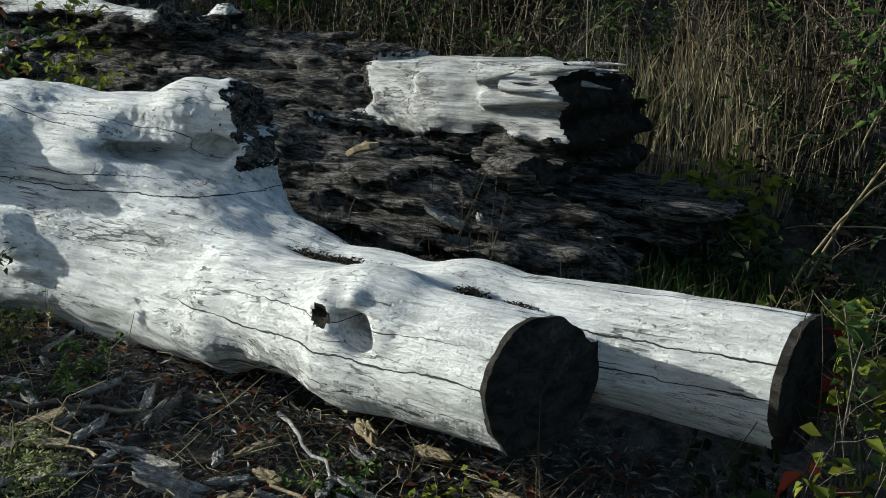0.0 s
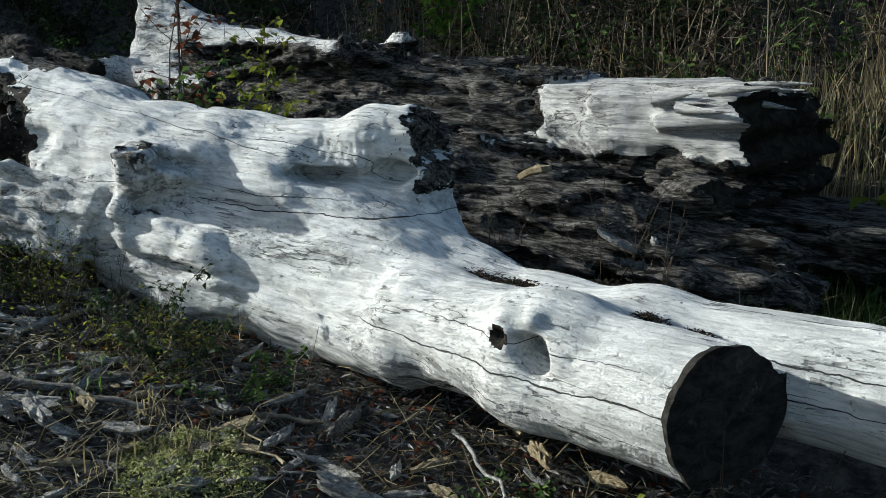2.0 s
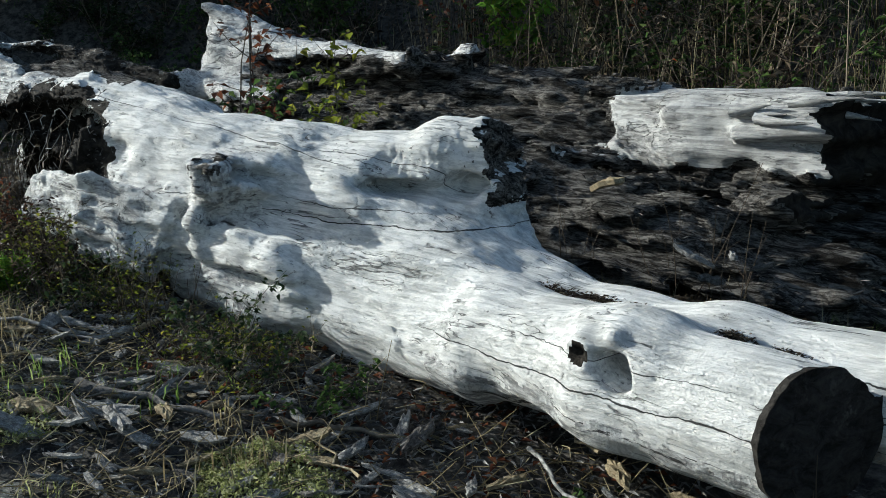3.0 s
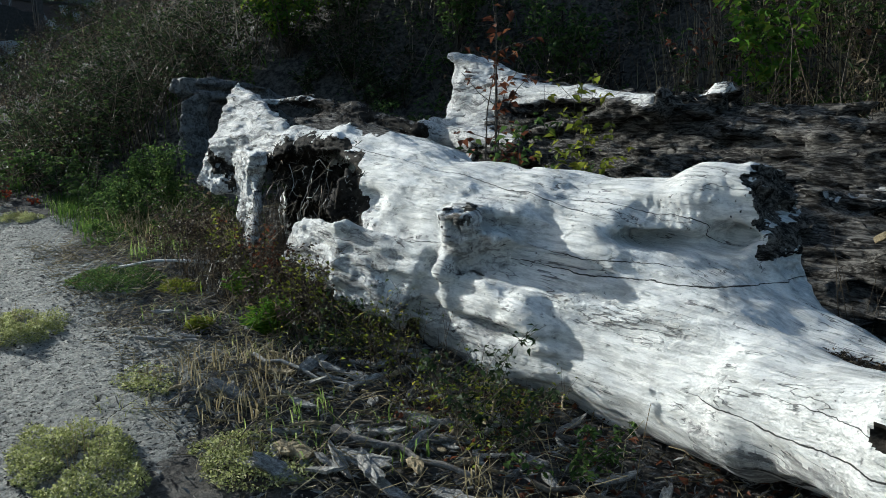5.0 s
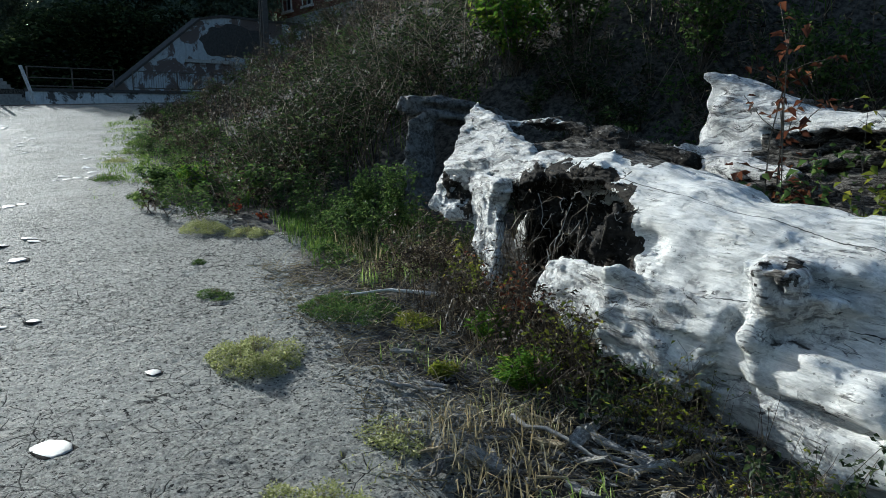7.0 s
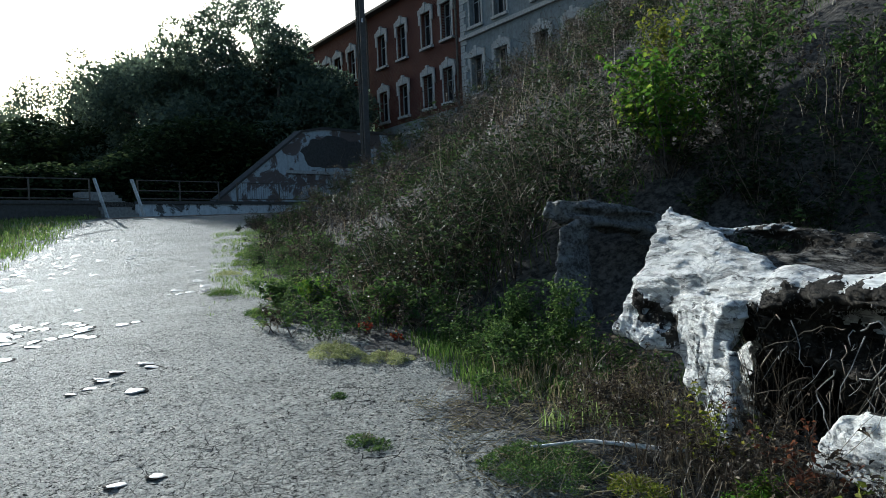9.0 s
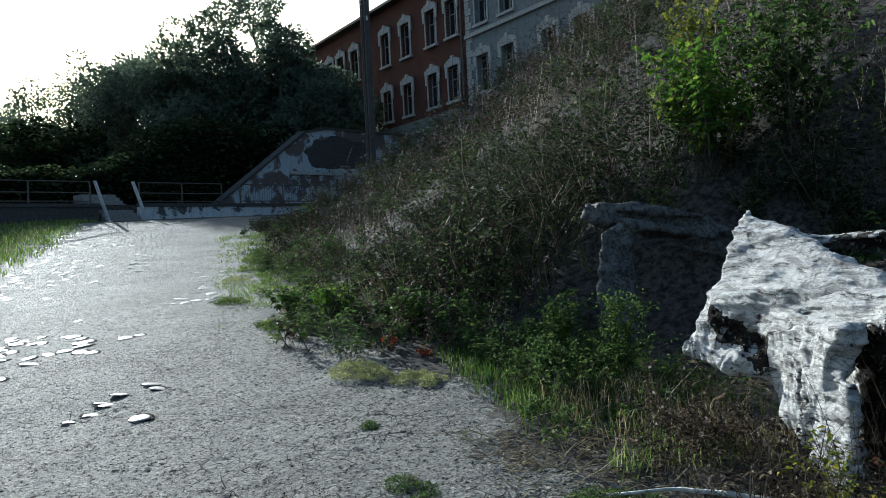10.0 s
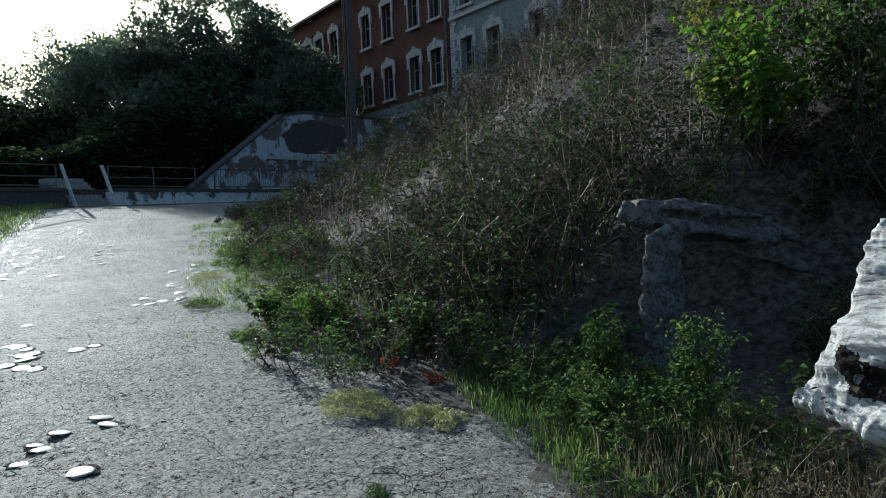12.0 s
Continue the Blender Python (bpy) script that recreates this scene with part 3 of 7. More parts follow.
# ---- rounded wood, grown from limbs that melt into each other ----
def limb_field(limbs, bites, low, high, step, melt, wrinkle, fibres=(), tight=0.045, plates=()):
    """A field that is negative inside the wood. limbs: chains of (x, y, z, r)."""
    axes = [np.arange(low[i], high[i], step, dtype=np.float32) for i in range(3)]
    d = np.full([len(a) for a in axes], 0.6, np.float32)

    def window(lo, hi):
        return tuple(slice(max(0, int((lo[i] - low[i]) / step)), max(0, int((hi[i] - low[i]) / step) + 2)) for i in range(3))

    def places(w):
        return np.meshgrid(*[axes[i][w[i]] for i in range(3)], indexing="ij", sparse=True)

    for chain, soft in [(c, melt) for c in limbs] + [(c, tight) for c in fibres]:
        for p, q in zip(chain[:-1], chain[1:]):
            p, q = np.array(p, float), np.array(q, float)
            pad = max(p[3], q[3]) + 0.25
            w = window(np.minimum(p[:3], q[:3]) - pad, np.maximum(p[:3], q[:3]) + pad)
            x, y, z = places(w)
            b = q[:3] - p[:3]
            t = np.clip(((x - p[0]) * b[0] + (y - p[1]) * b[1] + (z - p[2]) * b[2]) / (b @ b), 0, 1)
            e = np.sqrt((x - p[0] - t * b[0]) ** 2 + (y - p[1] - t * b[1]) ** 2 + (z - p[2] - t * b[2]) ** 2) - (p[3] + t * (q[3] - p[3]))
            o = d[w]
            h = np.clip(0.5 + 0.5 * (o - e) / soft, 0, 1)
            d[w] = o * (1 - h) + e * h - soft * h * (1 - h)
    # torn flat plates: three corners and half a thickness
    for a, b, c, r in plates:
        a, b, c = (np.array(v, float) for v in (a, b, c))
        w = window(np.minimum(np.minimum(a, b), c) - r - 0.15, np.maximum(np.maximum(a, b), c) + r + 0.15)
        x, y, z = places(w)
        e = np.full(d[w].shape, 9.0)
        for p, q in ((a, b), (b, c), (c, a)):
            g = q - p
            t = np.clip(((x - p[0]) * g[0] + (y - p[1]) * g[1] + (z - p[2]) * g[2]) / (g @ g), 0, 1)
            e = np.minimum(e, np.sqrt((x - p[0] - t * g[0]) ** 2 + (y - p[1] - t * g[1]) ** 2 + (z - p[2] - t * g[2]) ** 2))
        m = np.cross(b - a, c - a)
        m /= np.linalg.norm(m)
        inside = np.ones(e.shape, bool)
        for p, q in ((a, b), (b, c), (c, a)):
            s = np.cross(m, q - p)
            inside &= ((x - p[0]) * s[0] + (y - p[1]) * s[1] + (z - p[2]) * s[2]) > 0
        flat = np.abs((x - a[0]) * m[0] + (y - a[1]) * m[1] + (z - a[2]) * m[2])
        e = np.where(inside, flat, e) - r
        o = d[w]
        h = np.clip(0.5 + 0.5 * (o - e) / tight, 0, 1)
        d[w] = o * (1 - h) + e * h - tight * h * (1 - h)
    for c, r in bites:
        c, r = np.array(c, float), np.array(r, float)
        w = window(c - r - 0.2, c + r + 0.2)
        x, y, z = places(w)
        e = (np.sqrt(((x - c[0]) / r[0]) ** 2 + ((y - c[1]) / r[1]) ** 2 + ((z - c[2]) / r[2]) ** 2) - 1) * r.min()
        o = d[w]
        k = 0.03
        h = np.clip(0.5 - 0.5 * (o + e) / k, 0, 1)
        d[w] = o * (1 - h) - e * h + k * h * (1 - h)
    near = np.nonzero(np.abs(d) < 0.1)
    px, py, pz = (axes[i][near[i]] for i in range(3))
    d[near] += wrinkle(px, py, pz).astype(np.float32)
    return axes, d


def skin(axes, d):
    """The zero surface of a field, as quads."""
    step = float(axes[0][1] - axes[0][0])
    ins = d < 0
    n = np.array(d.shape)
    mixed = np.zeros(n - 1, np.int8)
    for a in (0, 1):
        for b in (0, 1):
            for c in (0, 1):
                mixed += ins[a:n[0] - 1 + a, b:n[1] - 1 + b, c:n[2] - 1 + c]
    cells = np.nonzero((mixed > 0) & (mixed < 8))
    idx = np.full(n - 1, -1, np.int32)
    idx[cells] = np.arange(len(cells[0]))
    base = np.stack(cells, 1)
    total, count = np.zeros((len(base), 3)), np.zeros(len(base))
    corners = [np.array((a, b, c)) for a in (0, 1) for b in (0, 1) for c in (0, 1)]
    for p in corners:
        for ax in range(3):
            if p[ax]:
                continue
            q = p.copy()
            q[ax] = 1
            u, w = d[tuple((base + p).T)], d[tuple((base + q).T)]
            cross = (u < 0) != (w < 0)
            t = np.where(cross, u / np.where(cross, u - w, 1), 0)
            spot = p + t[:, None] * (q - p)
            total += spot * cross[:, None]
            count += cross
    verts = np.array([float(a[0]) for a in axes]) + (base + total / count[:, None]) * step
    quads = []
    for ax in range(3):
        o1, o2 = [(1, 2), (2, 0), (0, 1)][ax]
        lo = [slice(1, -1)] * 3
        lo[ax] = slice(0, -1)
        hi = [slice(1, -1)] * 3
        hi[ax] = slice(1, None)
        a, b = ins[tuple(lo)], ins[tuple(hi)]
        e = np.stack(np.nonzero(a != b), 1)
        flip = a[tuple(e.T)]
        e = e + 1
        e[:, ax] -= 1
        def cell(i, j):
            k = e.copy()
            k[:, o1] -= i
            k[:, o2] -= j
            return idx[tuple(k.T)]
        q = np.stack([cell(1, 1), cell(0, 1), cell(0, 0), cell(1, 0)], 1)
        q[~flip] = q[~flip][:, ::-1]
        quads.append(q)
    return verts, np.concatenate(quads)


def split_faces(verts, quads, kinds):
    """The mesh parts of one surface, by the kind number of each face."""
    out = {}
    for k in np.unique(kinds):
        f = quads[kinds == k]
        used, inv = np.unique(f, return_inverse=True)
        out[int(k)] = (verts[used], inv.reshape(f.shape))
    return out


def face_data(verts, quads):
    p = verts[quads]
    c = p.mean(1)
    n = np.cross(p[:, 2] - p[:, 0], p[:, 3] - p[:, 1])
    return c, n / (np.linalg.norm(n, axis=1, keepdims=True) + 1e-9)


# ---- the bleached fallen log with its root end ----
def bleached_log():
    limbs = [
        [(-5.0, 2.55, 1.0, 0.36), (-4.4, 2.48, 0.88, 0.38), (-3.95, 2.52, 0.86, 0.36), (-3.5, 2.6, 0.86, 0.34), (-3.0, 2.62, 0.79, 0.33), (-2.75, 2.58, 0.68, 0.29),
         (-2.5, 2.48, 0.61, 0.25), (-2.3, 2.42, 0.565, 0.225), (-2.0, 2.27, 0.535, 0.195), (-1.4, 2.13, 0.58, 0.185), (-0.55, 1.99, 0.585, 0.17)],
        [(-4.2, 2.3, 0.66, 0.22), (-3.6, 2.36, 0.59, 0.24), (-3.0, 2.38, 0.55, 0.235), (-2.7, 2.4, 0.52, 0.22), (-2.3, 2.36, 0.48, 0.2)],
        [(-2.6, 2.6, 0.70, 0.22), (-2.2, 2.6, 0.60, 0.18), (-2.0, 2.57, 0.57, 0.165), (-1.6, 2.49, 0.56, 0.16), (-1.2, 2.42, 0.58, 0.17), (0.0, 2.36, 0.60, 0.188)],
        [(-2.5, 2.45, 0.55, 0.2), (-1.9, 2.4, 0.5, 0.16), (-1.4, 2.3, 0.5, 0.12)],
        [(-3.5, 2.62, 0.88, 0.25), (-2.95, 2.68, 0.99, 0.17), (-2.65, 2.715, 1.08, 0.158), (-2.3, 2.79, 1.15, 0.15)], [(-2.8, 2.7, 0.95, 0.16), (-2.45, 2.73, 0.92, 0.13), (-2.32, 2.72, 0.78, 0.1)],
        [(-4.6, 2.55, 0.98, 0.34), (-5.3, 2.5, 1.17, 0.27), (-6.0, 2.45, 1.24, 0.2), (-6.7, 2.44, 1.32, 0.15)],
        [(-7.2, 2.58, 1.62, 0.05), (-6.6, 2.72, 1.61, 0.05), (-6.0, 2.85, 1.52, 0.06), (-5.3, 2.95, 1.38, 0.06)], [(-6.9, 2.6, 1.35, 0.14), (-6.9, 2.9, 1.3, 0.18), (-6.7, 3.1, 1.2, 0.2)],
        [(-6.9, 2.7, 1.35, 0.1), (-6.2, 2.85, 1.42, 0.07)],
        [(-5.2, 2.9, 0.9, 0.35), (-6.3, 2.85, 0.95, 0.4), (-6.7, 2.8, 0.75, 0.3)],
        [(-3.9, 2.3, 0.68, 0.22), (-4.2, 2.22, 0.72, 0.18), (-4.6, 2.12, 0.76, 0.12)],
        [(-3.72, 2.42, 0.88, 0.17), (-3.62, 2.22, 0.95, 0.115), (-3.6, 2.13, 0.97, 0.085)],
        [(-3.64, 2.24, 0.99, 0.06), (-3.70, 2.17, 1.05, 0.025)], [(-3.52, 2.22, 1.0, 0.055), (-3.50, 2.12, 1.04, 0.025)], [(-3.46, 2.3, 0.98, 0.06), (-3.34, 2.22, 1.02, 0.03)],
        [(-3.72, 2.2, 0.70, 0.06), (-3.4, 2.17, 0.69, 0.055), (-3.15, 2.16, 0.66, 0.05), (-3.05, 2.15, 0.60, 0.045)],
        [(-1.3, 2.12, 0.64, 0.12), (-1.28, 2.06, 0.65, 0.08)],
        [(-3.9, 2.26, 0.48, 0.17), (-3.3, 2.27, 0.45, 0.18), (-2.75, 2.34, 0.45, 0.17), (-2.05, 2.2, 0.46, 0.14)], [(-1.8, 2.16, 0.50, 0.10), (-1.4, 2.07, 0.53, 0.10), (-0.7, 1.95, 0.54, 0.09)],
    ]
    # torn fibres: the fan of the root plate, its snout and arm, the flanges under the hollow
    fibres = [
        [(-6.35, 2.42, 1.25, 0.10), (-6.38, 2.36, 1.08, 0.03)], [(-5.9, 2.42, 1.22, 0.12), (-5.95, 2.30, 1.13, 0.03)], [(-5.5, 2.40, 1.24, 0.12), (-5.48, 2.24, 1.16, 0.03)],
        [(-4.98, 2.36, 1.22, 0.1), (-4.84, 2.17, 1.1, 0.07), (-4.86, 2.10, 0.97, 0.04)],
        [(-1.48, 2.1, 0.68, 0.075), (-1.45, 1.965, 0.69, 0.05)], [(-1.39, 2.1, 0.71, 0.06), (-1.36, 1.975, 0.735, 0.03)],
        [(-3.58, 2.22, 0.99, 0.045), (-3.66, 2.12, 1.03, 0.03), (-3.63, 2.08, 1.07, 0.015)], [(-3.62, 2.22, 0.98, 0.05), (-3.74, 2.16, 1.02, 0.03), (-3.78, 2.12, 1.06, 0.012)],
        [(-3.54, 2.2, 1.0, 0.05), (-3.5, 2.1, 1.03, 0.03)], [(-3.46, 2.24, 0.97, 0.05), (-3.36, 2.16, 1.0, 0.025), (-3.34, 2.13, 0.95, 0.012)],
        [(-3.66, 2.16, 0.95, 0.065), (-3.68, 2.11, 0.8, 0.06), (-3.64, 2.10, 0.64, 0.035)], [(-3.95, 2.12, 0.90, 0.04), (-3.7, 2.13, 0.86, 0.03)],
        [(-2.46, 2.74, 1.25, 0.03), (-2.36, 2.77, 1.27, 0.012)], [(-2.44, 2.68, 1.16, 0.03), (-2.33, 2.70, 1.18, 0.010)], [(-2.44, 2.66, 1.10, 0.025), (-2.31, 2.68, 1.12, 0.008)],
    ]
    plates = [
        ((-7.1, 2.55, 1.52), (-5.4, 2.55, 1.36), (-6.0, 2.88, 1.5), 0.05),
        ((-7.42, 2.49, 1.76), (-7.30, 2.22, 1.30), (-6.3, 2.44, 1.44), 0.045), ((-7.30, 2.22, 1.30), (-6.4, 2.40, 1.2), (-6.3, 2.44, 1.44), 0.05),
        ((-7.55, 2.16, 1.04), (-7.1, 2.13, 0.99), (-6.75, 2.36, 1.18), 0.035), ((-7.1, 2.13, 0.99), (-6.75, 2.32, 0.98), (-6.75, 2.36, 1.18), 0.04),
        ((-7.22, 2.31, 1.3), (-7.22, 2.26, 1.06), (-6.7, 2.4, 1.2), 0.035), ((-7.38, 2.25, 1.34), (-7.47, 2.16, 1.08), (-7.12, 2.22, 1.16), 0.04), ((-7.38, 2.25, 1.34), (-7.12, 2.22, 1.16), (-7.0, 2.28, 1.3), 0.035), ((-7.05, 2.30, 1.28), (-6.2, 2.16, 1.24), (-6.9, 2.26, 0.98), 0.04), ((-6.9, 2.26, 0.98), (-6.2, 2.16, 1.24), (-6.5, 2.15, 0.74), 0.04), ((-6.5, 2.15, 0.74), (-6.2, 2.16, 1.24), (-6.05, 2.03, 0.62), 0.035),
        ((-5.1, 2.0, 0.93), (-5.36, 1.98, 0.70), (-4.5, 1.95, 0.92), 0.03), ((-5.36, 1.98, 0.70), (-4.5, 1.92, 0.60), (-4.5, 1.95, 0.94), 0.03), ((-4.5, 1.92, 0.60), (-4.0, 2.0, 0.52), (-4.45, 1.97, 0.95), 0.035),
        ((-4.0, 2.0, 0.52), (-3.85, 2.09, 0.86), (-4.45, 1.97, 0.95), 0.035),
    ]
    bites = [
        ((-5.5, 2.0, 1.16), (0.75, 0.6, 0.19)), ((-5.68, 2.02, 0.74), (0.34, 0.4, 0.34)), ((-6.12, 2.56, 0.74), (0.26, 0.34, 0.28)),
        ((-7.16, 2.15, 1.17), (0.11, 0.1, 0.04)), ((-6.98, 2.17, 1.11), (0.09, 0.13, 0.06)), ((-6.6, 2.62, 1.56), (0.4, 0.16, 0.10)),
        ((-4.55, 2.02, 1.08), (0.22, 0.2, 0.10)),
        ((-3.55, 2.07, 1.01), (0.035, 0.07, 0.03)), ((-3.38, 2.2, 1.02), (0.12, 0.08, 0.045)), ((-3.25, 2.14, 0.86), (0.26, 0.08, 0.08)), ((-3.25, 2.08, 0.58), (0.3, 0.1, 0.045)),
        ((-1.455, 1.90, 0.685), (0.03, 0.07, 0.028)), ((-1.35, 1.95, 0.665), (0.055, 0.10, 0.045)), ((-1.31, 1.95, 0.63), (0.04, 0.07, 0.035)), ((-1.2, 1.97, 0.66), (0.02, 0.03, 0.012)),
        ((-2.72, 2.47, 0.985), (0.24, 0.1, 0.035)), ((-2.47, 2.62, 1.01), (0.12, 0.09, 0.05)), ((-2.40, 2.78, 1.30), (0.06, 0.2, 0.035)),
        ((-1.87, 1.97, 0.45), (0.1, 0.09, 0.07)), ((-1.7, 2.0, 0.38), (0.14, 0.1, 0.06)),
    ]

    def wrinkle(x, y, z):
        rootward = smooth(-4.3, -5.2, x)
        w = 0.012 * rough3(x * 1.6, y * 3, z * 3, 2, 1) + 0.006 * rough3(x * 1.8, y * 14, z * 14, 3, 2)
        w = w + rootward * (0.007 * rough3(x * 3, y * 9, z * 9, 2, 11) + 0.011 * np.where((x < -6.3) & (z < 1.2), rough3(x * 38, y * 20, z * 6, 2, 16), rough3(x * 6, y * 30, z * 38, 2, 12)))
        w = w + smooth(-2.3, -3.4, x) * (0.006 * rough3(x * 3, y * 8, z * 8, 2, 14) + 0.007 * rough3(x * 4, y * 34, z * 34, 2, 17) + 0.022 * smooth(-3.5, -4.0, x) * smooth(0.95, 0.8, z) * rough3(x * 4, y * 16, z * 18, 2, 21)) + 0.0025 * rough3(x * 14, y * 30, z * 30, 2, 18) + 0.007 * rough3(x * 1.6, y * 20, z * 20, 3, 22)
        w = w + 0.05 * np.exp(-((x + 5.55) / 0.8) ** 2 - ((y - 2.2) / 0.3) ** 2 - ((z - 1.02) / 0.3) ** 2) * rough3(x * 9, y * 9, z * 9, 3, 23)
        knots = np.exp(-((x + 3.6) ** 2 + (y - 2.16) ** 2 + (z - 0.99) ** 2) / 0.02)
        w = w + knots * 0.022 * rough3(x * 16, y * 30, z * 30, 2, 15)
        wave = smooth(-3.6, -3.0, x) * smooth(-1.9, -2.6, x)
        w = w + wave * 0.004 * np.sin(60 * (z + 0.16 * x) + 2.5 * rough3(x * 3, y * 3, z * 3, 2, 13))
        # a curtain of upright flutes under the stub
        w = w + 0.0045 * (0.4 + rough3(x * 3, y * 3, z * 3, 2, 25)) * np.sin(6.283 * (x + 0.25 * z) / 0.041 + 6.0 * rough3(x * 5, y * 5, z * 6, 2, 24)) * smooth(-3.05, -2.8, x) * smooth(-2.40, -2.5, x) * smooth(0.97, 1.05, z) * smooth(1.27, 1.18, z)
        # curled ridges with sharp lips
        turn = (z - 0.80 - 0.22 * (x + 2.42) + 0.3 * (x + 2.42) ** 2) / 0.08 + 0.7 * rough3(x * 4, y * 4, z * 4, 2, 20)
        lip = (turn - np.floor(turn)) ** 4
        return w - 0.024 * lip * np.exp(-((x + 2.42) / 0.36) ** 2 - ((z - 0.80) / 0.12) ** 2) * smooth(2.4, 2.2, y)

    axes, d = limb_field(limbs, bites, (-7.75, 1.6, 0.15), (0.1, 3.4, 1.95), 0.0115, 0.11, wrinkle, fibres, plates=plates)
    # the groove of the fork, for the litter caught in it
    gx, gy = np.linspace(-2.05, -0.95, 45), np.arange(2.24, 2.56, 0.0115)
    ix = ((gx - axes[0][0]) / 0.0115).astype(int)
    iy = ((gy - axes[1][0]) / 0.0115).astype(int)
    solid = d[np.ix_(ix, iy, np.arange(d.shape[2]))] < 0
    tops = axes[2][d.shape[2] - 1 - np.argmax(solid[:, :, ::-1], axis=2)]
    low_at = np.argmin(np.where(tops < 0.3, 9, tops), axis=1)
    groove = np.stack([gx, gy[low_at], tops[np.arange(45), low_at]], 1)
    whole = d.copy()
    end_a, face_a = np.array((-0.80, 2.03, 0.57)), np.array((0.90, -0.40, 0.08))
    end_b, face_b = np.array((-0.19, 2.37, 0.597)), np.array((0.97, -0.24, 0.0))
    end_c, face_c = np.array((-2.40, 2.72, 1.15)), np.array((0.97, 0.1, -0.05))
    x, y, z = np.meshgrid(*axes, indexing="ij", sparse=True)
    east = int(5.1 / 0.0115)
    x, full, d = x[east:], d, d[east:]
    saw_a = (x - end_a[0]) * face_a[0] + (y - end_a[1]) * face_a[1] + (z - end_a[2]) * face_a[2]
    np.maximum(d, np.where(np.broadcast_to(y + 0.1 * (x + 0.8) < 2.235, d.shape), saw_a, -9).astype(np.float32), out=d)
    saw_b = (x - end_b[0]) * face_b[0] + (y - end_b[1]) * face_b[1]
    np.maximum(d, np.where(np.broadcast_to(x > -0.45, d.shape), saw_b, -9).astype(np.float32), out=d)
    snap = (x - end_c[0]) * face_c[0] + (y - end_c[1]) * face_c[1] + 0.45 * (z - end_c[2]) + 0.05 * rough2(np.broadcast_to(y * 16, (1, len(axes[1]), len(axes[2]))), np.broadcast_to(z * 22, (1, len(axes[1]), len(axes[2]))), 3, 19)
    np.maximum(d, np.where(np.broadcast_to((z > 0.84) & (x > -2.6) & (x < -2.0) & (y > 2.5), d.shape), snap, -9).astype(np.float32), out=d)
    d = full
    verts, quads = skin(axes, d)
    c, n = face_data(verts, quads)
    kinds = np.zeros(len(quads), int)
    ragged = 0.07 * rough3(c[:, 0] * 6, c[:, 1] * 6, c[:, 2] * 6, 2, 4) + 0.06 * rough3(c[:, 0] * 17, c[:, 1] * 17, c[:, 2] * 17, 3, 41)
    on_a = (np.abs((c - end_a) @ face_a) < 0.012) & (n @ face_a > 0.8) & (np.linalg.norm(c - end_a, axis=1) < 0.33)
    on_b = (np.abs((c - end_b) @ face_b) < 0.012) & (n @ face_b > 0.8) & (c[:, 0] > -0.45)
    on_c = (c[:, 2] > 0.99) & (n[:, 0] > 0.45) & (c[:, 0] > -2.47) & (c[:, 0] < -2.2) & (c[:, 1] > 2.5)
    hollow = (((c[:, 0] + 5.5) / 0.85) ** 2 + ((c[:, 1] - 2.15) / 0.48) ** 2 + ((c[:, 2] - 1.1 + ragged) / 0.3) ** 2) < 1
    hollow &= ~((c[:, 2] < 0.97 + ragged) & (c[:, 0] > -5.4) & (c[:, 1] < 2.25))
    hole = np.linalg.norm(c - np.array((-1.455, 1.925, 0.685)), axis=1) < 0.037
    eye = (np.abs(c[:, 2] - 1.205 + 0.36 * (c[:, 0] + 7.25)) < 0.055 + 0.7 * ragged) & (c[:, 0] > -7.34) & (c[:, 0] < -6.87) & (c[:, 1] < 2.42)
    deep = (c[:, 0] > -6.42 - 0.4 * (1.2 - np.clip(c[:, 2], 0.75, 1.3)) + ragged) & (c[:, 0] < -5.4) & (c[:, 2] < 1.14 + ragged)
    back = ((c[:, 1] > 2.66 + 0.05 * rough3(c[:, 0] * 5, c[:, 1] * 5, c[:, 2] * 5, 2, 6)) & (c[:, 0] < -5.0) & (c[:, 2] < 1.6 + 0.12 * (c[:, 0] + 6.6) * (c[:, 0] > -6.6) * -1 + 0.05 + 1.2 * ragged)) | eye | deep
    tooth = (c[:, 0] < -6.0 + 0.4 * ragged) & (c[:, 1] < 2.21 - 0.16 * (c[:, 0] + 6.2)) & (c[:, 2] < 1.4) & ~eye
    # only shade here: the recess beside the hollow takes the dark rot colour
    pocket_shade = ((c[:, 0] + 4.98) / 0.42) ** 2 + ((c[:, 1] - 2.2) / 0.24) ** 2 + ((c[:, 2] - 1.0 + 0.5 * ragged) / 0.16) ** 2 < 1
    kinds[(hollow | back | pocket_shade) & ~tooth] = 1
    crust = np.linalg.norm((c - np.array((-3.56, 2.12, 1.03))) * np.array((0.8, 1, 1)), axis=1) < 0.10 + 0.5 * ragged
    crust &= (rough3(c[:, 0] * 26, c[:, 1] * 26, c[:, 2] * 26, 2, 42) > 0.1) & (c[:, 2] > 1.0)
    kinds[crust] = 5
    torn = (c[:, 0] < -5.75 + 1.5 * ragged) | ((c[:, 0] < -4.0 + 3 * ragged) & (c[:, 2] < 0.9 + ragged) & (c[:, 1] < 2.4)) | ((c[:, 0] < -3.3 + 3 * ragged) & (c[:, 2] < 0.62 + ragged))
    torn |= np.linalg.norm(c - np.array((-3.58, 2.14, 1.0)), axis=1) < 0.2 + ragged
    torn |= (c[:, 0] > -2.2) & (c[:, 0] < -0.7) & (c[:, 1] < 2.3) & (c[:, 2] < 0.5 + 0.04 * (c[:, 0] + 1.5) + 0.7 * ragged)
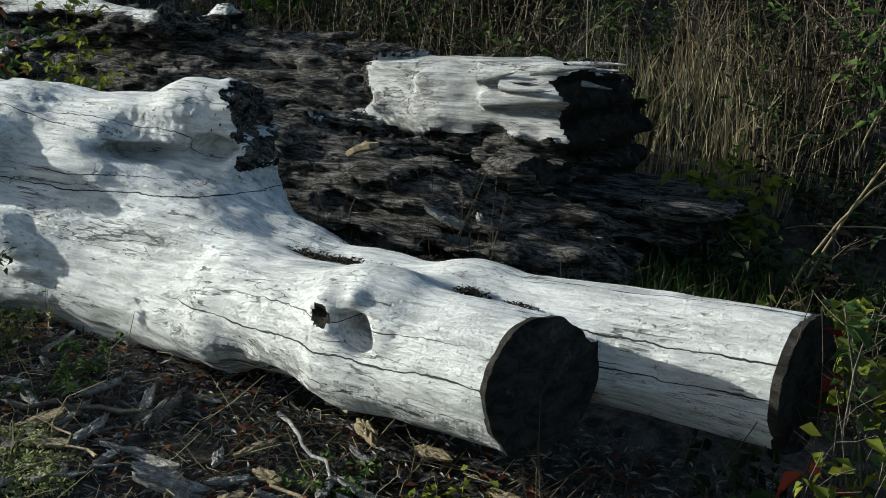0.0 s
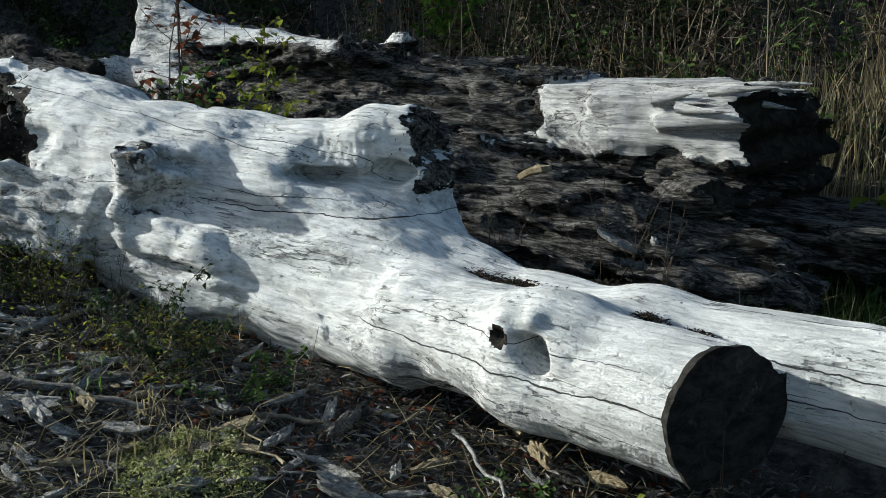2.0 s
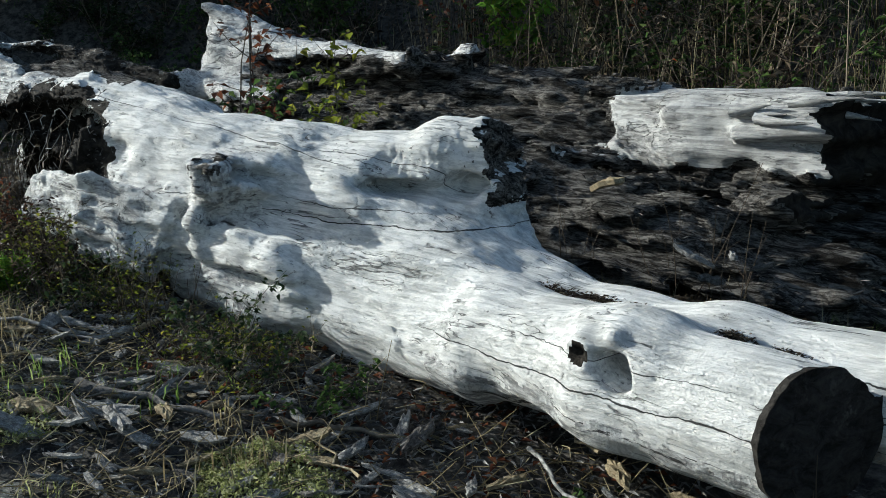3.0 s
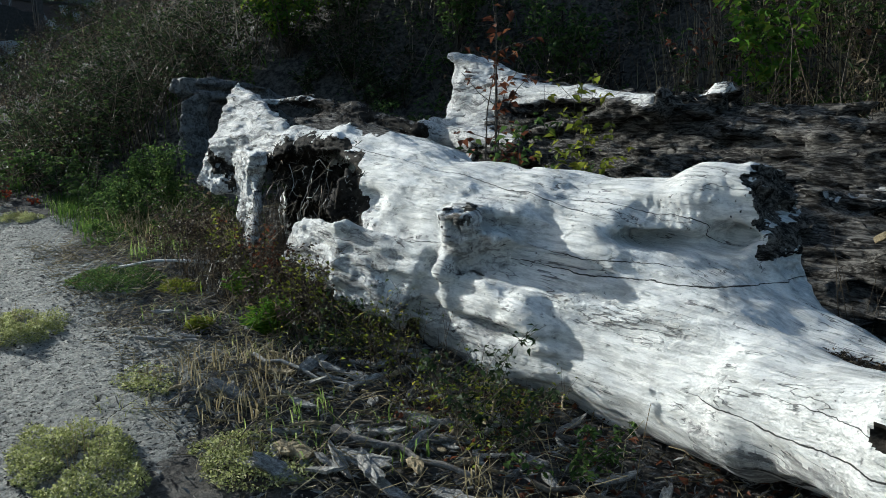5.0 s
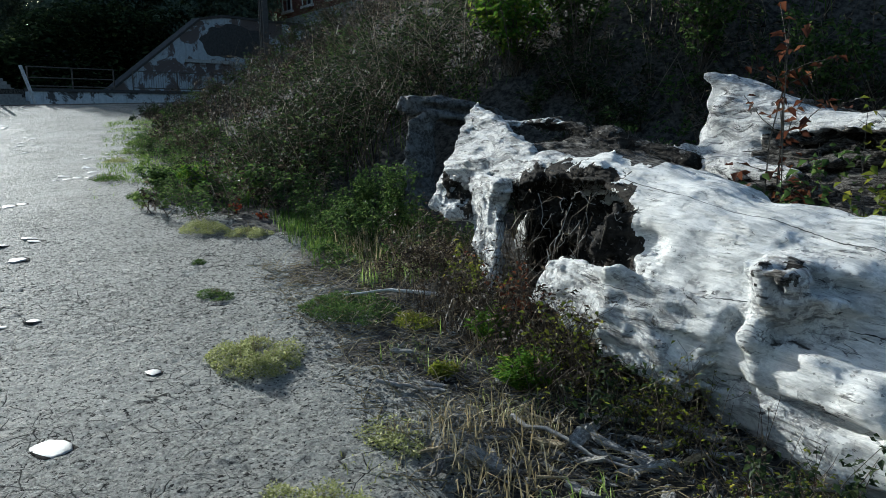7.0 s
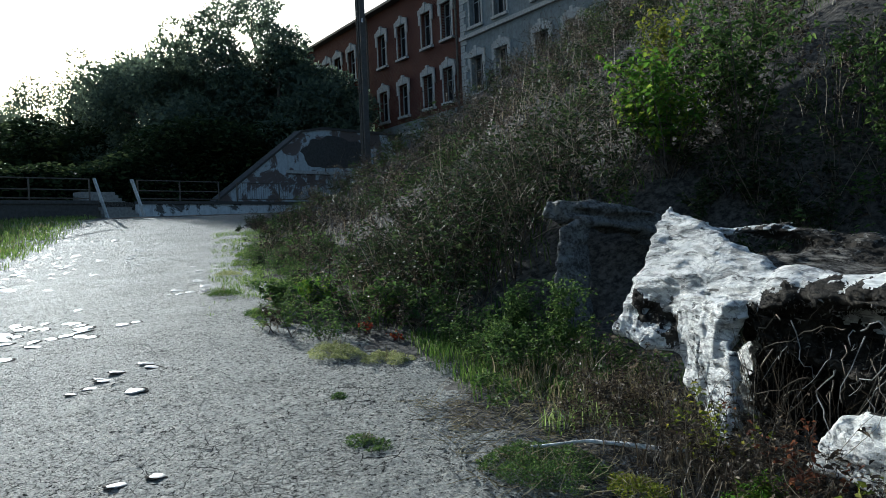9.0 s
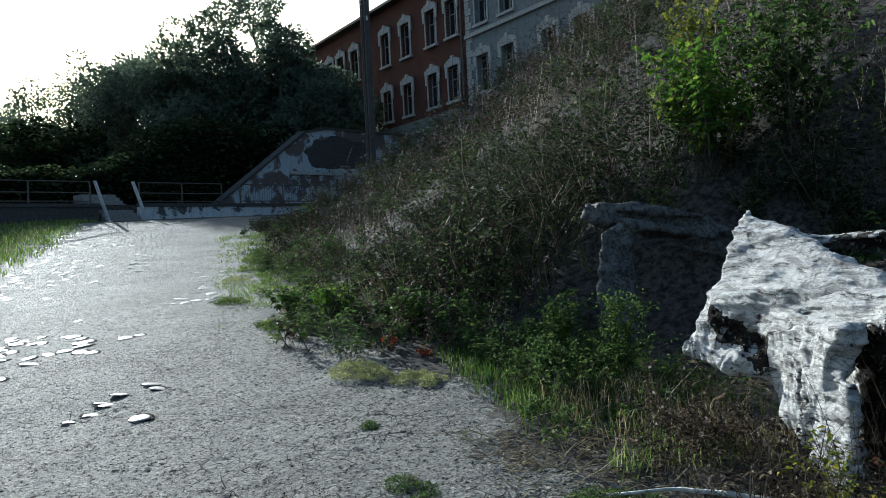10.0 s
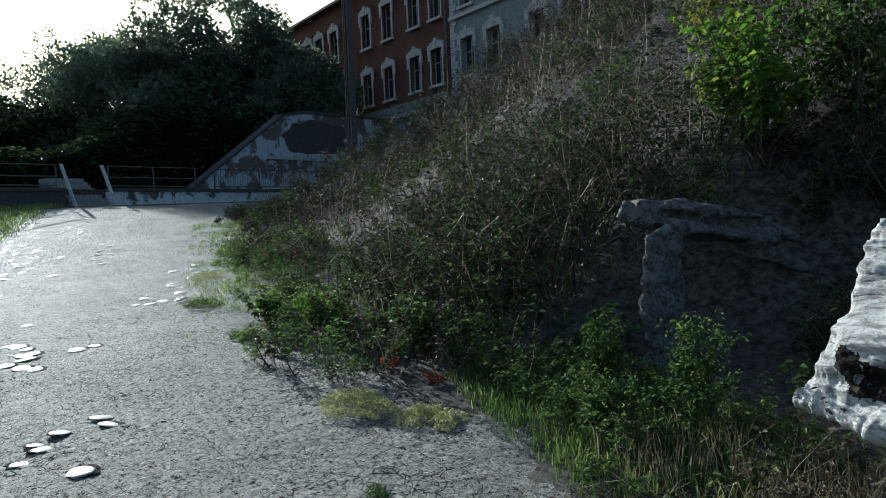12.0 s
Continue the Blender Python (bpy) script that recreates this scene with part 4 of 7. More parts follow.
    kinds[torn & (kinds == 0)] = 6
    kinds[np.isin(kinds, (0, 6)) & (c[:, 0] < -4.9) & (c[:, 1] > 2.53 + 0.5 * ragged - 0.1 * smooth(-6.6, -6.2, c[:, 0])) & (c[:, 2] > 1.3) & (c[:, 2] < 1.66 + ragged)] = 8
    kinds[hole] = 7
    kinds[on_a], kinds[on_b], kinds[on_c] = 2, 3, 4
    # torn faces turned from the sun: dark colour carries their shade
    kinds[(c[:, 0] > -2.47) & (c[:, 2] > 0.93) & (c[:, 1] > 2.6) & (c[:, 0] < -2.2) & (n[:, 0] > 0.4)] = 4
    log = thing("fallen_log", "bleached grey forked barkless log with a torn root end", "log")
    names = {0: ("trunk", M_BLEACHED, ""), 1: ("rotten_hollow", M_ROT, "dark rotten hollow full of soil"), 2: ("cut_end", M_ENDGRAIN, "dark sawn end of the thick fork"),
             3: ("cut_end", M_ENDGRAIN, "dark sawn end of the back fork"), 4: ("shaded_broken_stub", M_BARK, "splintered end of a snapped limb"), 6: ("root_plate", M_TORN, "torn fibrous bleached root wood"), 7: ("knot_hole", M_ROT, "dark knot hole"), 8: ("rotten_rim", M_BARK, "dark rotting rim behind the root plate"), 5: ("knot_crust", M_BARK, "dark torn crust on the knot")}
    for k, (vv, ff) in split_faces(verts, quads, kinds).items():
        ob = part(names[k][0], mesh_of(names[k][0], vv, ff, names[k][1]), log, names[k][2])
        if k in (4, 5):
            ob["kind"] = "stuff"
    # the sawn faces, with the outline of the wood behind them
    for point, face, reach in ((end_a, face_a, 0.205), (end_b, face_b, 0.215)):
        nrm = face / np.linalg.norm(face)
        u = np.cross((0, 0, 1.0), nrm)
        u /= np.linalg.norm(u)
        w = np.cross(nrm, u)
        ang = np.arange(72) * 6.28318 / 72
        out = np.cos(ang)[:, None] * u + np.sin(ang)[:, None] * w
        rr = np.arange(0.04, reach + 0.03, 0.004)
        spots = point - nrm * 0.01 + out[:, None] * rr[None, :, None]
        cell = np.clip(((spots - np.array([float(a[0]) for a in axes])) / 0.0115).round().astype(int), 0, np.array(whole.shape) - 1)
        wet = whole[cell[..., 0], cell[..., 1], cell[..., 2]] > 0
        rim = np.where(wet.any(1), rr[np.argmax(wet, 1)], reach)
        rim = np.minimum(rim, reach)
        rim = (np.roll(rim, 1) + rim + np.roll(rim, -1)) / 3 + 0.004
        rings = [point + nrm * 0.007 + out * (rim * s)[:, None] + nrm * (0.004 * rough2(np.cos(ang) * 9 * s, np.sin(ang) * 9 * s, 2, 43))[:, None] for s in (1.0, 0.9, 0.72, 0.5, 0.28)]
        back = point - nrm * 0.02 + out * rim[:, None] * 0.98
        vv = np.concatenate([back] + rings + [(point + nrm * 0.007)[None]])
        i = np.arange(72)
        j = (i + 1) % 72
        q = Soup().add(vv, np.concatenate([np.stack([k * 72 + i, k * 72 + j, (k + 1) * 72 + j, (k + 1) * 72 + i], 1) for k in range(5)]))
        q.f3.append(np.stack([5 * 72 + i, 5 * 72 + j, np.full(72, 6 * 72)], 1))
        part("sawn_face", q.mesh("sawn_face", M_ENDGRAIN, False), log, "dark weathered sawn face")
    # rootlets that hang and straggle over the hollow
    for i in range(46):
        a = np.array((RNG.uniform(-6.05, -4.7), RNG.uniform(2.08, 2.25), RNG.uniform(0.7, 1.25)))
        u = np.linspace(0, 1, 7)[:, None]
        run = np.array((RNG.normal(0, 0.16), RNG.normal(-0.03, 0.05), RNG.normal(-0.2, 0.14)))
        way = a + run * u + np.cumsum(RNG.normal(0, 0.016, (7, 3)), 0)
        part("rootlet", Soup().path(way, RNG.uniform(0.0018, 0.005) * (1 - 0.6 * u[:, 0]), 4).mesh("rootlet", (M_STALK, M_TWIG, M_CHIP)[i % 3]), log)
    # crumbs and root threads over the rot
    rot = np.nonzero(kinds == 1)[0]
    pick = RNG.choice(rot, 7000)
    q = Soup().leaves(c[pick] + n[pick] * 0.003, n[pick] + RNG.normal(0, 1.0, (7000, 3)), RNG.uniform(0.01, 0.035, 7000), 0.3, 0.5, 0.1)
    tagged(part("crumbling_rot", q.mesh("crumbling_rot", M_FLAKE, False), log, "dark crumbling rot"), kind="stuff")
    return groove


GROOVE = bleached_log()


# ---- the big dark trunk that lies behind it ----
def dark_trunk():
    limbs = [
        [(-7.15, 4.78, 1.32, 0.46), (-6.6, 4.78, 1.28, 0.48), (-5.8, 4.75, 1.15, 0.46), (-4.5, 4.72, 1.04, 0.46), (-3.0, 4.55, 0.90, 0.44), (-1.1, 4.35, 0.85, 0.42)],
        [(-5.2, 4.3, 0.8, 0.4), (-4.2, 4.1, 0.72, 0.42), (-3.0, 3.85, 0.58, 0.40), (-2.0, 3.7, 0.46, 0.34), (-1.35, 3.75, 0.40, 0.26)],
        [(-2.9, 4.25, 1.12, 0.15), (-2.2, 4.15, 1.09, 0.21), (-1.2, 4.05, 1.07, 0.23)],
        [(-4.35, 4.6, 1.4, 0.12), (-4.15, 4.55, 1.52, 0.06), (-4.05, 4.5, 1.56, 0.03)],
        [(-3.1, 4.4, 1.2, 0.12), (-2.95, 4.3, 1.34, 0.05)],
        [(-7.0, 4.6, 1.5, 0.2), (-6.9, 4.5, 1.66, 0.16), (-6.4, 4.52, 1.58, 0.14), (-5.42, 4.5, 1.50, 0.12), (-4.44, 4.25, 1.46, 0.09)],
        [(-6.8, 4.2, 1.27, 0.11), (-6.2, 4.08, 1.24, 0.1), (-5.6, 3.98, 1.22, 0.06)],
        [(-6.9, 4.5, 1.2, 0.2), (-7.1, 4.1, 1.3, 0.14), (-7.2, 3.9, 1.35, 0.06)],
        [(-6.6, 4.45, 1.1, 0.25), (-6.1, 4.1, 1.05, 0.12)],
        [(-1.7, 3.8, 0.8, 0.12), (-1.0, 3.75, 0.92, 0.07)],
    ]
    bites = [((-7.3, 4.7, 1.35), (0.25, 0.3, 0.16)), ((-5.6, 4.2, 1.42), (0.9, 0.35, 0.12)), ((-1.5, 3.83, 1.10), (0.17, 0.1, 0.035)), ((-1.9, 3.5, 0.35), (0.3, 0.2, 0.16)),
             ((-1.3, 4.1, 0.82), (0.3, 0.35, 0.09)), ((-3.4, 4.0, 1.28), (0.5, 0.2, 0.12))]

    # the raised torn slab at the root end, and long torn shards on the pale block
    plates = [((-7.38, 4.42, 2.04), (-7.2, 4.46, 1.72), (-6.3, 4.6, 1.72), 0.035), ((-7.38, 4.42, 2.04), (-6.9, 4.62, 1.93), (-6.3, 4.6, 1.72), 0.03),
              ((-2.75, 4.1, 1.27), (-1.55, 4.0, 1.33), (-1.9, 4.25, 1.31), 0.03), ((-2.3, 3.95, 1.22), (-1.33, 3.92, 1.27), (-1.6, 4.2, 1.26), 0.035), ((-1.9, 3.88, 1.14), (-1.30, 3.86, 1.19), (-1.5, 4.1, 1.2), 0.03)]

    def white(x, y, z):
        wob = 0.07 * rough3(x * 2.5, y * 4, z * 4, 3, 31) + 0.03 * rough3(x * 9, y * 14, z * 14, 2, 38)
        right = (x > -2.7 + 3.0 * wob) & (z > 0.96 + wob + 0.10 * smooth(-2.0, -2.9, x)) & (y < 4.6 + wob)
        right |= (x > -1.3) & (z > 0.78) & (y < 3.9)
        left = (x < -6.3 + 2 * wob) & (z > 1.05 + 1.5 * wob)
        strip = (x < -4.4) & (z > 1.56 - 0.075 * (x + 5.42) - 0.06 * smooth(-5.0, -6.2, x) + 0.5 * wob) & (y < 4.7)
        strip |= (x < -5.6 + wob) & (x > -6.9) & (z > 1.22 + 0.6 * wob) & (z < 1.36) & (y < 4.2)
        tip = (x > -4.3) & (x < -3.95) & (z > 1.555 + 0.5 * wob)
        return right | left | strip | tip

    def wrinkle(x, y, z):
        pale = white(x, y, z)
        plates = 0.085 * rough3(x * 2.6, y * 8, z * 9, 4, 33, 0.62) + 0.045 * np.sin(46 * z + 5 * rough3(x * 2, y * 2, z * 2, 2, 36)) * smooth(-0.2, 0.3, rough3(x * 1.5, y * 2, z * 2, 2, 37))
        return np.where(pale, 0.010 * rough3(x * 2, y * 8, z * 8, 3, 34) + 0.014 * rough3(x * 2.5, y * 26, z * 26, 2, 39), plates)

    axes, d = limb_field(limbs, bites, (-7.7, 3.0, 0.1), (-0.6, 5.5, 2.2), 0.022, 0.12, wrinkle, plates=plates)
    x, y, z = np.meshgrid(*axes, indexing="ij", sparse=True)
    snap = (x + 1.48) * 0.98 - (y - 4) * 0.15 + 0.03 * np.sin(z * 37) + 0.03 * np.sin(y * 29 + z * 11)
    np.maximum(d, np.where(np.broadcast_to(z > 0.72, d.shape), snap, -9).astype(np.float32), out=d)
    rip = -(x + 7.2) * 0.95 - (y - 4.7) * 0.2 + 0.03 * np.sin(z * 24) + 0.03 * np.sin(y * 31)
    np.maximum(d, np.where(np.broadcast_to(z < 2.2, d.shape), rip, -9).astype(np.float32), out=d)
    verts, quads = skin(axes, d)
    c, n = face_data(verts, quads)
    kinds = white(c[:, 0], c[:, 1], c[:, 2]).astype(int)
    kinds[(kinds == 1) & (c[:, 0] < -3.5)] = 3
    kinds[(c[:, 0] > -1.56 + 0.03 * np.sin(c[:, 2] * 40)) & (n[:, 0] > 0.3) & (c[:, 2] > 0.72)] = 2
    log = thing("fallen_tree", "massive dark rotting fallen trunk with loose bark and bleached torn ends", "log")
    names = {0: ("bark", M_BARK, "dark furrowed bark"), 1: ("bleached_wood", M_PALEWOOD, "pale bare wood"), 2: ("broken_end", M_ROT, "dark splintered broken end"), 3: ("root_end", M_TORN, "pale bare root end")}
    for k, (vv, ff) in split_faces(verts, quads, kinds).items():
        part(names[k][0], mesh_of(names[k][0], vv, ff, names[k][1]), log, names[k][2])
    # bark flakes that lift off
    face = np.nonzero((kinds == 0) & (c[:, 1] < 4.6) & (n[:, 2] > -0.2))[0]
    pick = RNG.choice(face, 9000)
    q = Soup().leaves(c[pick] + n[pick] * 0.004, np.stack([RNG.choice([-1.0, 1.0], 9000), RNG.normal(0, 0.5, 9000), RNG.normal(0, 0.3, 9000)], 1), RNG.uniform(0.012, 0.06, 9000), 0.13, 0.3, -0.15)
    tagged(part("bark_flake", q.mesh("bark_flake", M_FLAKE, False), log, "loose lifted bark flakes"), kind="stuff")
    # splinters that stand out of the broken end
    for i in range(14):
        q = Soup()
        b = np.array([(-1.75 + RNG.uniform(-0.3, 0.2), 4.05 + RNG.uniform(-0.2, 0.2), 1.27 + RNG.uniform(-0.05, 0.03))])
        q.stems(b, b + np.array([(RNG.uniform(0.2, 0.45), RNG.uniform(-0.08, 0.08), RNG.uniform(-0.03, 0.05))]), 0.03, 0.004, 0.03, 4, 5)
        part("splinter", q.mesh("splinter", M_PALEWOOD), log)
    return log


dark_trunk()


# ---- the grey stump in the shade of the bank ----
def grey_stump():
    limbs = [
        [(-10.40, 2.82, 1.90, 0.06), (-10.3, 2.95, 1.87, 0.10), (-10.15, 3.35, 1.84, 0.10), (-10.0, 3.75, 1.76, 0.07), (-9.95, 4.0, 1.66, 0.04)],
        [(-10.3, 3.1, 1.80, 0.06), (-10.05, 3.6, 1.66, 0.05), (-9.9, 4.0, 1.45, 0.05)],
        [(-10.0, 3.0, 1.76, 0.08), (-9.98, 2.85, 1.5, 0.05)],
        [(-10.9, 4.2, 1.0, 0.5), (-10.6, 4.9, 1.1, 0.5)],
    ]
    # a split slab on a broad, flat upright
    plates = [((-10.42, 2.84, 1.96), (-10.0, 3.1, 1.92), (-9.95, 3.75, 1.84), 0.03), ((-10.40, 2.84, 1.86), (-9.95, 3.0, 1.80), (-9.9, 3.8, 1.66), 0.03),
              ((-10.02, 3.0, 1.78), (-10.0, 2.78, 1.70), (-9.84, 2.68, 0.7), 0.045), ((-10.02, 3.0, 1.78), (-9.84, 2.68, 0.7), (-9.82, 2.9, 0.7), 0.045)]

    def wrinkle(x, y, z):
        return 0.035 * rough3(x * 4, y * 3, z * 5, 3, 51) + 0.02 * rough3(x * 18, y * 5, z * 18, 3, 52)

    axes, d = limb_field(limbs, [], (-11.6, 2.3, 0.5), (-9.2, 5.6, 2.4), 0.02, 0.06, wrinkle, plates=plates)
    verts, quads = skin(axes, d)
    c, n = face_data(verts, quads)
    kinds = ((c[:, 0] < -10.2) & (c[:, 1] > 3.3) & (c[:, 2] < 1.7)).astype(int)
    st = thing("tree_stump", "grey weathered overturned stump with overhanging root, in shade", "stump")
    names = {0: ("stump_wood", M_SHADEDWOOD, ""), 1: ("rotten_core", M_ROT, "dark rotten core")}
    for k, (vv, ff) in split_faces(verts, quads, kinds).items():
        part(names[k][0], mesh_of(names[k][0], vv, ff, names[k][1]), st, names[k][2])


grey_stump()


# ---- the terrace with its wall, stairs and rails, at the top of the road ----
TERRACE = Matrix(((-0.547, -0.837, 0, -42.0), (0.837, -0.547, 0, -3.7), (0, 0, 1, 0), (0, 0, 0, 1)))


def terrace():
    def laid(name, label, category, kind=""):
        return thing(name, label, category, kind=kind, place=TERRACE)

    top, low = 3.92, 2.6
    for name, a, b, mat, label in (("terrace_wall", -34.0, -1.75, M_DARKCONCRETE, "low dark stained terrace wall"), ("terrace_wall", 0.1, 17.0, M_DIRTYWALL, "low whitewashed peeling terrace wall")):
        w = laid(name, label, "wall", "structure")
        q = Soup().box(a, b, 0.0, 0.4, low, top - 0.14)
        part("wall_face", q.mesh("wall_face", mat, False), w)
        part("coping", Soup().box(a, b, -0.07, 0.45, top - 0.14, top).mesh("coping", M_DARKCONCRETE, False), w, "dark concrete coping")
    deck = laid("terrace_floor", "dark earth terrace behind the low wall", "ground", "structure")
    part("deck", Soup().box(-34, 17, 0.45, 9, 2.6, top - 0.03).mesh("deck", M_SOIL, False), deck)
    part("deck", Soup().box(-1.75, 0.1, 0.9, 9, 2.6, top - 0.03).mesh("deck", M_SOIL, False), deck)
    st = laid("stairs", "short concrete stairs between white sloping side walls", "stairs", "structure")
    for i in range(11):
        part("step", Soup().box(-1.6, -0.05, -1.05 + 0.29 * i, 2.6, 2.6, 2.92 + 0.15 * i).mesh("step", M_CONCRETE, False), st)
    for x, lean in ((-1.68, -0.16), (-0.02, -0.16)):
        prof = [(-0.75, 3.05), (-0.55, 3.05), (0.25, 4.85), (0.05, 4.85)]
        v = [(xx + lean * (z - 3.05) / 1.8, y, z) for xx in (x, x + 0.06) for y, z in prof]
        q = Soup().add(v, [(0, 1, 2, 3), (7, 6, 5, 4)] + [(i, i + 4, (i + 1) % 4 + 4, (i + 1) % 4) for i in range(4)])
        part("side_board", q.mesh("side_board", M_WHITEPAINT, False), st, "worn white sloping side board")

    def fence(a, b, name, mat, closed, label):
        f = laid(name, label, "railing")
        n = max(2, int(round((b - a) / 2.4)) + 1)
        for i in range(n):
            x = a + (b - a) * i / (n - 1)
            part("post", Soup().stems([(x, 0.2, top - 0.05)], [(x, 0.2, top + 0.92)], 0.035, 0.035, 0, 1, 6).mesh("post", mat), f)
        for h in (0.9, 0.12) if closed else (0.9, 0.45, 0.1):
            part("rail", Soup().stems([(a, 0.2, top + h)], [(b, 0.2, top + h)], 0.026, 0.026, 0, 1, 6).mesh("rail", mat), f)
        if closed:
            k = int((b - a) / 0.13)
            xs_ = np.linspace(a + 0.07, b - 0.07, k)
            bar = Soup().stems([(0, 0, 0)], [(0, 0, 0.78)], 0.009, 0.009, 0, 1, 4).mesh("baluster", mat)
            for x in xs_:
                ob = part("baluster", bar, f)
                ob.location = (x, 0.2, top + 0.12)

    fence(-34, -2.0, "railing", M_RAIL, False, "rusty open tube railing on the terrace wall")
    fence(0.15, 4.2, "railing", M_RAIL, False, "rusty open tube railing on the terrace wall")
    fence(5.2, 12.6, "railing", M_RAIL, True, "dark metal balustrade with thin upright bars")

    wing = thing("wing_wall", "tall flaking white plastered retaining wall with a sloping edge", "wall", kind="structure", place=Matrix.Translation((-3.0, 0.7, 0)) @ TERRACE)
    prof = [(3.0, 2.6), (16.0, 2.6), (16.0, 8.0), (10.0, 8.02), (8.5, 7.75), (3.0, 3.95)]
    v = [(x, y, z) for y in (0.0, 0.5) for x, z in prof]
    q = Soup().add(v, [(i, (i + 1) % 6, (i + 1) % 6 + 6, i + 6) for i in range(6)])
    q.f4.append(np.array([(0, 1, 2, 3), (0, 3, 4, 5), (7, 6, 9, 8), (6, 11, 10, 9)]))
    part("wall_face", q.mesh("wall_face", M_WHITEPLASTER, False), wing)
    ang = np.arange(40) * 6.28318 / 40
    reach = 1 + 0.22 * rough2(np.cos(ang) * 2.5, np.sin(ang) * 2.5, 4, 75)
    px, pz = 10.6 + 2.3 * reach * np.cos(ang), 6.75 + 0.95 * reach * np.sin(ang)
    v = np.concatenate([np.stack([px, np.full(40, y), pz], 1) for y in (0.0, -0.02)] + [np.array([[10.6, -0.02, 6.75]])])
    k = np.arange(40)
    q = Soup().add(v, np.stack([k, (k + 1) % 40, (k + 1) % 40 + 40, k + 40], 1))
    q.f3.append(np.stack([k + 40, (k + 1) % 40 + 40, np.full(40, 80)], 1))
    part("bare_brickwork", q.mesh("bare_brickwork", M_DARKCONCRETE, False), wing, "dark bare masonry where the plaster has fallen off")
    part("ledge", Soup().box(7.4, 12.6, -0.12, 0.0, 5.55, 5.72).mesh("ledge", M_TRIM, False), wing, "pale ledge")
    q = Soup()
    v = [(x, y, z + dz) for x, z in ((3.0, 3.95), (8.5, 7.75), (10.0, 8.02), (16.0, 8.0)) for y in (-0.08, 0.58) for dz in (0.0, 0.13)]
    f = []
    for i in range(3):
        o = i * 4
        f += [(o, o + 4, o + 5, o + 1), (o + 1, o + 5, o + 7, o + 3), (o + 3, o + 7, o + 6, o + 2), (o + 2, o + 6, o + 4, o)]
    part("coping", q.add(v, f).mesh("coping", M_DARKCONCRETE, False), wing, "dark coping")


terrace()


# ---- the old brick and plaster building ----
def old_building():
    ang = radians(105)
    dv = Vector((-math.sin(ang), math.cos(ang), 0))
    nv = Vector((dv.y, -dv.x, 0))
    # x runs along the front away from the corner, y runs into the house, z is up
    place = Matrix(((dv.x, nv.x, 0, -47.78), (dv.y, nv.y, 0, 12.75), (0, 0, 1, 0), (0, 0, 0, 1)))
    house = thing("brick_building", "long old building of red brick and grey plaster with hooded windows", "building", place=place)
    red_x = [1.5, 3.85, 7.0, 9.8, 14.6, 17.0, 19.0, 21.2, 24.6, 27.2]
    grey_x = [-1.55, -3.9, -7.3, -9.7, -13.0, -15.5]
    w, depth = 1.15, 0.55
    rows = [(9.35, 11.25), (12.85, 14.85), (5.6, 7.4)]
    eaves = 16.55

    def front(a, b, holes, mat, name, y0):
        sx = sorted({a, b, *[h[0] for h in holes], *[h[1] for h in holes]})
        sz = sorted({2.0, eaves, *[h[2] for h in holes], *[h[3] for h in holes]})
        q = Soup()
        for x0, x1 in zip(sx[:-1], sx[1:]):
            for z0, z1 in zip(sz[:-1], sz[1:]):
                if not any(h[0] < (x0 + x1) / 2 < h[1] and h[2] < (z0 + z1) / 2 < h[3] for h in holes):
                    q.box(x0, x1, y0, depth, z0, z1)
        part(name, q.mesh(name, mat, False), house)

    red = [(x - w / 2, x + w / 2, z0, z1) for x in red_x for z0, z1 in rows[:2]]
    grey = [(x - w / 2, x + w / 2, z0, z1) for x in grey_x for z0, z1 in rows[:2]]
    front(0.0, 31.0, red, M_BRICK, "brick_wall", 0.0)
    front(-18.0, 0.0, grey, M_SHADEDPLASTER, "plaster_wall", -0.06)
    part("plinth", Soup().box(0.02, 31.0, -0.08, 0.0, 2.0, 8.9).mesh("plinth", M_SHADEDPLASTER, False), house, "grey plaster plinth")
    part("ledge", Soup().box(-18.0, 31.0, -0.2, -0.08, 8.14, 8.3).mesh("ledge", M_TRIM, False), house, "pale ledge")
    part("cornice", Soup().box(-18.0, -0.01, -0.22, -0.06, 12.3, 12.5).mesh("cornice", M_TRIM, False), house, "pale cornice")
    part("side_wall", Soup().box(30.6, 31.0, depth, 11.0, 2.0, eaves).mesh("side_wall", M_BRICK, False), house)
    part("side_wall", Soup().box(-18.0, -17.6, depth, 11.0, 2.0, eaves).mesh("side_wall", M_SHADEDPLASTER, False), house)
    part("back_wall", Soup().box(-18.0, 31.0, 11.0, 11.5, 2.0, eaves).mesh("back_wall", M_BRICK, False), house)
    q = Soup()
    v = [(x, y, z) for x in (-18.4, 31.4) for y, z in ((-0.5, eaves), (5.7, eaves + 2.2), (12.0, eaves), (12.0, eaves - 0.15), (-0.5, eaves - 0.15))]
    q.add(v, [(0, 5, 6, 1), (1, 6, 7, 2), (2, 7, 8, 3), (3, 8, 9, 4), (4, 9, 5, 0)])
    q.f3.append(np.array([(0, 1, 2), (5, 7, 6)]))
    part("roof", q.mesh("roof", M_ROOF, False), house, "dark low sheet roof")
    # corner stones
    stone = Soup().box(0, 0.62, -0.05, 0.0, 0, 0.33).mesh("quoin", M_TRIM, False)
    short = Soup().box(0, 0.42, -0.05, 0.0, 0, 0.33).mesh("quoin", M_TRIM, False)
    for i in range(22):
        ob = part("quoin", (stone, short)[i % 2], house)
        ob.location = (-0.62 if i % 2 == 0 else -0.42, -0.062, 8.4 + i * 0.365)
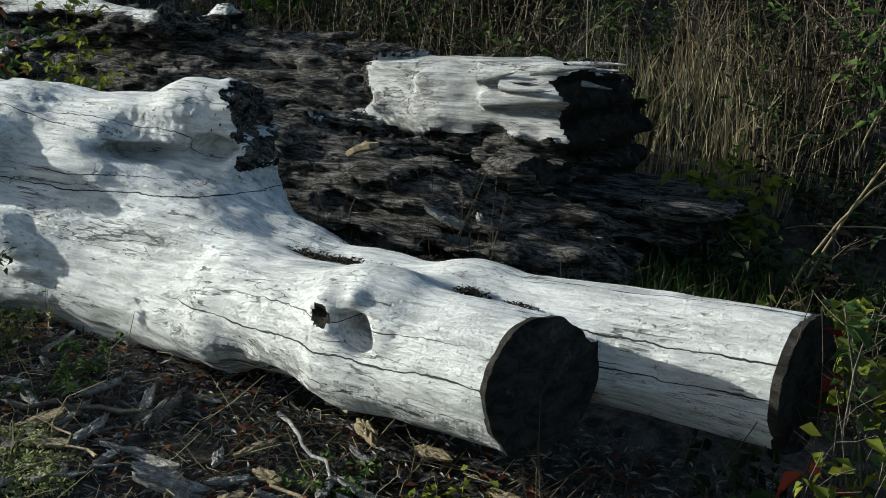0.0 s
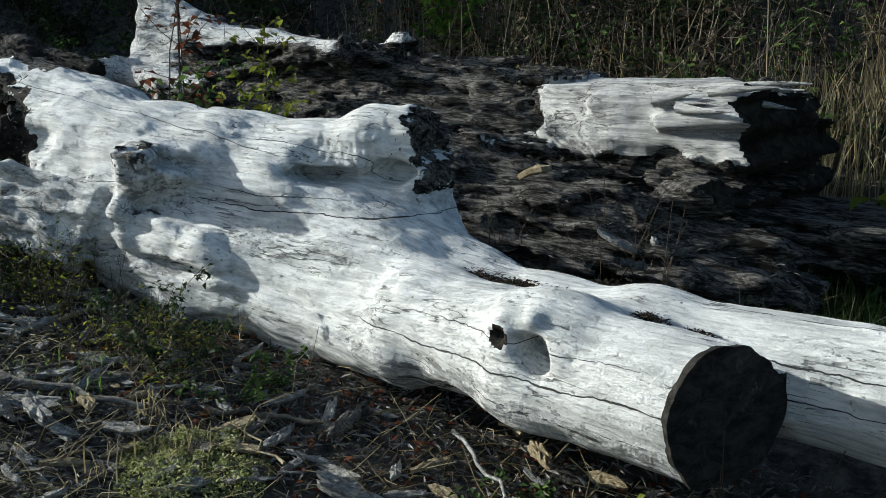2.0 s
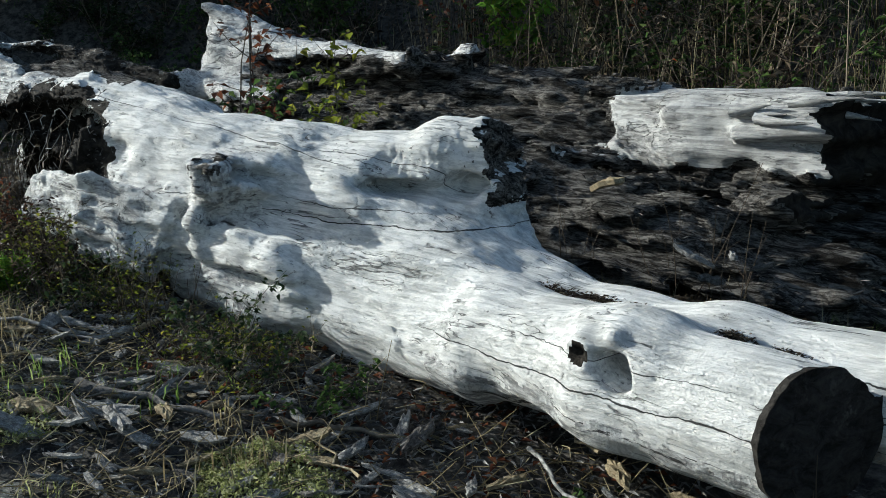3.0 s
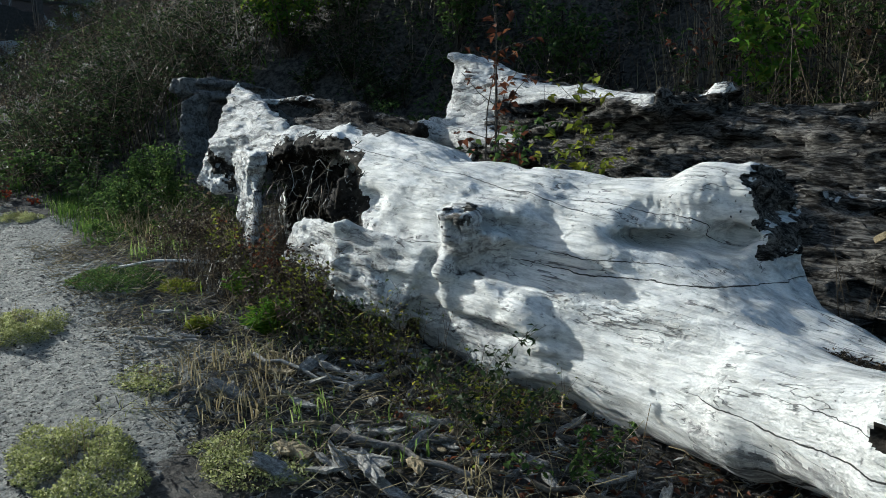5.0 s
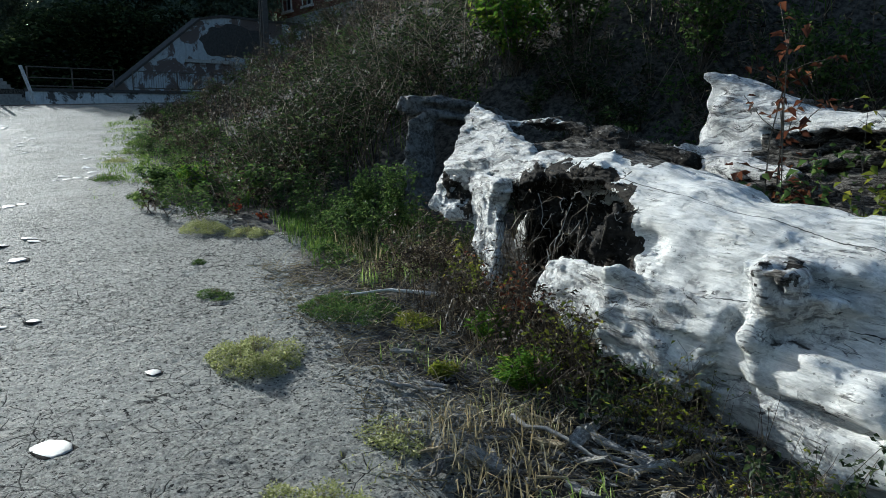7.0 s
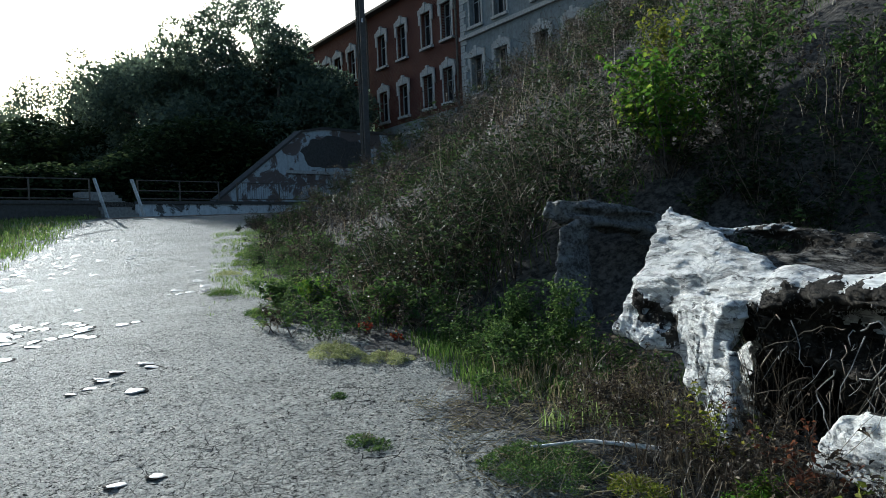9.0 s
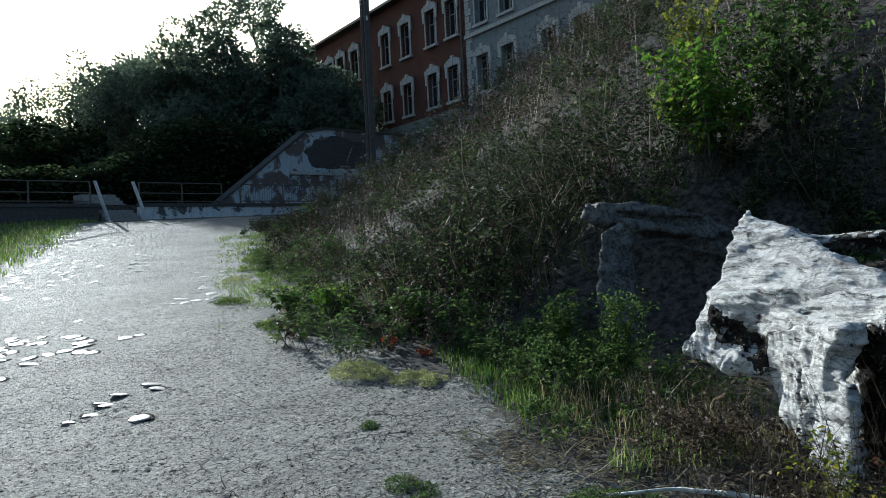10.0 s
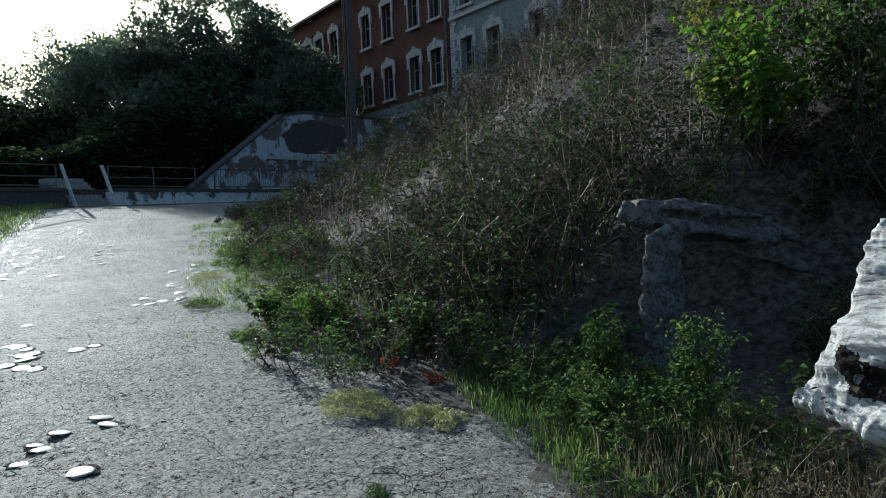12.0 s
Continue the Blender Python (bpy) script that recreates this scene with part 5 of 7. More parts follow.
    for x in (0.32, 11.8, 22.9, 30.3):
        part("downpipe", Soup().stems([(x, -0.16, 4.0)], [(x, -0.16, eaves)], 0.065, 0.065, 0, 1, 8).mesh("downpipe", M_RAIL), house)

    # one window with its parts, then copies of it
    def window(x, z0, z1, barred):
        win = under(new("window"), house)
        win.location = (x, 0, z0)
        h = z1 - z0
        q = Soup()
        q.box(-w / 2, -w / 2 + 0.07, 0.16, 0.26, 0, h).box(w / 2 - 0.07, w / 2, 0.16, 0.26, 0, h)
        q.box(-w / 2 + 0.07, w / 2 - 0.07, 0.16, 0.26, 0, 0.07).box(-w / 2 + 0.07, w / 2 - 0.07, 0.16, 0.26, h - 0.07, h)
        q.box(-0.03, 0.03, 0.165, 0.255, 0.07, h - 0.07).box(-w / 2 + 0.07, -0.03, 0.17, 0.25, h * 0.62, h * 0.62 + 0.05)
        q.box(0.03, w / 2 - 0.07, 0.17, 0.25, h * 0.62, h * 0.62 + 0.05)
        part("window_frame", q.mesh("window_frame", M_FRAME, False), win)
        for a, b in ((-w / 2 + 0.07, -0.03), (0.03, w / 2 - 0.07)):
            for c, d in ((0.07, h * 0.62), (h * 0.62 + 0.05, h - 0.07)):
                part("pane", Soup().box(a, b, 0.205, 0.215, c, d).mesh("pane", M_GLASS, False), win)
        # added dark sheet for the unlit room
        part("room_dark", Soup().box(-w / 2, w / 2, 0.4, 0.5, 0, h).mesh("room_dark", M_ROOF, False), win, "dark room behind the glass")
        part("sill", Soup().box(-w / 2 - 0.15, w / 2 + 0.15, -0.2, 0.16, -0.14, 0.0).mesh("sill", M_TRIM, False), win)
        # the hood: side blocks and a shallow arch of stones
        for side in (-1, 1):
            x0, x1 = sorted((side * w / 2, side * (w / 2 + 0.26)))
            part("hood_block", Soup().box(x0, x1, -0.14, -0.062, h * 0.70, h - 0.02).mesh("hood_block", M_TRIM, False), win)
            x0, x1 = sorted((side * w / 2, side * (w / 2 + 0.12)))
            part("jamb", Soup().box(x0, x1, -0.1, -0.062, 0, h * 0.70).mesh("jamb", M_TRIM, False), win)
        m = 7
        for i in range(m):
            a, b = -w / 2 - 0.26 + (w + 0.52) * i / m, -w / 2 - 0.26 + (w + 0.52) * (i + 1) / m
            rise = 0.22 * (1 - ((i + 0.5) / m * 2 - 1) ** 2)
            key = i == m // 2
            part("arch_stone", Soup().box(a, b, -0.16 - 0.03 * key, -0.062, h - 0.02, h + 0.2 + rise + 0.12 * key).mesh("arch_stone", M_TRIM, False), win)
        if barred:
            for i in range(4):
                part("bar", Soup().box(-w / 2 - 0.2, w / 2 + 0.2, -0.16, -0.12, 0.2 + i * 0.5, 0.25 + i * 0.5).mesh("bar", M_WHITEPAINT, False), win)
        return win

    for x in red_x + grey_x:
        for z0, z1 in rows[:2]:
            window(x, z0, z1, x > 18 and z0 > 12)


old_building()


# ---- the slotted concrete pole ----
def pole():
    p = thing("utility_pole", "tall slotted dark concrete utility pole with small insulators", "pole", place=pose(-39.2, 5.85, 2.4, 0, 0, 10))
    q = Soup()
    n, h = 19, 0.58
    for x in (-0.2, 0.1):
        q.box(x, x + 0.1, -0.11, 0.11, 0, n * h)
    part("shaft", q.mesh("shaft", M_DARKCONCRETE, False), p)
    web = Soup().box(-0.1, 0.1, -0.07, 0.07, 0, 0.24).mesh("web", M_DARKCONCRETE, False)
    for i in range(n):
        ob = part("web", web, p)
        ob.location = (0, 0, i * h)
    for z, x in ((2.6, -0.32), (5.6, -0.3), (8.6, 0.3)):
        q = Soup().stems([(x * 0.6, 0, z)], [(x, -0.05, z + 0.05)], 0.02, 0.02, 0, 1, 6).stems([(x, -0.05, z)], [(x, -0.05, z + 0.17)], 0.05, 0.03, 0, 2, 8)
        part("insulator", q.mesh("insulator", M_CERAMIC), p, "white ceramic insulator")
    part("cable", Soup().stems([(-0.26, -0.12, 0.0)], [(-0.26, -0.12, 10.6)], 0.03, 0.03, 0.0, 1, 6).mesh("cable", M_RAIL), p)


pole()


# ---- trees behind the terrace ----
def clumps(centre, radius, count, size, squash=0.8):
    """Leaf places over the outer part of a lumpy cloud, with their headings."""
    u = RNG.normal(0, 1, (count, 3))
    u /= np.linalg.norm(u, axis=1, keepdims=True)
    r = radius * RNG.uniform(0.45, 1.05, count) ** 0.7
    at = np.asarray(centre) + u * r[:, None] * np.array([1, 1, squash])
    return at, u + RNG.normal(0, 0.7, (count, 3)), size * RNG.uniform(0.6, 1.3, count)


def tree(x, y, height, spread, leaf, mat, count, label):
    z = float(land(x, y)) - 0.1
    t = thing("tree", label, "tree", group="trees behind the terrace", place=Matrix.Translation((x, y, z)))
    q = Soup()
    q.stems([(0, 0, 0)], [(0.2, 0.1, height * 0.75)], height * 0.022, height * 0.006, 0.03, 6, 8)
    tips = []
    for i in range(16):
        a, hz = RNG.uniform(0, 6.283), RNG.uniform(0.18, 0.72) * height
        ln = spread * RNG.uniform(0.45, 1.0) * (1.15 - 0.5 * hz / height)
        tip = np.array((math.cos(a) * ln, math.sin(a) * ln, hz + ln * RNG.uniform(0.2, 0.8)))
        q.stems([(0.2 * hz / height, 0, hz)], [tip], height * 0.008, height * 0.002, 0.1, 4, 5)
        tips.append(tip)
    tips.append(np.array((0.1, 0, height * 0.9)))
    part("trunk", q.mesh("trunk", M_TWIG), t)
    q = Soup()
    lumps = []
    for tip in tips:
        lumps.append((tip, spread * 0.34))
        for _ in range(3):
            lumps.append((tip + RNG.normal(0, spread * 0.25, 3) * np.array((1, 1, 0.7)), spread * RNG.uniform(0.16, 0.3)))
    for c, r in lumps:
        c = np.array((c[0], c[1], min(c[2], height - r * 0.9)))
        k = int(count * (r / spread) ** 2)
        at, hd, sz = clumps(c, r, k, leaf)
        q.leaves(at, hd, sz, 0.6)
    part("crown", q.mesh("crown", mat), t)


for x, y, h, s in ((-84, -12.0, 14.0, 6.0), (-84, -7.6, 16.4, 6.0), (-65, -3.4, 13.2, 5.0), (-60, 0.4, 12.2, 4.6), (-58, 5.2, 9.5, 4.0), (-58, 3.6, 12.4, 4.2), (-62, 2.8, 16.2, 4.2), (-92, -18.5, 13.4, 6.0),
                   (-100, -26, 12.0, 6.4), (-72, -5.6, 13.6, 5.0), (-112, -36, 11.0, 6.5), (-92, -14.5, 11.0, 5.5)):
    tree(x, y, h, s, 0.30, M_HAZYLEAF, 3600, "dense dark green broadleaf tree behind the terrace railing")


def hedge():
    q = Soup()
    # a low front row, higher beside the wing wall, and a tall row far behind
    for k, x0, x1, y0, y1, low, high, size in ((50000, -22, 13.5, 5.5, 9.5, 2.4, 5.0, 0.3), (34000, -40, 14, 27, 33, 6.0, 7.5, 0.5)):
        x = RNG.uniform(x0, x1, k)
        top = low + (high - low) * smooth(1.5, 6.0, x) + 0.25 * low * rough2(x * 0.4, x * 0, 3, 71)
        at = np.stack([x, RNG.uniform(y0, y1, k), 3.7 + np.clip(top, 0.5, 9) * RNG.uniform(0, 1, k) ** 0.9], 1)
        q.leaves(at, heading(k, 0.1), size * RNG.uniform(0.6, 1.4, k), 0.6)
    (thing("hedge", "dark overgrown hedge on the terrace", "hedge", kind="stuff", me=q.mesh("hedge", M_DARKGREEN), place=TERRACE))


def heading(k, rise=0.4):
    a = RNG.uniform(0, 6.283, k)
    return np.stack([np.cos(a), np.sin(a), RNG.normal(rise, 0.35, k)], 1)


hedge()


def berm():
    """The dark earth bank behind the terrace, under the trees."""
    s, y = np.meshgrid(np.linspace(-40, 13.5, 60), np.linspace(8.0, 30.0, 16), indexing="ij")
    z = 3.7 + 0.6 * smooth(8.0, 13.0, y) + 2.6 * smooth(8.0, 13.0, y) * smooth(3, 7, s) + 0.5 * rough2(s * 0.4, y * 0.4, 3, 72)
    i = (np.arange(59)[:, None] * 16 + np.arange(15)[None]).ravel()
    me = mesh_of("berm", np.stack([s, y, z], -1).reshape(-1, 3), np.stack([i, i + 1, i + 17, i + 16], 1), M_SOIL)
    tagged(new("berm", me), "dark earth bank under the trees", "ground", kind="structure").matrix_world = TERRACE


berm()


# ---- weeds and brush on the bank ----
def ground_at(x, y):
    return np.stack([x, y, land(x, y) - 0.03], 1)


def scatter(count, x0, x1, y0, y1, keep):
    x, y = RNG.uniform(x0, x1, count), RNG.uniform(y0, y1, count)
    k = keep(x, y)
    return x[k], y[k]


def off_logs(x, y):
    log = (x > -7.8) & (x < 0.2) & (y > 1.55) & (y < 3.1)
    trunk = (x > -7.6) & (x < -1.0) & (y > 3.3) & (y < 5.3)
    stump = (x > -10.7) & (x < -8.6) & (y > 2.35) & (y < 4.7)
    return ~(log | trunk | stump)


def on_bank(x, y):
    foot = toe(x) - 1.25 + 0.5 * rough2(x, y, 2, 61)
    return off_logs(x, y) & (y > foot) & (RNG.uniform(0, 1, len(x)) < 1 - 0.2 * smooth(9, 16, y))


ZONES = ((-31, -8, 0.0, 16, 1.0), (-8, 3.5, 3.6, 11, 2.0))


def shrubs(x, y, height, branches, twigs, leaves, leaf, stem_mat, leaf_mat, names, labels, thick=0.005, spread=0.55, green_low=0.15):
    """Many branching bushes at once: one object of stems, one of leaves."""
    k = len(x)
    b = np.repeat(ground_at(x, y), branches, 0)
    h = np.repeat(height, branches) * RNG.uniform(0.55, 1.1, k * branches)
    m = len(b)
    b[:, :2] += RNG.normal(0, 0.06, (m, 2))
    a = RNG.uniform(0, 6.283, m)
    out = h * spread * RNG.uniform(0.2, 1.2, m)
    tip = b + np.stack([np.cos(a) * out, np.sin(a) * out, h * RNG.uniform(0.75, 1.0, m)], 1)
    q = Soup().stems(b, tip, thick, thick * 0.35, RNG.uniform(0.02, 0.16, m), 3, 3)
    ends = []
    for _ in range(twigs):
        u = RNG.uniform(0.3, 1.0, m)[:, None]
        s = b + (tip - b) * u
        e = s + heading(m, 0.55) * (h * RNG.uniform(0.12, 0.36, m))[:, None]
        q.stems(s, e, thick * 0.5, thick * 0.25, RNG.uniform(0, 0.15, m), 2, 3)
        ends.append((s, e))
    tagged(new(names[0], q.mesh(names[0], stem_mat)), labels[0], "brush", kind="stuff")
    q = Soup()
    for s, e in ends:
        for _ in range(leaves):
            u = RNG.uniform(green_low, 1.05, m)[:, None]
            q.leaves(s + (e - s) * u + RNG.normal(0, 0.012, (m, 3)), heading(m, 0.1), leaf * RNG.uniform(0.55, 1.4, m), 0.5, 0.3, 0.25)
    tagged(new(names[1], q.mesh(names[1], leaf_mat)), labels[1], "brush", kind="stuff")


def bank_brush():
    for x0, x1, y0, y1, rich in ZONES:
        area = (x1 - x0) * (y1 - y0) * rich

        def sow(rate, seed, least, freq=0.5):
            x, y = scatter(int(area * rate), x0, x1, y0, y1, lambda x, y: on_bank(x, y) & (rough2(x * freq, y * freq, 3, seed) > least))
            low = 0.5 + 0.5 * smooth(-1.2, 0.9, y - toe(x))
            return x, y, low

        x, y, low = sow(2.2, 66, -0.5)
        shrubs(x, y, RNG.uniform(0.5, 1.2, len(x)) * low, 4, 4, 4, 0.055, M_STALK, M_DRYLEAF, ("dead_brush", "withered_leaves"),
               ("dense dead brown twiggy brush on the bank", "withered brown leaves on dead brush"), 0.007)
        x, y, low = sow(2.2, 67, -0.25)
        shrubs(x, y, RNG.uniform(0.35, 0.9, len(x)) * low, 4, 4, 6, 0.065, M_TWIG, M_DARKGREEN, ("bramble_stems", "bramble_leaves"),
               ("dark arching bramble stems", "dark green bramble leaves"), 0.006, 0.8)
        x, y, low = sow(1.8, 68, 0.0)
        shrubs(x, y, RNG.uniform(0.35, 0.9, len(x)) * low, 5, 4, 6, 0.06, M_TWIG, M_GREEN, ("weed_stems", "green_weed_leaves"),
               ("thin stems of leafy weeds", "mid-green leafy weeds among dry stalks"), 0.004, 0.45)
        # tall pale stalks with drooping heads
        x, y, low = sow(3.0, 62, 0.05)
        k = len(x)
        b = ground_at(x, y)
        h = RNG.uniform(0.7, 1.5, k) * low
        tip = b + np.stack([RNG.normal(0, 0.28, k) * h, RNG.normal(-0.05, 0.28, k) * h, h], 1)
        q = Soup().stems(b, tip, 0.007, 0.003, RNG.uniform(0, 0.12, k), 4, 3)
        for _ in range(7):
            u = RNG.uniform(0.6, 1.03, k)[:, None]
            q.leaves(b + (tip - b) * u + RNG.normal(0, 0.03, (k, 3)), heading(k, 0.4), RNG.uniform(0.03, 0.08, k), 0.4, 0.3, 0.3)
        tagged(new("dry_weed_stalks", q.mesh("dry_weed_stalks", M_STALK)), "tall pale dry weed stalks with seed heads", "dry weeds", kind="stuff")
        # straw in patches
        x, y, low = sow(16, 63, 0.42, 0.45)
        k = (x < -0.8) | (y > 8)
        x, y, low = x[k], y[k], low[k]
        k = len(x)
        q = Soup().blades(ground_at(x, y), RNG.uniform(0.25, 0.7, k) * low, RNG.uniform(0.5, 1.3, k), 0.012)
        tagged(new("dry_grass", q.mesh("dry_grass", M_STRAW)), "tangled straw-coloured dry grass on the bank", "dry grass", kind="stuff")
        x, y, low = sow(40, 69, 0.2, 0.6)
        k = len(x)
        q = Soup().blades(ground_at(x, y), RNG.uniform(0.15, 0.4, k), RNG.uniform(0.3, 1.0, k), 0.012)
        tagged(new("green_grass", q.mesh("green_grass", M_GRASS)), "green grass between dead weeds", "grass", kind="stuff")
    # the thick dark brush beside the stump
    x, y = scatter(110, -15.6, -10.9, 1.4, 4.2, lambda x, y: y > 1.5)
    shrubs(x, y, RNG.uniform(0.9, 1.6, len(x)) * smooth(0.6, 2.4, y), 6, 5, 5, 0.06, M_STALK, M_DARKGREEN, ("dead_brush", "bramble_leaves"),
           ("thick dead brush beside the stump", "dark leaves in thick brush beside the stump"), 0.007, 0.6)


bank_brush()


def grass_patch(x0, x1, y0, y1, count, height, mat, label, seed=0, least=-0.3, name="grass", lean=0.8, width=0.006):
    x, y = scatter(count, x0, x1, y0, y1, lambda x, y: rough2(x * 1.7, y * 1.7, 3, 80 + seed) > least)
    edge = np.minimum(np.minimum(x - x0, x1 - x) / (x1 - x0), np.minimum(y - y0, y1 - y) / (y1 - y0))
    k = RNG.uniform(0, 1, len(x)) < smooth(0.0, 0.22, edge + 0.05)
    x, y = x[k], y[k]
    q = Soup().blades(ground_at(x, y), height * RNG.uniform(0.4, 1.1, len(x)), lean * RNG.uniform(0.4, 1.2, len(x)), width)
    tagged(new(name, q.mesh(name, mat)), label, "grass", kind="stuff")


grass_patch(-2.0, -0.6, 5.0, 6.6, 900, 0.8, M_STRAW, "tall pale dry grass on the bank behind the trunk", 11, -0.2, "dry_grass", 0.5, 0.007)
grass_patch(-7.5, 0.6, 5.0, 7.6, 2600, 0.9, M_STRAW, "tall pale dry stems on the bank behind the trunk", 18, 0.0, "dry_grass", 0.45, 0.006)
grass_patch(-8, -1.5, 5.3, 8.0, 3000, 0.6, M_STALK, "tall pale dry grass on the bank behind the trunk", 12, 0.05, "dry_grass", 0.6, 0.007)
grass_patch(-10.2, -7.4, 1.25, 2.4, 3600, 0.11, M_SUNLITGREEN, "sunlit fresh green grass before the root end", 14, -0.2)
# grass along the road's edges and round the logs
grass_patch(-10.6, -7.4, 1.2, 2.7, 6000, 0.15, M_GRASS, "lush green grass before the root end", 1, -0.35)
grass_patch(-8.4, -6.7, 1.35, 2.15, 1300, 0.15, M_SUNLITGREEN, "sunlit yellow-green grass below the root end", 15, -0.3)
grass_patch(-8.6, -6.6, 1.5, 2.4, 1500, 0.24, M_STRAW, "yellowing dry grass before the root end", 2, -0.1)
grass_patch(-13.6, -10.5, 0.35, 1.9, 1800, 0.08, M_GRASS, "low green grass at the road's edge", 3, 0.0)
grass_patch(-30, -13, -0.6, 1.2, 13000, 0.12, M_SUNLITGREEN, "green roadside grass", 4, 0.0, lean=1.1, width=0.01)
grass_patch(-1.7, 0.6, 3.3, 4.6, 4200, 0.3, M_GRASS, "dark green grass behind the forked log", 5, -0.35)
grass_patch(-6.6, -4.2, 1.5, 2.0, 900, 0.28, M_STALK, "dry brown grass before the root hollow", 6, -0.15, "dry_grass", 1.2)
grass_patch(-46, -20, -13, -5.0, 34000, 0.22, M_SUNLITGREEN, "sunny green grass verge beside the road", 7, -0.6, width=0.022)
grass_patch(-46, -20, -13, -5.6, 6000, 0.26, M_STRAW, "pale seeding grass on the verge", 8, -0.2, width=0.016)
grass_patch(-8, 0.3, 2.9, 4.2, 4000, 0.32, M_STRAW, "dry grass between the two logs", 9, -0.1, "dry_grass")
grass_patch(-4.7, -2.4, 0.55, 1.5, 2200, 0.09, M_MOSS, "sparse pale green moss and seedlings on the soil", 13, 0.12, "seedlings", 1.2, 0.006)
grass_patch(-5.3, -3.2, 1.0, 1.85, 1500, 0.17, M_STRAW, "pale dry grass tufts among chips below the log", 16, 0.05, "dry_grass", 1.2)
grass_patch(-5.6, -2.6, 1.0, 1.8, 1100, 0.13, M_SUNLITGREEN, "small fresh green tufts among chips below the log", 17, 0.2)
grass_patch(-4.6, -2.2, 0.9, 1.6, 1400, 0.16, M_STRAW, "short dry grass among wood litter", 10, 0.1, "dry_grass")


# ---- plants that can be told apart ----
def cushion(x, y, rx, ry, h, mat, label, count=2600):
    """A low cushion plant: leaflets over a lumpy, ragged dome."""
    count = int(count * 2.6)
    z = float(land(x, y)) - 0.02
    p = thing("cushion_plant", label, "plant", group="low cushion plants at the road's edge", place=Matrix.Translation((x, y, z)))
    a = RNG.uniform(0, 6.283, count)
    rim = 1 + 0.35 * rough2(np.cos(a) * 1.6 + x, np.sin(a) * 1.6 + y, 3, 91)
    u = RNG.uniform(0, 1, count) ** 0.55
    px, py = rx * u * rim * np.cos(a), ry * u * rim * np.sin(a)
    lump = 0.62 + 0.8 * rough2((px + x) * 10, (py + y) * 10, 3, 90)
    top = 0.72 * h * (1 - u ** 3) * np.clip(lump, 0.1, 2) + 0.012
    keep = lump > 0.25
    at = np.stack([px, py, top * RNG.uniform(0.3, 1.1, count)], 1)[keep]
    q = Soup().leaves(at, heading(len(at), 0.8), RNG.uniform(0.009, 0.02, len(at)), 0.5, 0.2, 0.1)
    part("foliage", q.mesh("foliage", mat), p)
    k = 40
    a, u = RNG.uniform(0, 6.283, k), RNG.uniform(0, 0.8, k)
    b = np.stack([rx * u * np.cos(a) * 0.8, ry * u * np.sin(a) * 0.8, np.zeros(k)], 1)
    t = np.stack([rx * u * np.cos(a), ry * u * np.sin(a), h * (1 - u * u) * RNG.uniform(0.6, 1.5, k)], 1)
    part("stem", Soup().stems(b, t, 0.0018, 0.0008, 0.05, 2, 3).mesh("stem", M_STRAW), p)["kind"] = "stuff"


for x, y, rx, ry, h, mat, n in ((-5.72, 0.48, 0.42, 0.26, 0.13, M_MOSS, 3200), (-3.75, 0.42, 0.48, 0.25, 0.12, M_MOSS, 4200), (-10.0, 0.58, 0.5, 0.22, 0.13, M_MOSS, 2600),
                                (-9.45, 0.95, 0.35, 0.2, 0.1, M_MOSS, 1500), (-7.28, 0.42, 0.26, 0.12, 0.05, M_GREEN, 700), (-2.3, 1.42, 0.3, 0.22, 0.09, M_MOSS, 2400),
                                (-6.45, 1.16, 0.5, 0.3, 0.09, M_GREEN, 3200), (-3.35, 0.95, 0.3, 0.2, 0.08, M_MOSS, 1500), (-4.4, 0.86, 0.25, 0.16, 0.07, M_MOSS, 900),
                                (-1.9, 1.25, 0.25, 0.16, 0.07, M_MOSS, 1200), (-8.4, 0.4, 0.12, 0.07, 0.03, M_GREEN, 250), (-5.95, 1.45, 0.25, 0.13, 0.07, M_YELLOW, 700),
                                (-15.4, -0.35, 0.6, 0.25, 0.1, M_GRASS, 1600), (-18.2, -0.2, 0.6, 0.25, 0.1, M_MOSS, 1400), (-12.9, 0.05, 0.4, 0.2, 0.09, M_GREEN, 1200)):
    cushion(x, y, rx, ry, h, mat, "pale green low cushion plant on the cracked road edge" if mat is M_MOSS else "low green mat of small-leaved weed on soil", n)


def fern_tuft(x, y, h, r, mat, label, count=900):
    z = float(land(x, y)) - 0.02
    p = thing("green_tuft", label, "plant", group="feathery green tufts beside the log", place=Matrix.Translation((x, y, z)))
    k = 90
    a, u = RNG.uniform(0, 6.283, k), RNG.uniform(0.1, 1, k)
    b = np.stack([np.cos(a) * 0.04, np.sin(a) * 0.04, np.zeros(k)], 1)
    t = np.stack([np.cos(a) * r * u, np.sin(a) * r * u, h * (1.05 - 0.5 * u) * RNG.uniform(0.7, 1.1, k)], 1)
    q = Soup().stems(b, t, 0.002, 0.001, 0.08, 2, 3)
    part("stem", q.mesh("stems", mat), p)
    q = Soup()
    for _ in range(count // k):
        w = RNG.uniform(0.3, 1.0, k)[:, None]
        q.leaves(b + (t - b) * w, heading(k, 0.6), RNG.uniform(0.02, 0.045, k), 0.22, 0.1, 0.2)
    part("foliage", q.mesh("foliage", mat), p)


fern_tuft(-5.3, 1.72, 0.22, 0.2, M_BRIGHT, "bright green feathery tuft on dark soil", 1900)
fern_tuft(-4.62, 1.58, 0.2, 0.2, M_BRIGHT, "bright green feathery tuft on dark soil", 1900)
fern_tuft(-5.0, 1.3, 0.08, 0.1, M_YELLOW, "small yellow-green tuft on dark soil", 400)


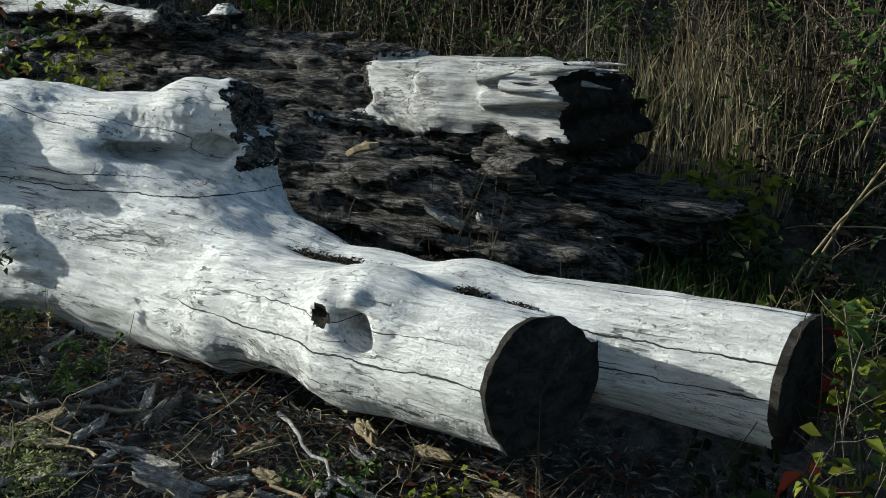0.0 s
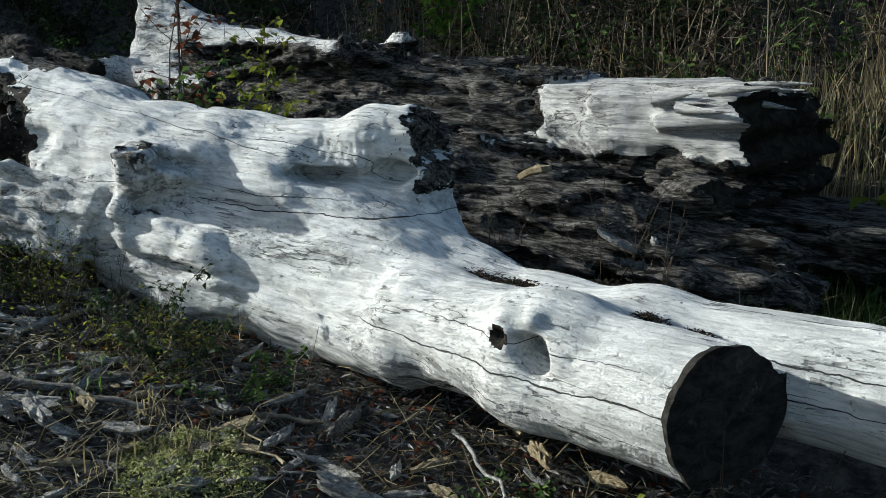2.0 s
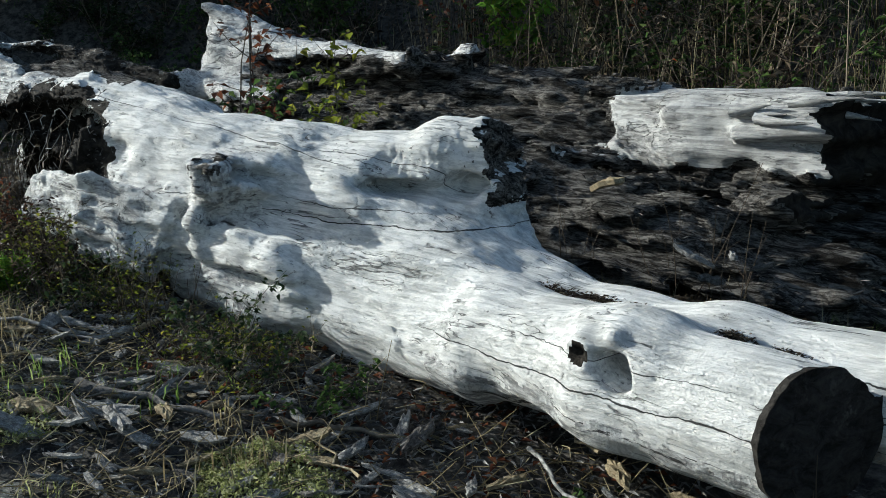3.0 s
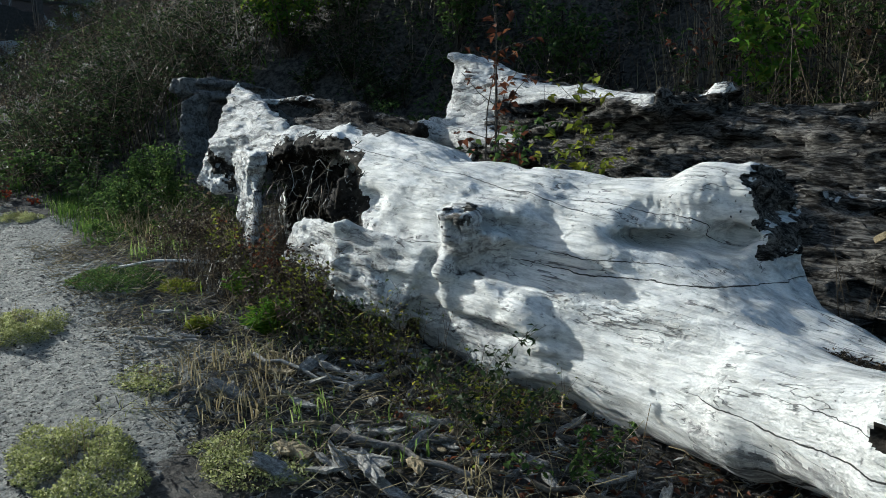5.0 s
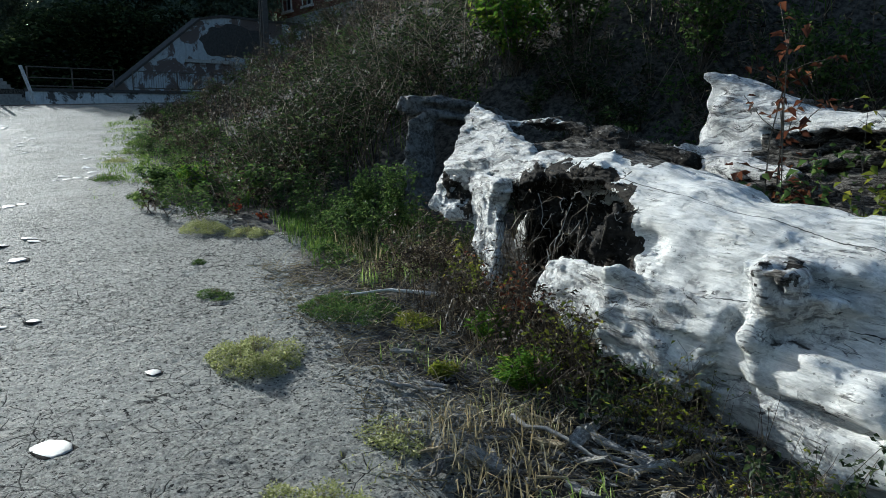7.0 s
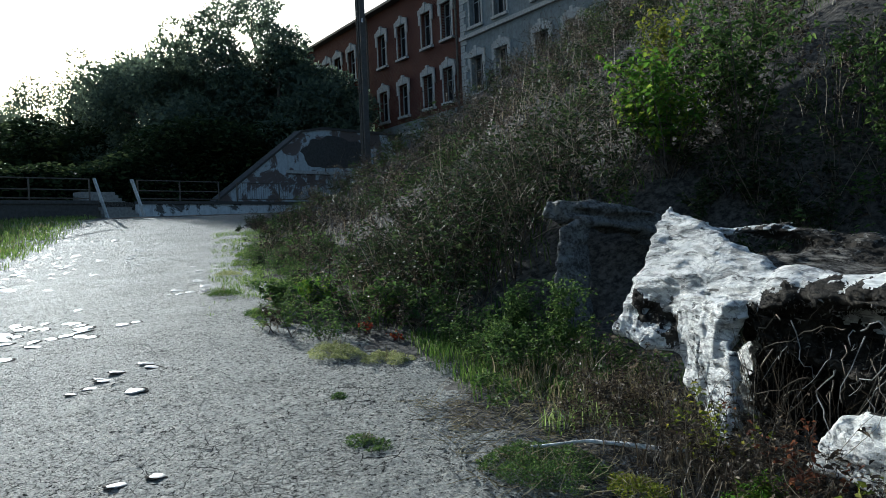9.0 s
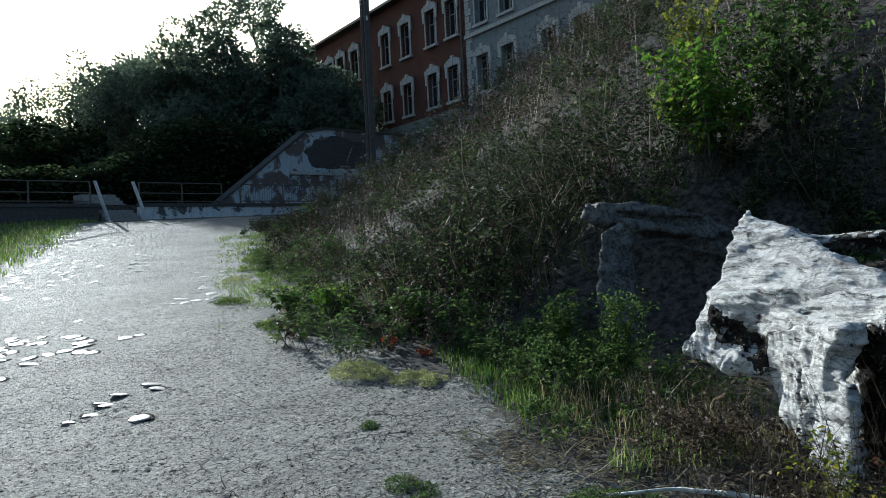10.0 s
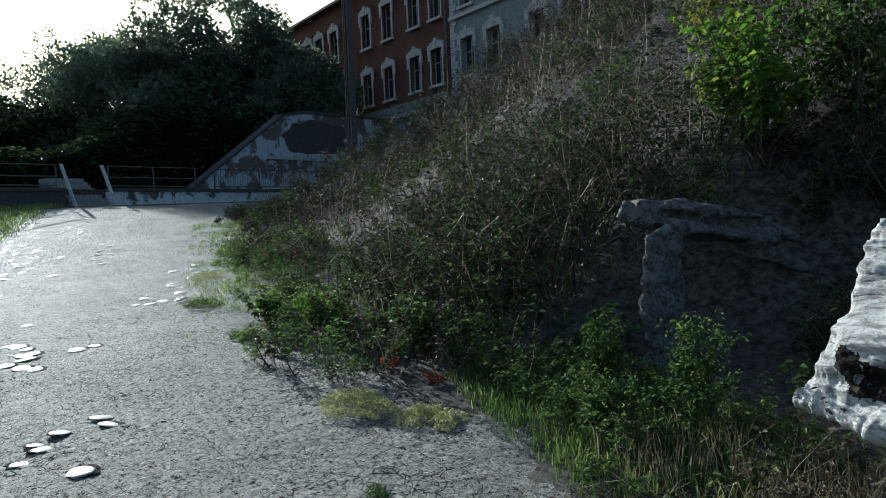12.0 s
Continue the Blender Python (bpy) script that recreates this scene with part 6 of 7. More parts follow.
def leafy_plant(name, x, y, h, stems, leaves, leaf, mat, label, spread=0.25, stem=M_TWIG, thick=0.004, low=0.2, lean=(0, 0), category="plant", group=""):
    z = float(land(x, y)) - 0.03
    p = thing(name, label, category, group=group, place=Matrix.Translation((x, y, z)))
    a = RNG.uniform(0, 6.283, stems)
    b = RNG.normal(0, 0.04, (stems, 3)) * np.array([1, 1, 0])
    o = spread * RNG.uniform(0.2, 1.1, stems)
    t = np.stack([np.cos(a) * o + lean[0], np.sin(a) * o + lean[1], h * RNG.uniform(0.6, 1.05, stems)], 1)
    q = Soup().stems(b, t, thick, thick * 0.4, RNG.uniform(0.02, 0.1, stems), 5, 4)
    tw = []
    for _ in range(4):
        u = RNG.uniform(0.35, 0.95, stems)[:, None]
        s = b + (t - b) * u
        e = s + heading(stems, 0.5) * h * 0.16
        q.stems(s, e, thick * 0.5, thick * 0.3, 0.06, 2, 3)
        tw.append((s, e))
    part("stem", q.mesh("stems", stem), p)
    q = Soup()
    for i in range(leaves):
        s, e = tw[i % 4] if i % 3 else (b + (t - b) * low, t)
        u = RNG.uniform(0.1, 1.03, stems)[:, None]
        q.leaves(s + (e - s) * u + RNG.normal(0, 0.01, (stems, 3)), heading(stems, -0.1), leaf * RNG.uniform(0.6, 1.3, stems), 0.62, 0.2, 0.35)
    part("foliage", q.mesh("foliage", mat), p)


# between the logs
leafy_plant("sapling", -4.25, 3.4, 1.25, 9, 26, 0.06, M_YELLOW, "yellow-green leafed sapling between the two logs", 0.35)
leafy_plant("sapling", -4.75, 3.5, 1.0, 8, 30, 0.055, M_GREEN, "green leafed sapling between the two logs", 0.4)
leafy_plant("sapling", -3.8, 3.25, 0.75, 7, 24, 0.05, M_YELLOW, "yellow-green leafed sapling between the two logs", 0.35)
leafy_plant("red_sapling", -5.25, 3.55, 1.75, 4, 30, 0.075, M_RUST, "young tree with rust-red withered leaves behind the log", 0.12, thick=0.008)
leafy_plant("red_sapling", -5.6, 5.9, 2.2, 6, 20, 0.06, M_RUST, "young tree with rust-red withered leaves on the bank", 0.5, thick=0.008)
leafy_plant("red_sapling", -3.9, 6.3, 2.0, 5, 16, 0.06, M_RUST, "young tree with rust-red withered leaves on the bank", 0.4, thick=0.007)
leafy_plant("red_plant", -2.75, 5.1, 0.8, 5, 8, 0.06, M_RED, "small plant with bright red leaves behind the trunk", 0.2)
# on the bank
leafy_plant("shrub", -10.9, 4.35, 1.5, 34, 70, 0.075, M_BRIGHT, "bright yellow-green leafy shrub on the dry bank", 0.75, thick=0.008, low=0.15, category="shrub")
leafy_plant("shrub", -10.4, 5.0, 1.7, 26, 60, 0.08, M_GREEN, "mid-green leafy shrub on the dry bank", 0.7, thick=0.008, low=0.15, category="shrub")
leafy_plant("shrub", -9.3, 5.9, 1.5, 22, 60, 0.07, M_GREEN, "mid-green leafy shrub on the dry bank", 0.65, thick=0.007, low=0.1, category="shrub")
leafy_plant("shrub", -7.9, 6.4, 1.3, 18, 60, 0.07, M_GREEN, "mid-green leafy shrub on the dry bank", 0.6, thick=0.007, low=0.1, category="shrub")
leafy_plant("shrub", -8.7, 4.7, 0.8, 14, 50, 0.06, M_GREEN, "low green shrub behind the root end", 0.5, category="shrub")
leafy_plant("shrub", -15.2, 6.8, 1.4, 16, 40, 0.08, M_YELLOW, "small yellow-green shrub high on the bank", 0.5, category="shrub")
leafy_plant("shrub", -0.3, 5.6, 1.6, 7, 16, 0.09, M_GREEN, "leafy green shrub on the bank behind the logs", 0.3, category="shrub")
leafy_plant("shrub", -0.75, 4.35, 0.8, 8, 24, 0.085, M_YELLOW, "green leafy bush beside the broken trunk", 0.3, category="shrub")
leafy_plant("shrub", -5.0, 6.2, 1.5, 16, 50, 0.08, M_BRIGHT, "bright green leafy shrub on the bank behind the trunk", 0.6, category="shrub")
leafy_plant("shrub", -3.2, 6.6, 1.3, 14, 44, 0.08, M_GREEN, "mid-green leafy shrub on the bank behind the trunk", 0.6, category="shrub")
leafy_plant("shrub", -0.1, 3.1, 0.5, 9, 24, 0.075, M_YELLOW, "yellow-green weeds behind the forked log", 0.35, category="shrub")
leafy_plant("shrub", 0.25, 3.7, 0.7, 14, 40, 0.07, M_YELLOW, "yellow-green weeds behind the forked log", 0.4, category="shrub")
# low leafy weeds before the root end and along the bank's foot
x, y = scatter(60, -10.4, -7.5, 1.35, 2.5, lambda x, y: y > 1.2 + 0.2 * np.sin(x * 3))
shrubs(x, y, RNG.uniform(0.12, 0.38, len(x)), 5, 4, 6, 0.035, M_TWIG, M_GREEN, ("weed_stems", "green_weed_leaves"), ("thin stems of low weeds", "low green leafy weeds before the root end"), 0.0025, 0.6)
x, y = scatter(200, -24, -10.5, 0.1, 2.0, lambda x, y: y > toe(x) - 1.5 + 0.4 * rough2(x, y, 2, 61))
shrubs(x, y, RNG.uniform(0.15, 0.45, len(x)), 5, 4, 6, 0.035, M_TWIG, M_GREEN, ("weed_stems", "green_weed_leaves"), ("thin stems of roadside weeds", "green leafy weeds along the road's edge"), 0.003, 0.6)
x, y = scatter(90, -24, -11.6, -0.1, 1.2, lambda x, y: np.abs(y - toe(x) + 1.45 - 0.4 * rough2(x, y, 2, 61)) < 0.35)
shrubs(x, y, RNG.uniform(0.1, 0.27, len(x)), 5, 4, 5, 0.035, M_GREEN, M_SUNLITGREEN, ("weed_stems", "green_weed_leaves"), ("thin green stems of sunlit roadside weeds", "yellow-green sunlit weeds at the edge of the road"), 0.003, 0.5)
x, y = scatter(70, -7.3, -4.2, 1.62, 2.1, lambda x, y: x < 0)
shrubs(x, y, RNG.uniform(0.15, 0.5, len(x)), 4, 4, 4, 0.03, M_STALK, M_DRYLEAF, ("dead_brush", "withered_leaves"), ("dead weeds before the root hollow", "withered leaves before the root hollow"), 0.003, 0.6)
x, y = scatter(80, -10.4, -7.6, 3.4, 7.0, lambda x, y: (y > 4.6) | (x > -9.3))
shrubs(x, y, RNG.uniform(0.3, 0.9, len(x)), 5, 4, 5, 0.05, M_STALK, M_DARKGREEN, ("dead_brush", "bramble_leaves"), ("dead brush behind the stump", "dark leaves behind the stump"), 0.006, 0.6)
x, y = scatter(70, -10.9, -8.3, 3.3, 5.2, lambda x, y: (x > -9.6) | (y > 4.3))
shrubs(x, y, RNG.uniform(0.25, 0.6, len(x)), 5, 4, 7, 0.05, M_STALK, M_DARKGREEN, ("dead_brush", "bramble_leaves"), ("low dead brush beside the stump", "low dark leaves beside the stump"), 0.004, 0.7)
x, y = scatter(46, -5.4, -2.7, 1.62, 2.0, lambda x, y: y < 2.0 + 0.06 * (x + 2.7))
shrubs(x, y, RNG.uniform(0.15, 0.42, len(x)), 5, 4, 2, 0.022, M_STALK, M_YELLOW, ("dead_brush", "green_weed_leaves"), ("dark bent weed stems against the log", "small yellowing weed leaves against the log"), 0.0025, 0.6)
# roadside
leafy_plant("nettle", -8.25, 2.05, 0.7, 14, 110, 0.03, M_GREEN, "tall green nettle before the root end", 0.18, stem=M_GREEN)
leafy_plant("nettle", -8.7, 1.75, 0.4, 14, 90, 0.028, M_GREEN, "short green nettle at the road's edge", 0.2, stem=M_GREEN)
leafy_plant("nettle", -9.4, 2.05, 0.5, 14, 90, 0.03, M_GREEN, "green nettle at the road's edge", 0.25, stem=M_GREEN)
leafy_plant("roadside_weed", -12.6, 0.75, 0.45, 14, 90, 0.04, M_BRIGHT, "bright green leafy weed at the road's edge", 0.25, stem=M_GREEN)
leafy_plant("roadside_weed", -13.3, 0.3, 0.35, 14, 40, 0.06, M_GREEN, "green leafy weed at the road's edge", 0.25, stem=M_GREEN)
leafy_plant("roadside_weed", -11.2, 1.35, 0.5, 12, 30, 0.07, M_GREEN, "broad-leaved green weed at the road's edge", 0.25, stem=M_GREEN)
leafy_plant("red_plant", -10.75, 1.0, 0.18, 4, 6, 0.06, M_RED, "tiny plant with bright red leaves at the road's edge", 0.08)
leafy_plant("red_plant", -10.3, 1.2, 0.12, 4, 5, 0.05, M_RED, "tiny plant with bright red leaves at the road's edge", 0.08)
# against the log
for x, y, h, m in ((-3.05, 1.78, 0.4, M_DARKGREEN), (-2.75, 1.75, 0.3, M_DARKGREEN), (-2.5, 1.82, 0.2, M_GREEN), (-4.0, 1.72, 0.35, M_DARKGREEN), (-4.55, 1.75, 0.38, M_YELLOW), (-5.2, 1.85, 0.5, M_RUST), (-5.9, 1.8, 0.45, M_YELLOW)):
    leafy_plant("climbing_weed", x, y, h, 8, 26, 0.03, m, "straggling small-leaved weed against the log", 0.28, thick=0.0025, group="weeds against the log")
# before the forked end
leafy_plant("creeper", -0.06, 2.12, 0.6, 6, 9, 0.052, M_YELLOW, "yellowing creeper with large leaves before the sawn end", 0.13, thick=0.003)
leafy_plant("creeper", 0.03, 2.32, 0.8, 6, 10, 0.055, M_GREEN, "tall green creeper beside the sawn end", 0.16, thick=0.004)
leafy_plant("creeper", -0.28, 2.08, 0.3, 6, 10, 0.065, M_GREEN, "low green creeper in the log's shade", 0.16, thick=0.003)
leafy_plant("red_plant", -0.15, 2.16, 0.5, 2, 3, 0.08, M_RED, "thin stem with a few red leaves before the sawn end", 0.03, thick=0.003)
leafy_plant("creeper", 0.18, 2.5, 0.75, 6, 16, 0.075, M_YELLOW, "yellowing creeper with large leaves at the log's end", 0.22, thick=0.003)
leafy_plant("creeper", 0.05, 2.2, 0.45, 6, 14, 0.07, M_YELLOW, "yellowing creeper with large leaves at the log's end", 0.25, thick=0.003)
leafy_plant("creeper", -0.3, 2.3, 0.28, 6, 12, 0.06, M_DARKGREEN, "dark leafed creeper in the log's shade", 0.25, thick=0.003)
leafy_plant("red_plant", -0.13, 2.45, 0.62, 2, 3, 0.075, M_RED, "thin stem with a few red leaves at the log's end", 0.05, thick=0.003)
leafy_plant("ground_weed", -1.05, 1.9, 0.09, 12, 18, 0.035, M_YELLOW, "low yellow-green weed under the log", 0.2, thick=0.002)
leafy_plant("ground_weed", -1.35, 1.85, 0.08, 10, 16, 0.03, M_GREEN, "low green weed under the log", 0.18, thick=0.002)


def dead_stems(x, y, h, count, spread, label):
    z = float(land(x, y)) - 0.03
    p = thing("dead_stalks", label, "plant", group="dead stalks beside the log", place=Matrix.Translation((x, y, z)))
    for _ in range(count):
        b = RNG.normal(0, spread * 0.35, (1, 3)) * np.array([1, 1, 0])
        t = b + np.array([[RNG.normal(0, spread), RNG.normal(0, spread * 0.6), h * RNG.uniform(0.6, 1.1)]])
        q = Soup().stems(b, t, 0.0028, 0.001, RNG.uniform(0.02, 0.12), 6, 4)
        s = b + (t - b) * 0.55
        q.stems(s, s + heading(1, 1.2) * h * 0.18, 0.0016, 0.0008, 0.05, 3, 3)
        part("stalk", q.mesh("stalk", M_STALK), p)


for x, y, h, n, s in ((-0.75, 1.95, 0.4, 5, 0.16), (-0.5, 2.2, 0.6, 4, 0.15), (-0.25, 2.35, 0.75, 4, 0.12), (0.15, 2.5, 1.05, 7, 0.2), (-1.9, 3.4, 0.8, 6, 0.14), (-2.4, 3.3, 0.6, 6, 0.12),
                      (-4.6, 1.7, 0.45, 9, 0.2), (-5.4, 1.75, 0.6, 9, 0.22), (-6.3, 1.9, 0.35, 8, 0.22), (-3.3, 1.75, 0.4, 8, 0.2), (-5.9, 2.05, 0.75, 14, 0.22), (-5.5, 2.05, 0.7, 12, 0.2), (-6.2, 2.3, 0.5, 8, 0.15), (-6.9, 1.85, 0.3, 10, 0.25), (-1.6, 3.3, 0.7, 6, 0.15)):
    dead_stems(x, y, h, n, s, "thin dry bent weed stalks beside the log")


def bramble_arc(x0, y0, x1, y1, rise):
    """One long bare cane that arches over and hangs down again."""
    u = np.linspace(0, 1, 14)
    x, y = x0 + (x1 - x0) * u, y0 + (y1 - y0) * u
    z = land(x, y) + 4 * rise * u * (1 - u) * (1 + 0.35 * (0.5 - u)) + 0.02 * np.sin(u * 9)
    way = np.stack([x, y, z], 1) + np.cumsum(RNG.normal(0, 0.006, (14, 3)), 0)
    cane = thing("dry_cane", "long pale bare arching cane on the shaded bank", "cane", group="arching canes on the bank")
    part("stem", Soup().path(way, 0.006 * (1.15 - 0.75 * u), 5).mesh("stem", M_STRAW), cane)
    k = 9
    i = RNG.integers(4, 13, k)
    q = Soup().stems(way[i], way[i] + heading(k, 0.1) * RNG.uniform(0.08, 0.25, k)[:, None], 0.0025, 0.0012, 0.08, 2, 3)
    part("twig", q.mesh("twig", M_STALK), cane)["kind"] = "stuff"


for x0, y0, x1, y1, rise in ((-0.5, 3.9, 1.0, 5.4, 0.75), (-0.45, 4.0, 0.9, 5.0, 0.9), (0.6, 4.4, -0.8, 4.7, 0.35), (1.0, 4.3, -0.5, 4.5, 0.42), (0.2, 5.4, 1.4, 4.6, 0.9), (-0.4, 5.6, 1.0, 4.8, 1.2),
                            (-0.6, 5.8, 0.9, 5.2, 1.3), (0.1, 3.4, 0.9, 4.4, 0.7), (0.3, 3.2, 1.2, 3.9, 0.9)):
    bramble_arc(x0, y0, x1, y1, rise)


# ---- loose wood on the ground ----
def chip_mesh(name, seed, mat, long=1.0):
    """A torn plate of bark or wood, a unit long, bent, split and uneven."""
    r = np.random.default_rng(seed)
    n = 16
    a = np.arange(n) * 6.283 / n
    rad = 0.42 * (1 + r.uniform(-0.28, 0.2, n))
    x, y = np.cos(a) * rad * long, np.sin(a) * rad * r.uniform(0.2, 0.42)
    bend = r.uniform(0.05, 0.2)

    def rise(x, y):
        return bend * x * x + 0.25 * y * y

    ring = np.stack([x, y, rise(x, y) + r.normal(0, 0.01, n)], 1)
    mid = np.stack([x * 0.55, y * 0.55, rise(x * 0.55, y * 0.55) + 0.03 + r.normal(0, 0.018, n)], 1)
    low = ring * np.array([0.95, 0.92, 1]) - np.array([0, 0, 0.06])
    v = np.concatenate([ring, low, mid, [[0, 0, 0.03]], [[0, 0, -0.05]]])
    i = np.arange(n)
    j = (i + 1) % n
    q = Soup().add(v, np.concatenate([np.stack([i, i + n, j + n, j], 1), np.stack([i, j, j + 2 * n, i + 2 * n], 1)]))
    q.f3.append(np.concatenate([np.stack([2 * n + i, 2 * n + j, np.full(n, 3 * n)], 1), np.stack([n + j, n + i, np.full(n, 3 * n + 1)], 1)]))
    return q.mesh(name, mat, False)


CHIPS = [chip_mesh("wood_chip", 100 + i, (M_CHIP, M_CHIP_DARK, M_CHIP, M_CHIP_TAN, M_CHIP, M_CHIP)[i % 6], 1.0 if i % 2 else 1.25) for i in range(12)]


def chip(x, y, size, turn, tilt=8, which=None, flat=1.0):
    me = CHIPS[RNG.integers(0, 12) if which is None else which]
    label = {"wood_chip": "pale weathered wood chip on dark soil", "dark_bark_chip": "dark curled bark chip on soil", "tan_wood": "tan torn piece of wood on soil"}[me.materials[0].name]
    ob = thing("wood_chip", label, "wood chip", group="bark and wood chips before the log", me=me)
    ob.matrix_world = pose(x, y, float(land(x, y)) + 0.012 * size / 0.1, RNG.normal(0, tilt), RNG.normal(0, tilt), turn) @ Matrix.Diagonal((size, size, size * flat, 1))
    return ob


# the large pieces
for x, y, s, turn, w in ((-2.03, 1.86, 0.26, 110, 1), (-1.75, 1.62, 0.22, 30, 0), (-1.66, 1.88, 0.2, 80, 3), (-1.62, 1.72, 0.13, 60, 2), (-2.3, 1.72, 0.16, 95, 4), (-2.15, 1.7, 0.12, 70, 1),
                         (-2.62, 1.75, 0.14, 10, 2), (-3.2, 1.34, 0.22, 100, 1), (-2.85, 1.4, 0.24, 160, 3), (-3.05, 1.2, 0.2, 175, 4), (-2.9, 1.25, 0.3, 165, 10), (-2.6, 1.4, 0.18, 20, 0),
                         (-4.45, 1.14, 0.13, 70, 2), (-4.85, 1.2, 0.12, 40, 0), (-3.9, 1.57, 0.2, 20, 5), (-3.8, 1.45, 0.18, 10, 2), (-3.6, 1.3, 0.16, 15, 0), (-5.4, 1.2, 0.2, 35, 5),
                         (-1.2, 2.14, 0.2, 172, 3), (-0.9, 2.05, 0.16, 160, 9), (-1.42, 2.12, 0.25, 140, 3), (-2.7, 1.1, 0.12, 0, 2), (-3.3, 1.05, 0.14, 170, 5), (-2.95, 1.6, 0.16, 40, 4),
                         (-2.45, 1.25, 0.13, 15, 1), (-2.2, 1.15, 0.1, 100, 2), (-3.45, 1.55, 0.15, 150, 2), (-4.1, 1.7, 0.14, 60, 4), (-1.4, 1.6, 0.12, 30, 5), (-1.15, 1.7, 0.1, 120, 0)):
    chip(x, y, s, turn, 10, w)
for _ in range(300):
    x, y = RNG.uniform(-4.2, -1.2), RNG.uniform(0.9, 2.05)
    chip(x, y, 0.05 + 0.17 * RNG.uniform(0, 1) ** 2, RNG.normal(40, 40), 12)
for _ in range(50):
    x, y = RNG.uniform(-7.2, -4.0), RNG.uniform(1.0, 2.0)
    chip(x, y, RNG.uniform(0.03, 0.09), RNG.normal(10, 45), 12)


for x, y, z, size, turn, which in ((-2.33, 3.47, 0.93, 0.24, 5, 3), (-1.66, 3.2, 0.62, 0.2, 80, 1), (-1.6, 3.25, 0.72, 0.14, 120, 5), (-1.75, 3.22, 0.7, 0.16, 20, 2), (-1.5, 3.3, 0.68, 0.12, 60, 1)):
    chip(x, y, size, turn, 10, which, 1.6).location.z = z


def litter():
    """Fine torn bark, crumbs and needles over the soil."""
    for mat, name, count, lo, hi, label in ((M_CHIP_DARK, "bark_litter", 9000, 0.012, 0.06, "fine dark bark litter on the soil"), (M_CHIP, "wood_litter", 5200, 0.015, 0.06, "fine pale wood crumbs on the soil")):
        x, y = scatter(count * 2, -8.2, 0.4, 0.55, 2.6, lambda x, y: RNG.uniform(0, 1, len(x)) < smooth(0.5, 1.3, y + 0.3 * rough2(x * 2, y * 2, 2, 93)) * smooth(-8.5, -5.5, x - 1.2 * RNG.uniform(0, 1, len(x))))
        k = len(x)
        at = ground_at(x, y) + np.array([0, 0, 0.035])
        q = Soup().leaves(at, heading(k, 0.0), RNG.uniform(lo, hi, k), 0.2, 0.25, 0.1)
        tagged(new(name, q.mesh(name, mat, False)), label, "litter", kind="stuff")
    x, y = scatter(9000, -8.0, 0.4, 0.8, 4.0, lambda x, y: off_logs(x, y) | (y < 2.2))
    k = len(x)
    b = ground_at(x, y) + np.array([0, 0, 0.03])
    t = b + heading(k, 0.08) * RNG.uniform(0.05, 0.22, k)[:, None]
    q = Soup().stems(b, t, 0.0025, 0.0012, RNG.uniform(0, 0.2, k), 2, 3)
    tagged(new("twig_litter", q.mesh("twig_litter", M_STRAW)), "scattered dry twigs and stems on the soil", "twigs", kind="stuff")
    x, y = scatter(700, -3.4, -0.2, 1.5, 2.5, lambda x, y: x > -9)
    k = len(x)
    q = Soup().leaves(ground_at(x, y) + np.array([0, 0, 0.04]), heading(k, 0.1), RNG.uniform(0.02, 0.05, k), 0.5, 0.4, 0.3)
    tagged(new("fallen_leaves", q.mesh("fallen_leaves", M_RUST)), "curled brown fallen leaves under the log", "leaves", kind="stuff")
    # the strip of litter caught in the fork
    k = 5000
    at = GROOVE[RNG.integers(8, len(GROOVE), k)] + np.stack([RNG.normal(0, 0.02, k), RNG.normal(0, 0.02, k), RNG.uniform(0.0, 0.022, k)], 1)
    q = Soup().leaves(at, heading(k, 0.0), RNG.uniform(0.006, 0.026, k), 0.25, 0.3, 0.2)
    tagged(new("bark_litter", q.mesh("bark_litter", M_DRYLEAF)), "dark bark litter caught in the log's fork", "litter", kind="stuff")


litter()


def stick(x0, y0, x1, y1, r, mat, label, lift=0.02, bend=0.06):
    """A crooked stick: short straight lengths with knees between them."""
    n = 6
    u = np.linspace(0, 1, n + 1)[:, None]
    ends = np.array([[x0, y0], [x1, y1]])
    ln = float(np.linalg.norm(ends[1] - ends[0]))
    xy = ends[0] + (ends[1] - ends[0]) * u + RNG.normal(0, bend * ln * 0.45, (n + 1, 2)) * (u > 0)
    p = np.concatenate([xy, (land(xy[:, 0], xy[:, 1]) + lift + np.abs(RNG.normal(0, 0.008, n + 1)))[:, None]], 1)
    rr = r * np.linspace(1, 0.55, n + 1) * RNG.uniform(0.85, 1.15, n + 1)
    q = Soup().path(p, rr)
    thing("stick", label, "stick", group="sticks on the ground", me=q.mesh("stick", mat))


stick(-1.72, 2.06, -1.35, 1.85, 0.009, M_CHIP, "pale crooked stick lying before the log")
stick(-1.5, 1.75, -1.1, 1.72, 0.006, M_CHIP_TAN, "thin tan stick lying before the log")
stick(-2.5, 1.65, -2.1, 1.85, 0.012, M_TWIG, "dark stick lying before the log")
stick(-3.3, 1.3, -2.65, 1.5, 0.02, M_CHIP_DARK, "dark broken branch lying among chips")
stick(-4.3, 1.35, -3.6, 1.55, 0.01, M_CHIP, "grey stick lying on soil")
stick(-5.0, 0.95, -4.7, 1.2, 0.012, M_CHIP, "pale bent stick lying on soil")
stick(-11.4, 0.75, -9.9, 1.0, 0.008, M_TWIG, "thin dark twig at the road's edge")
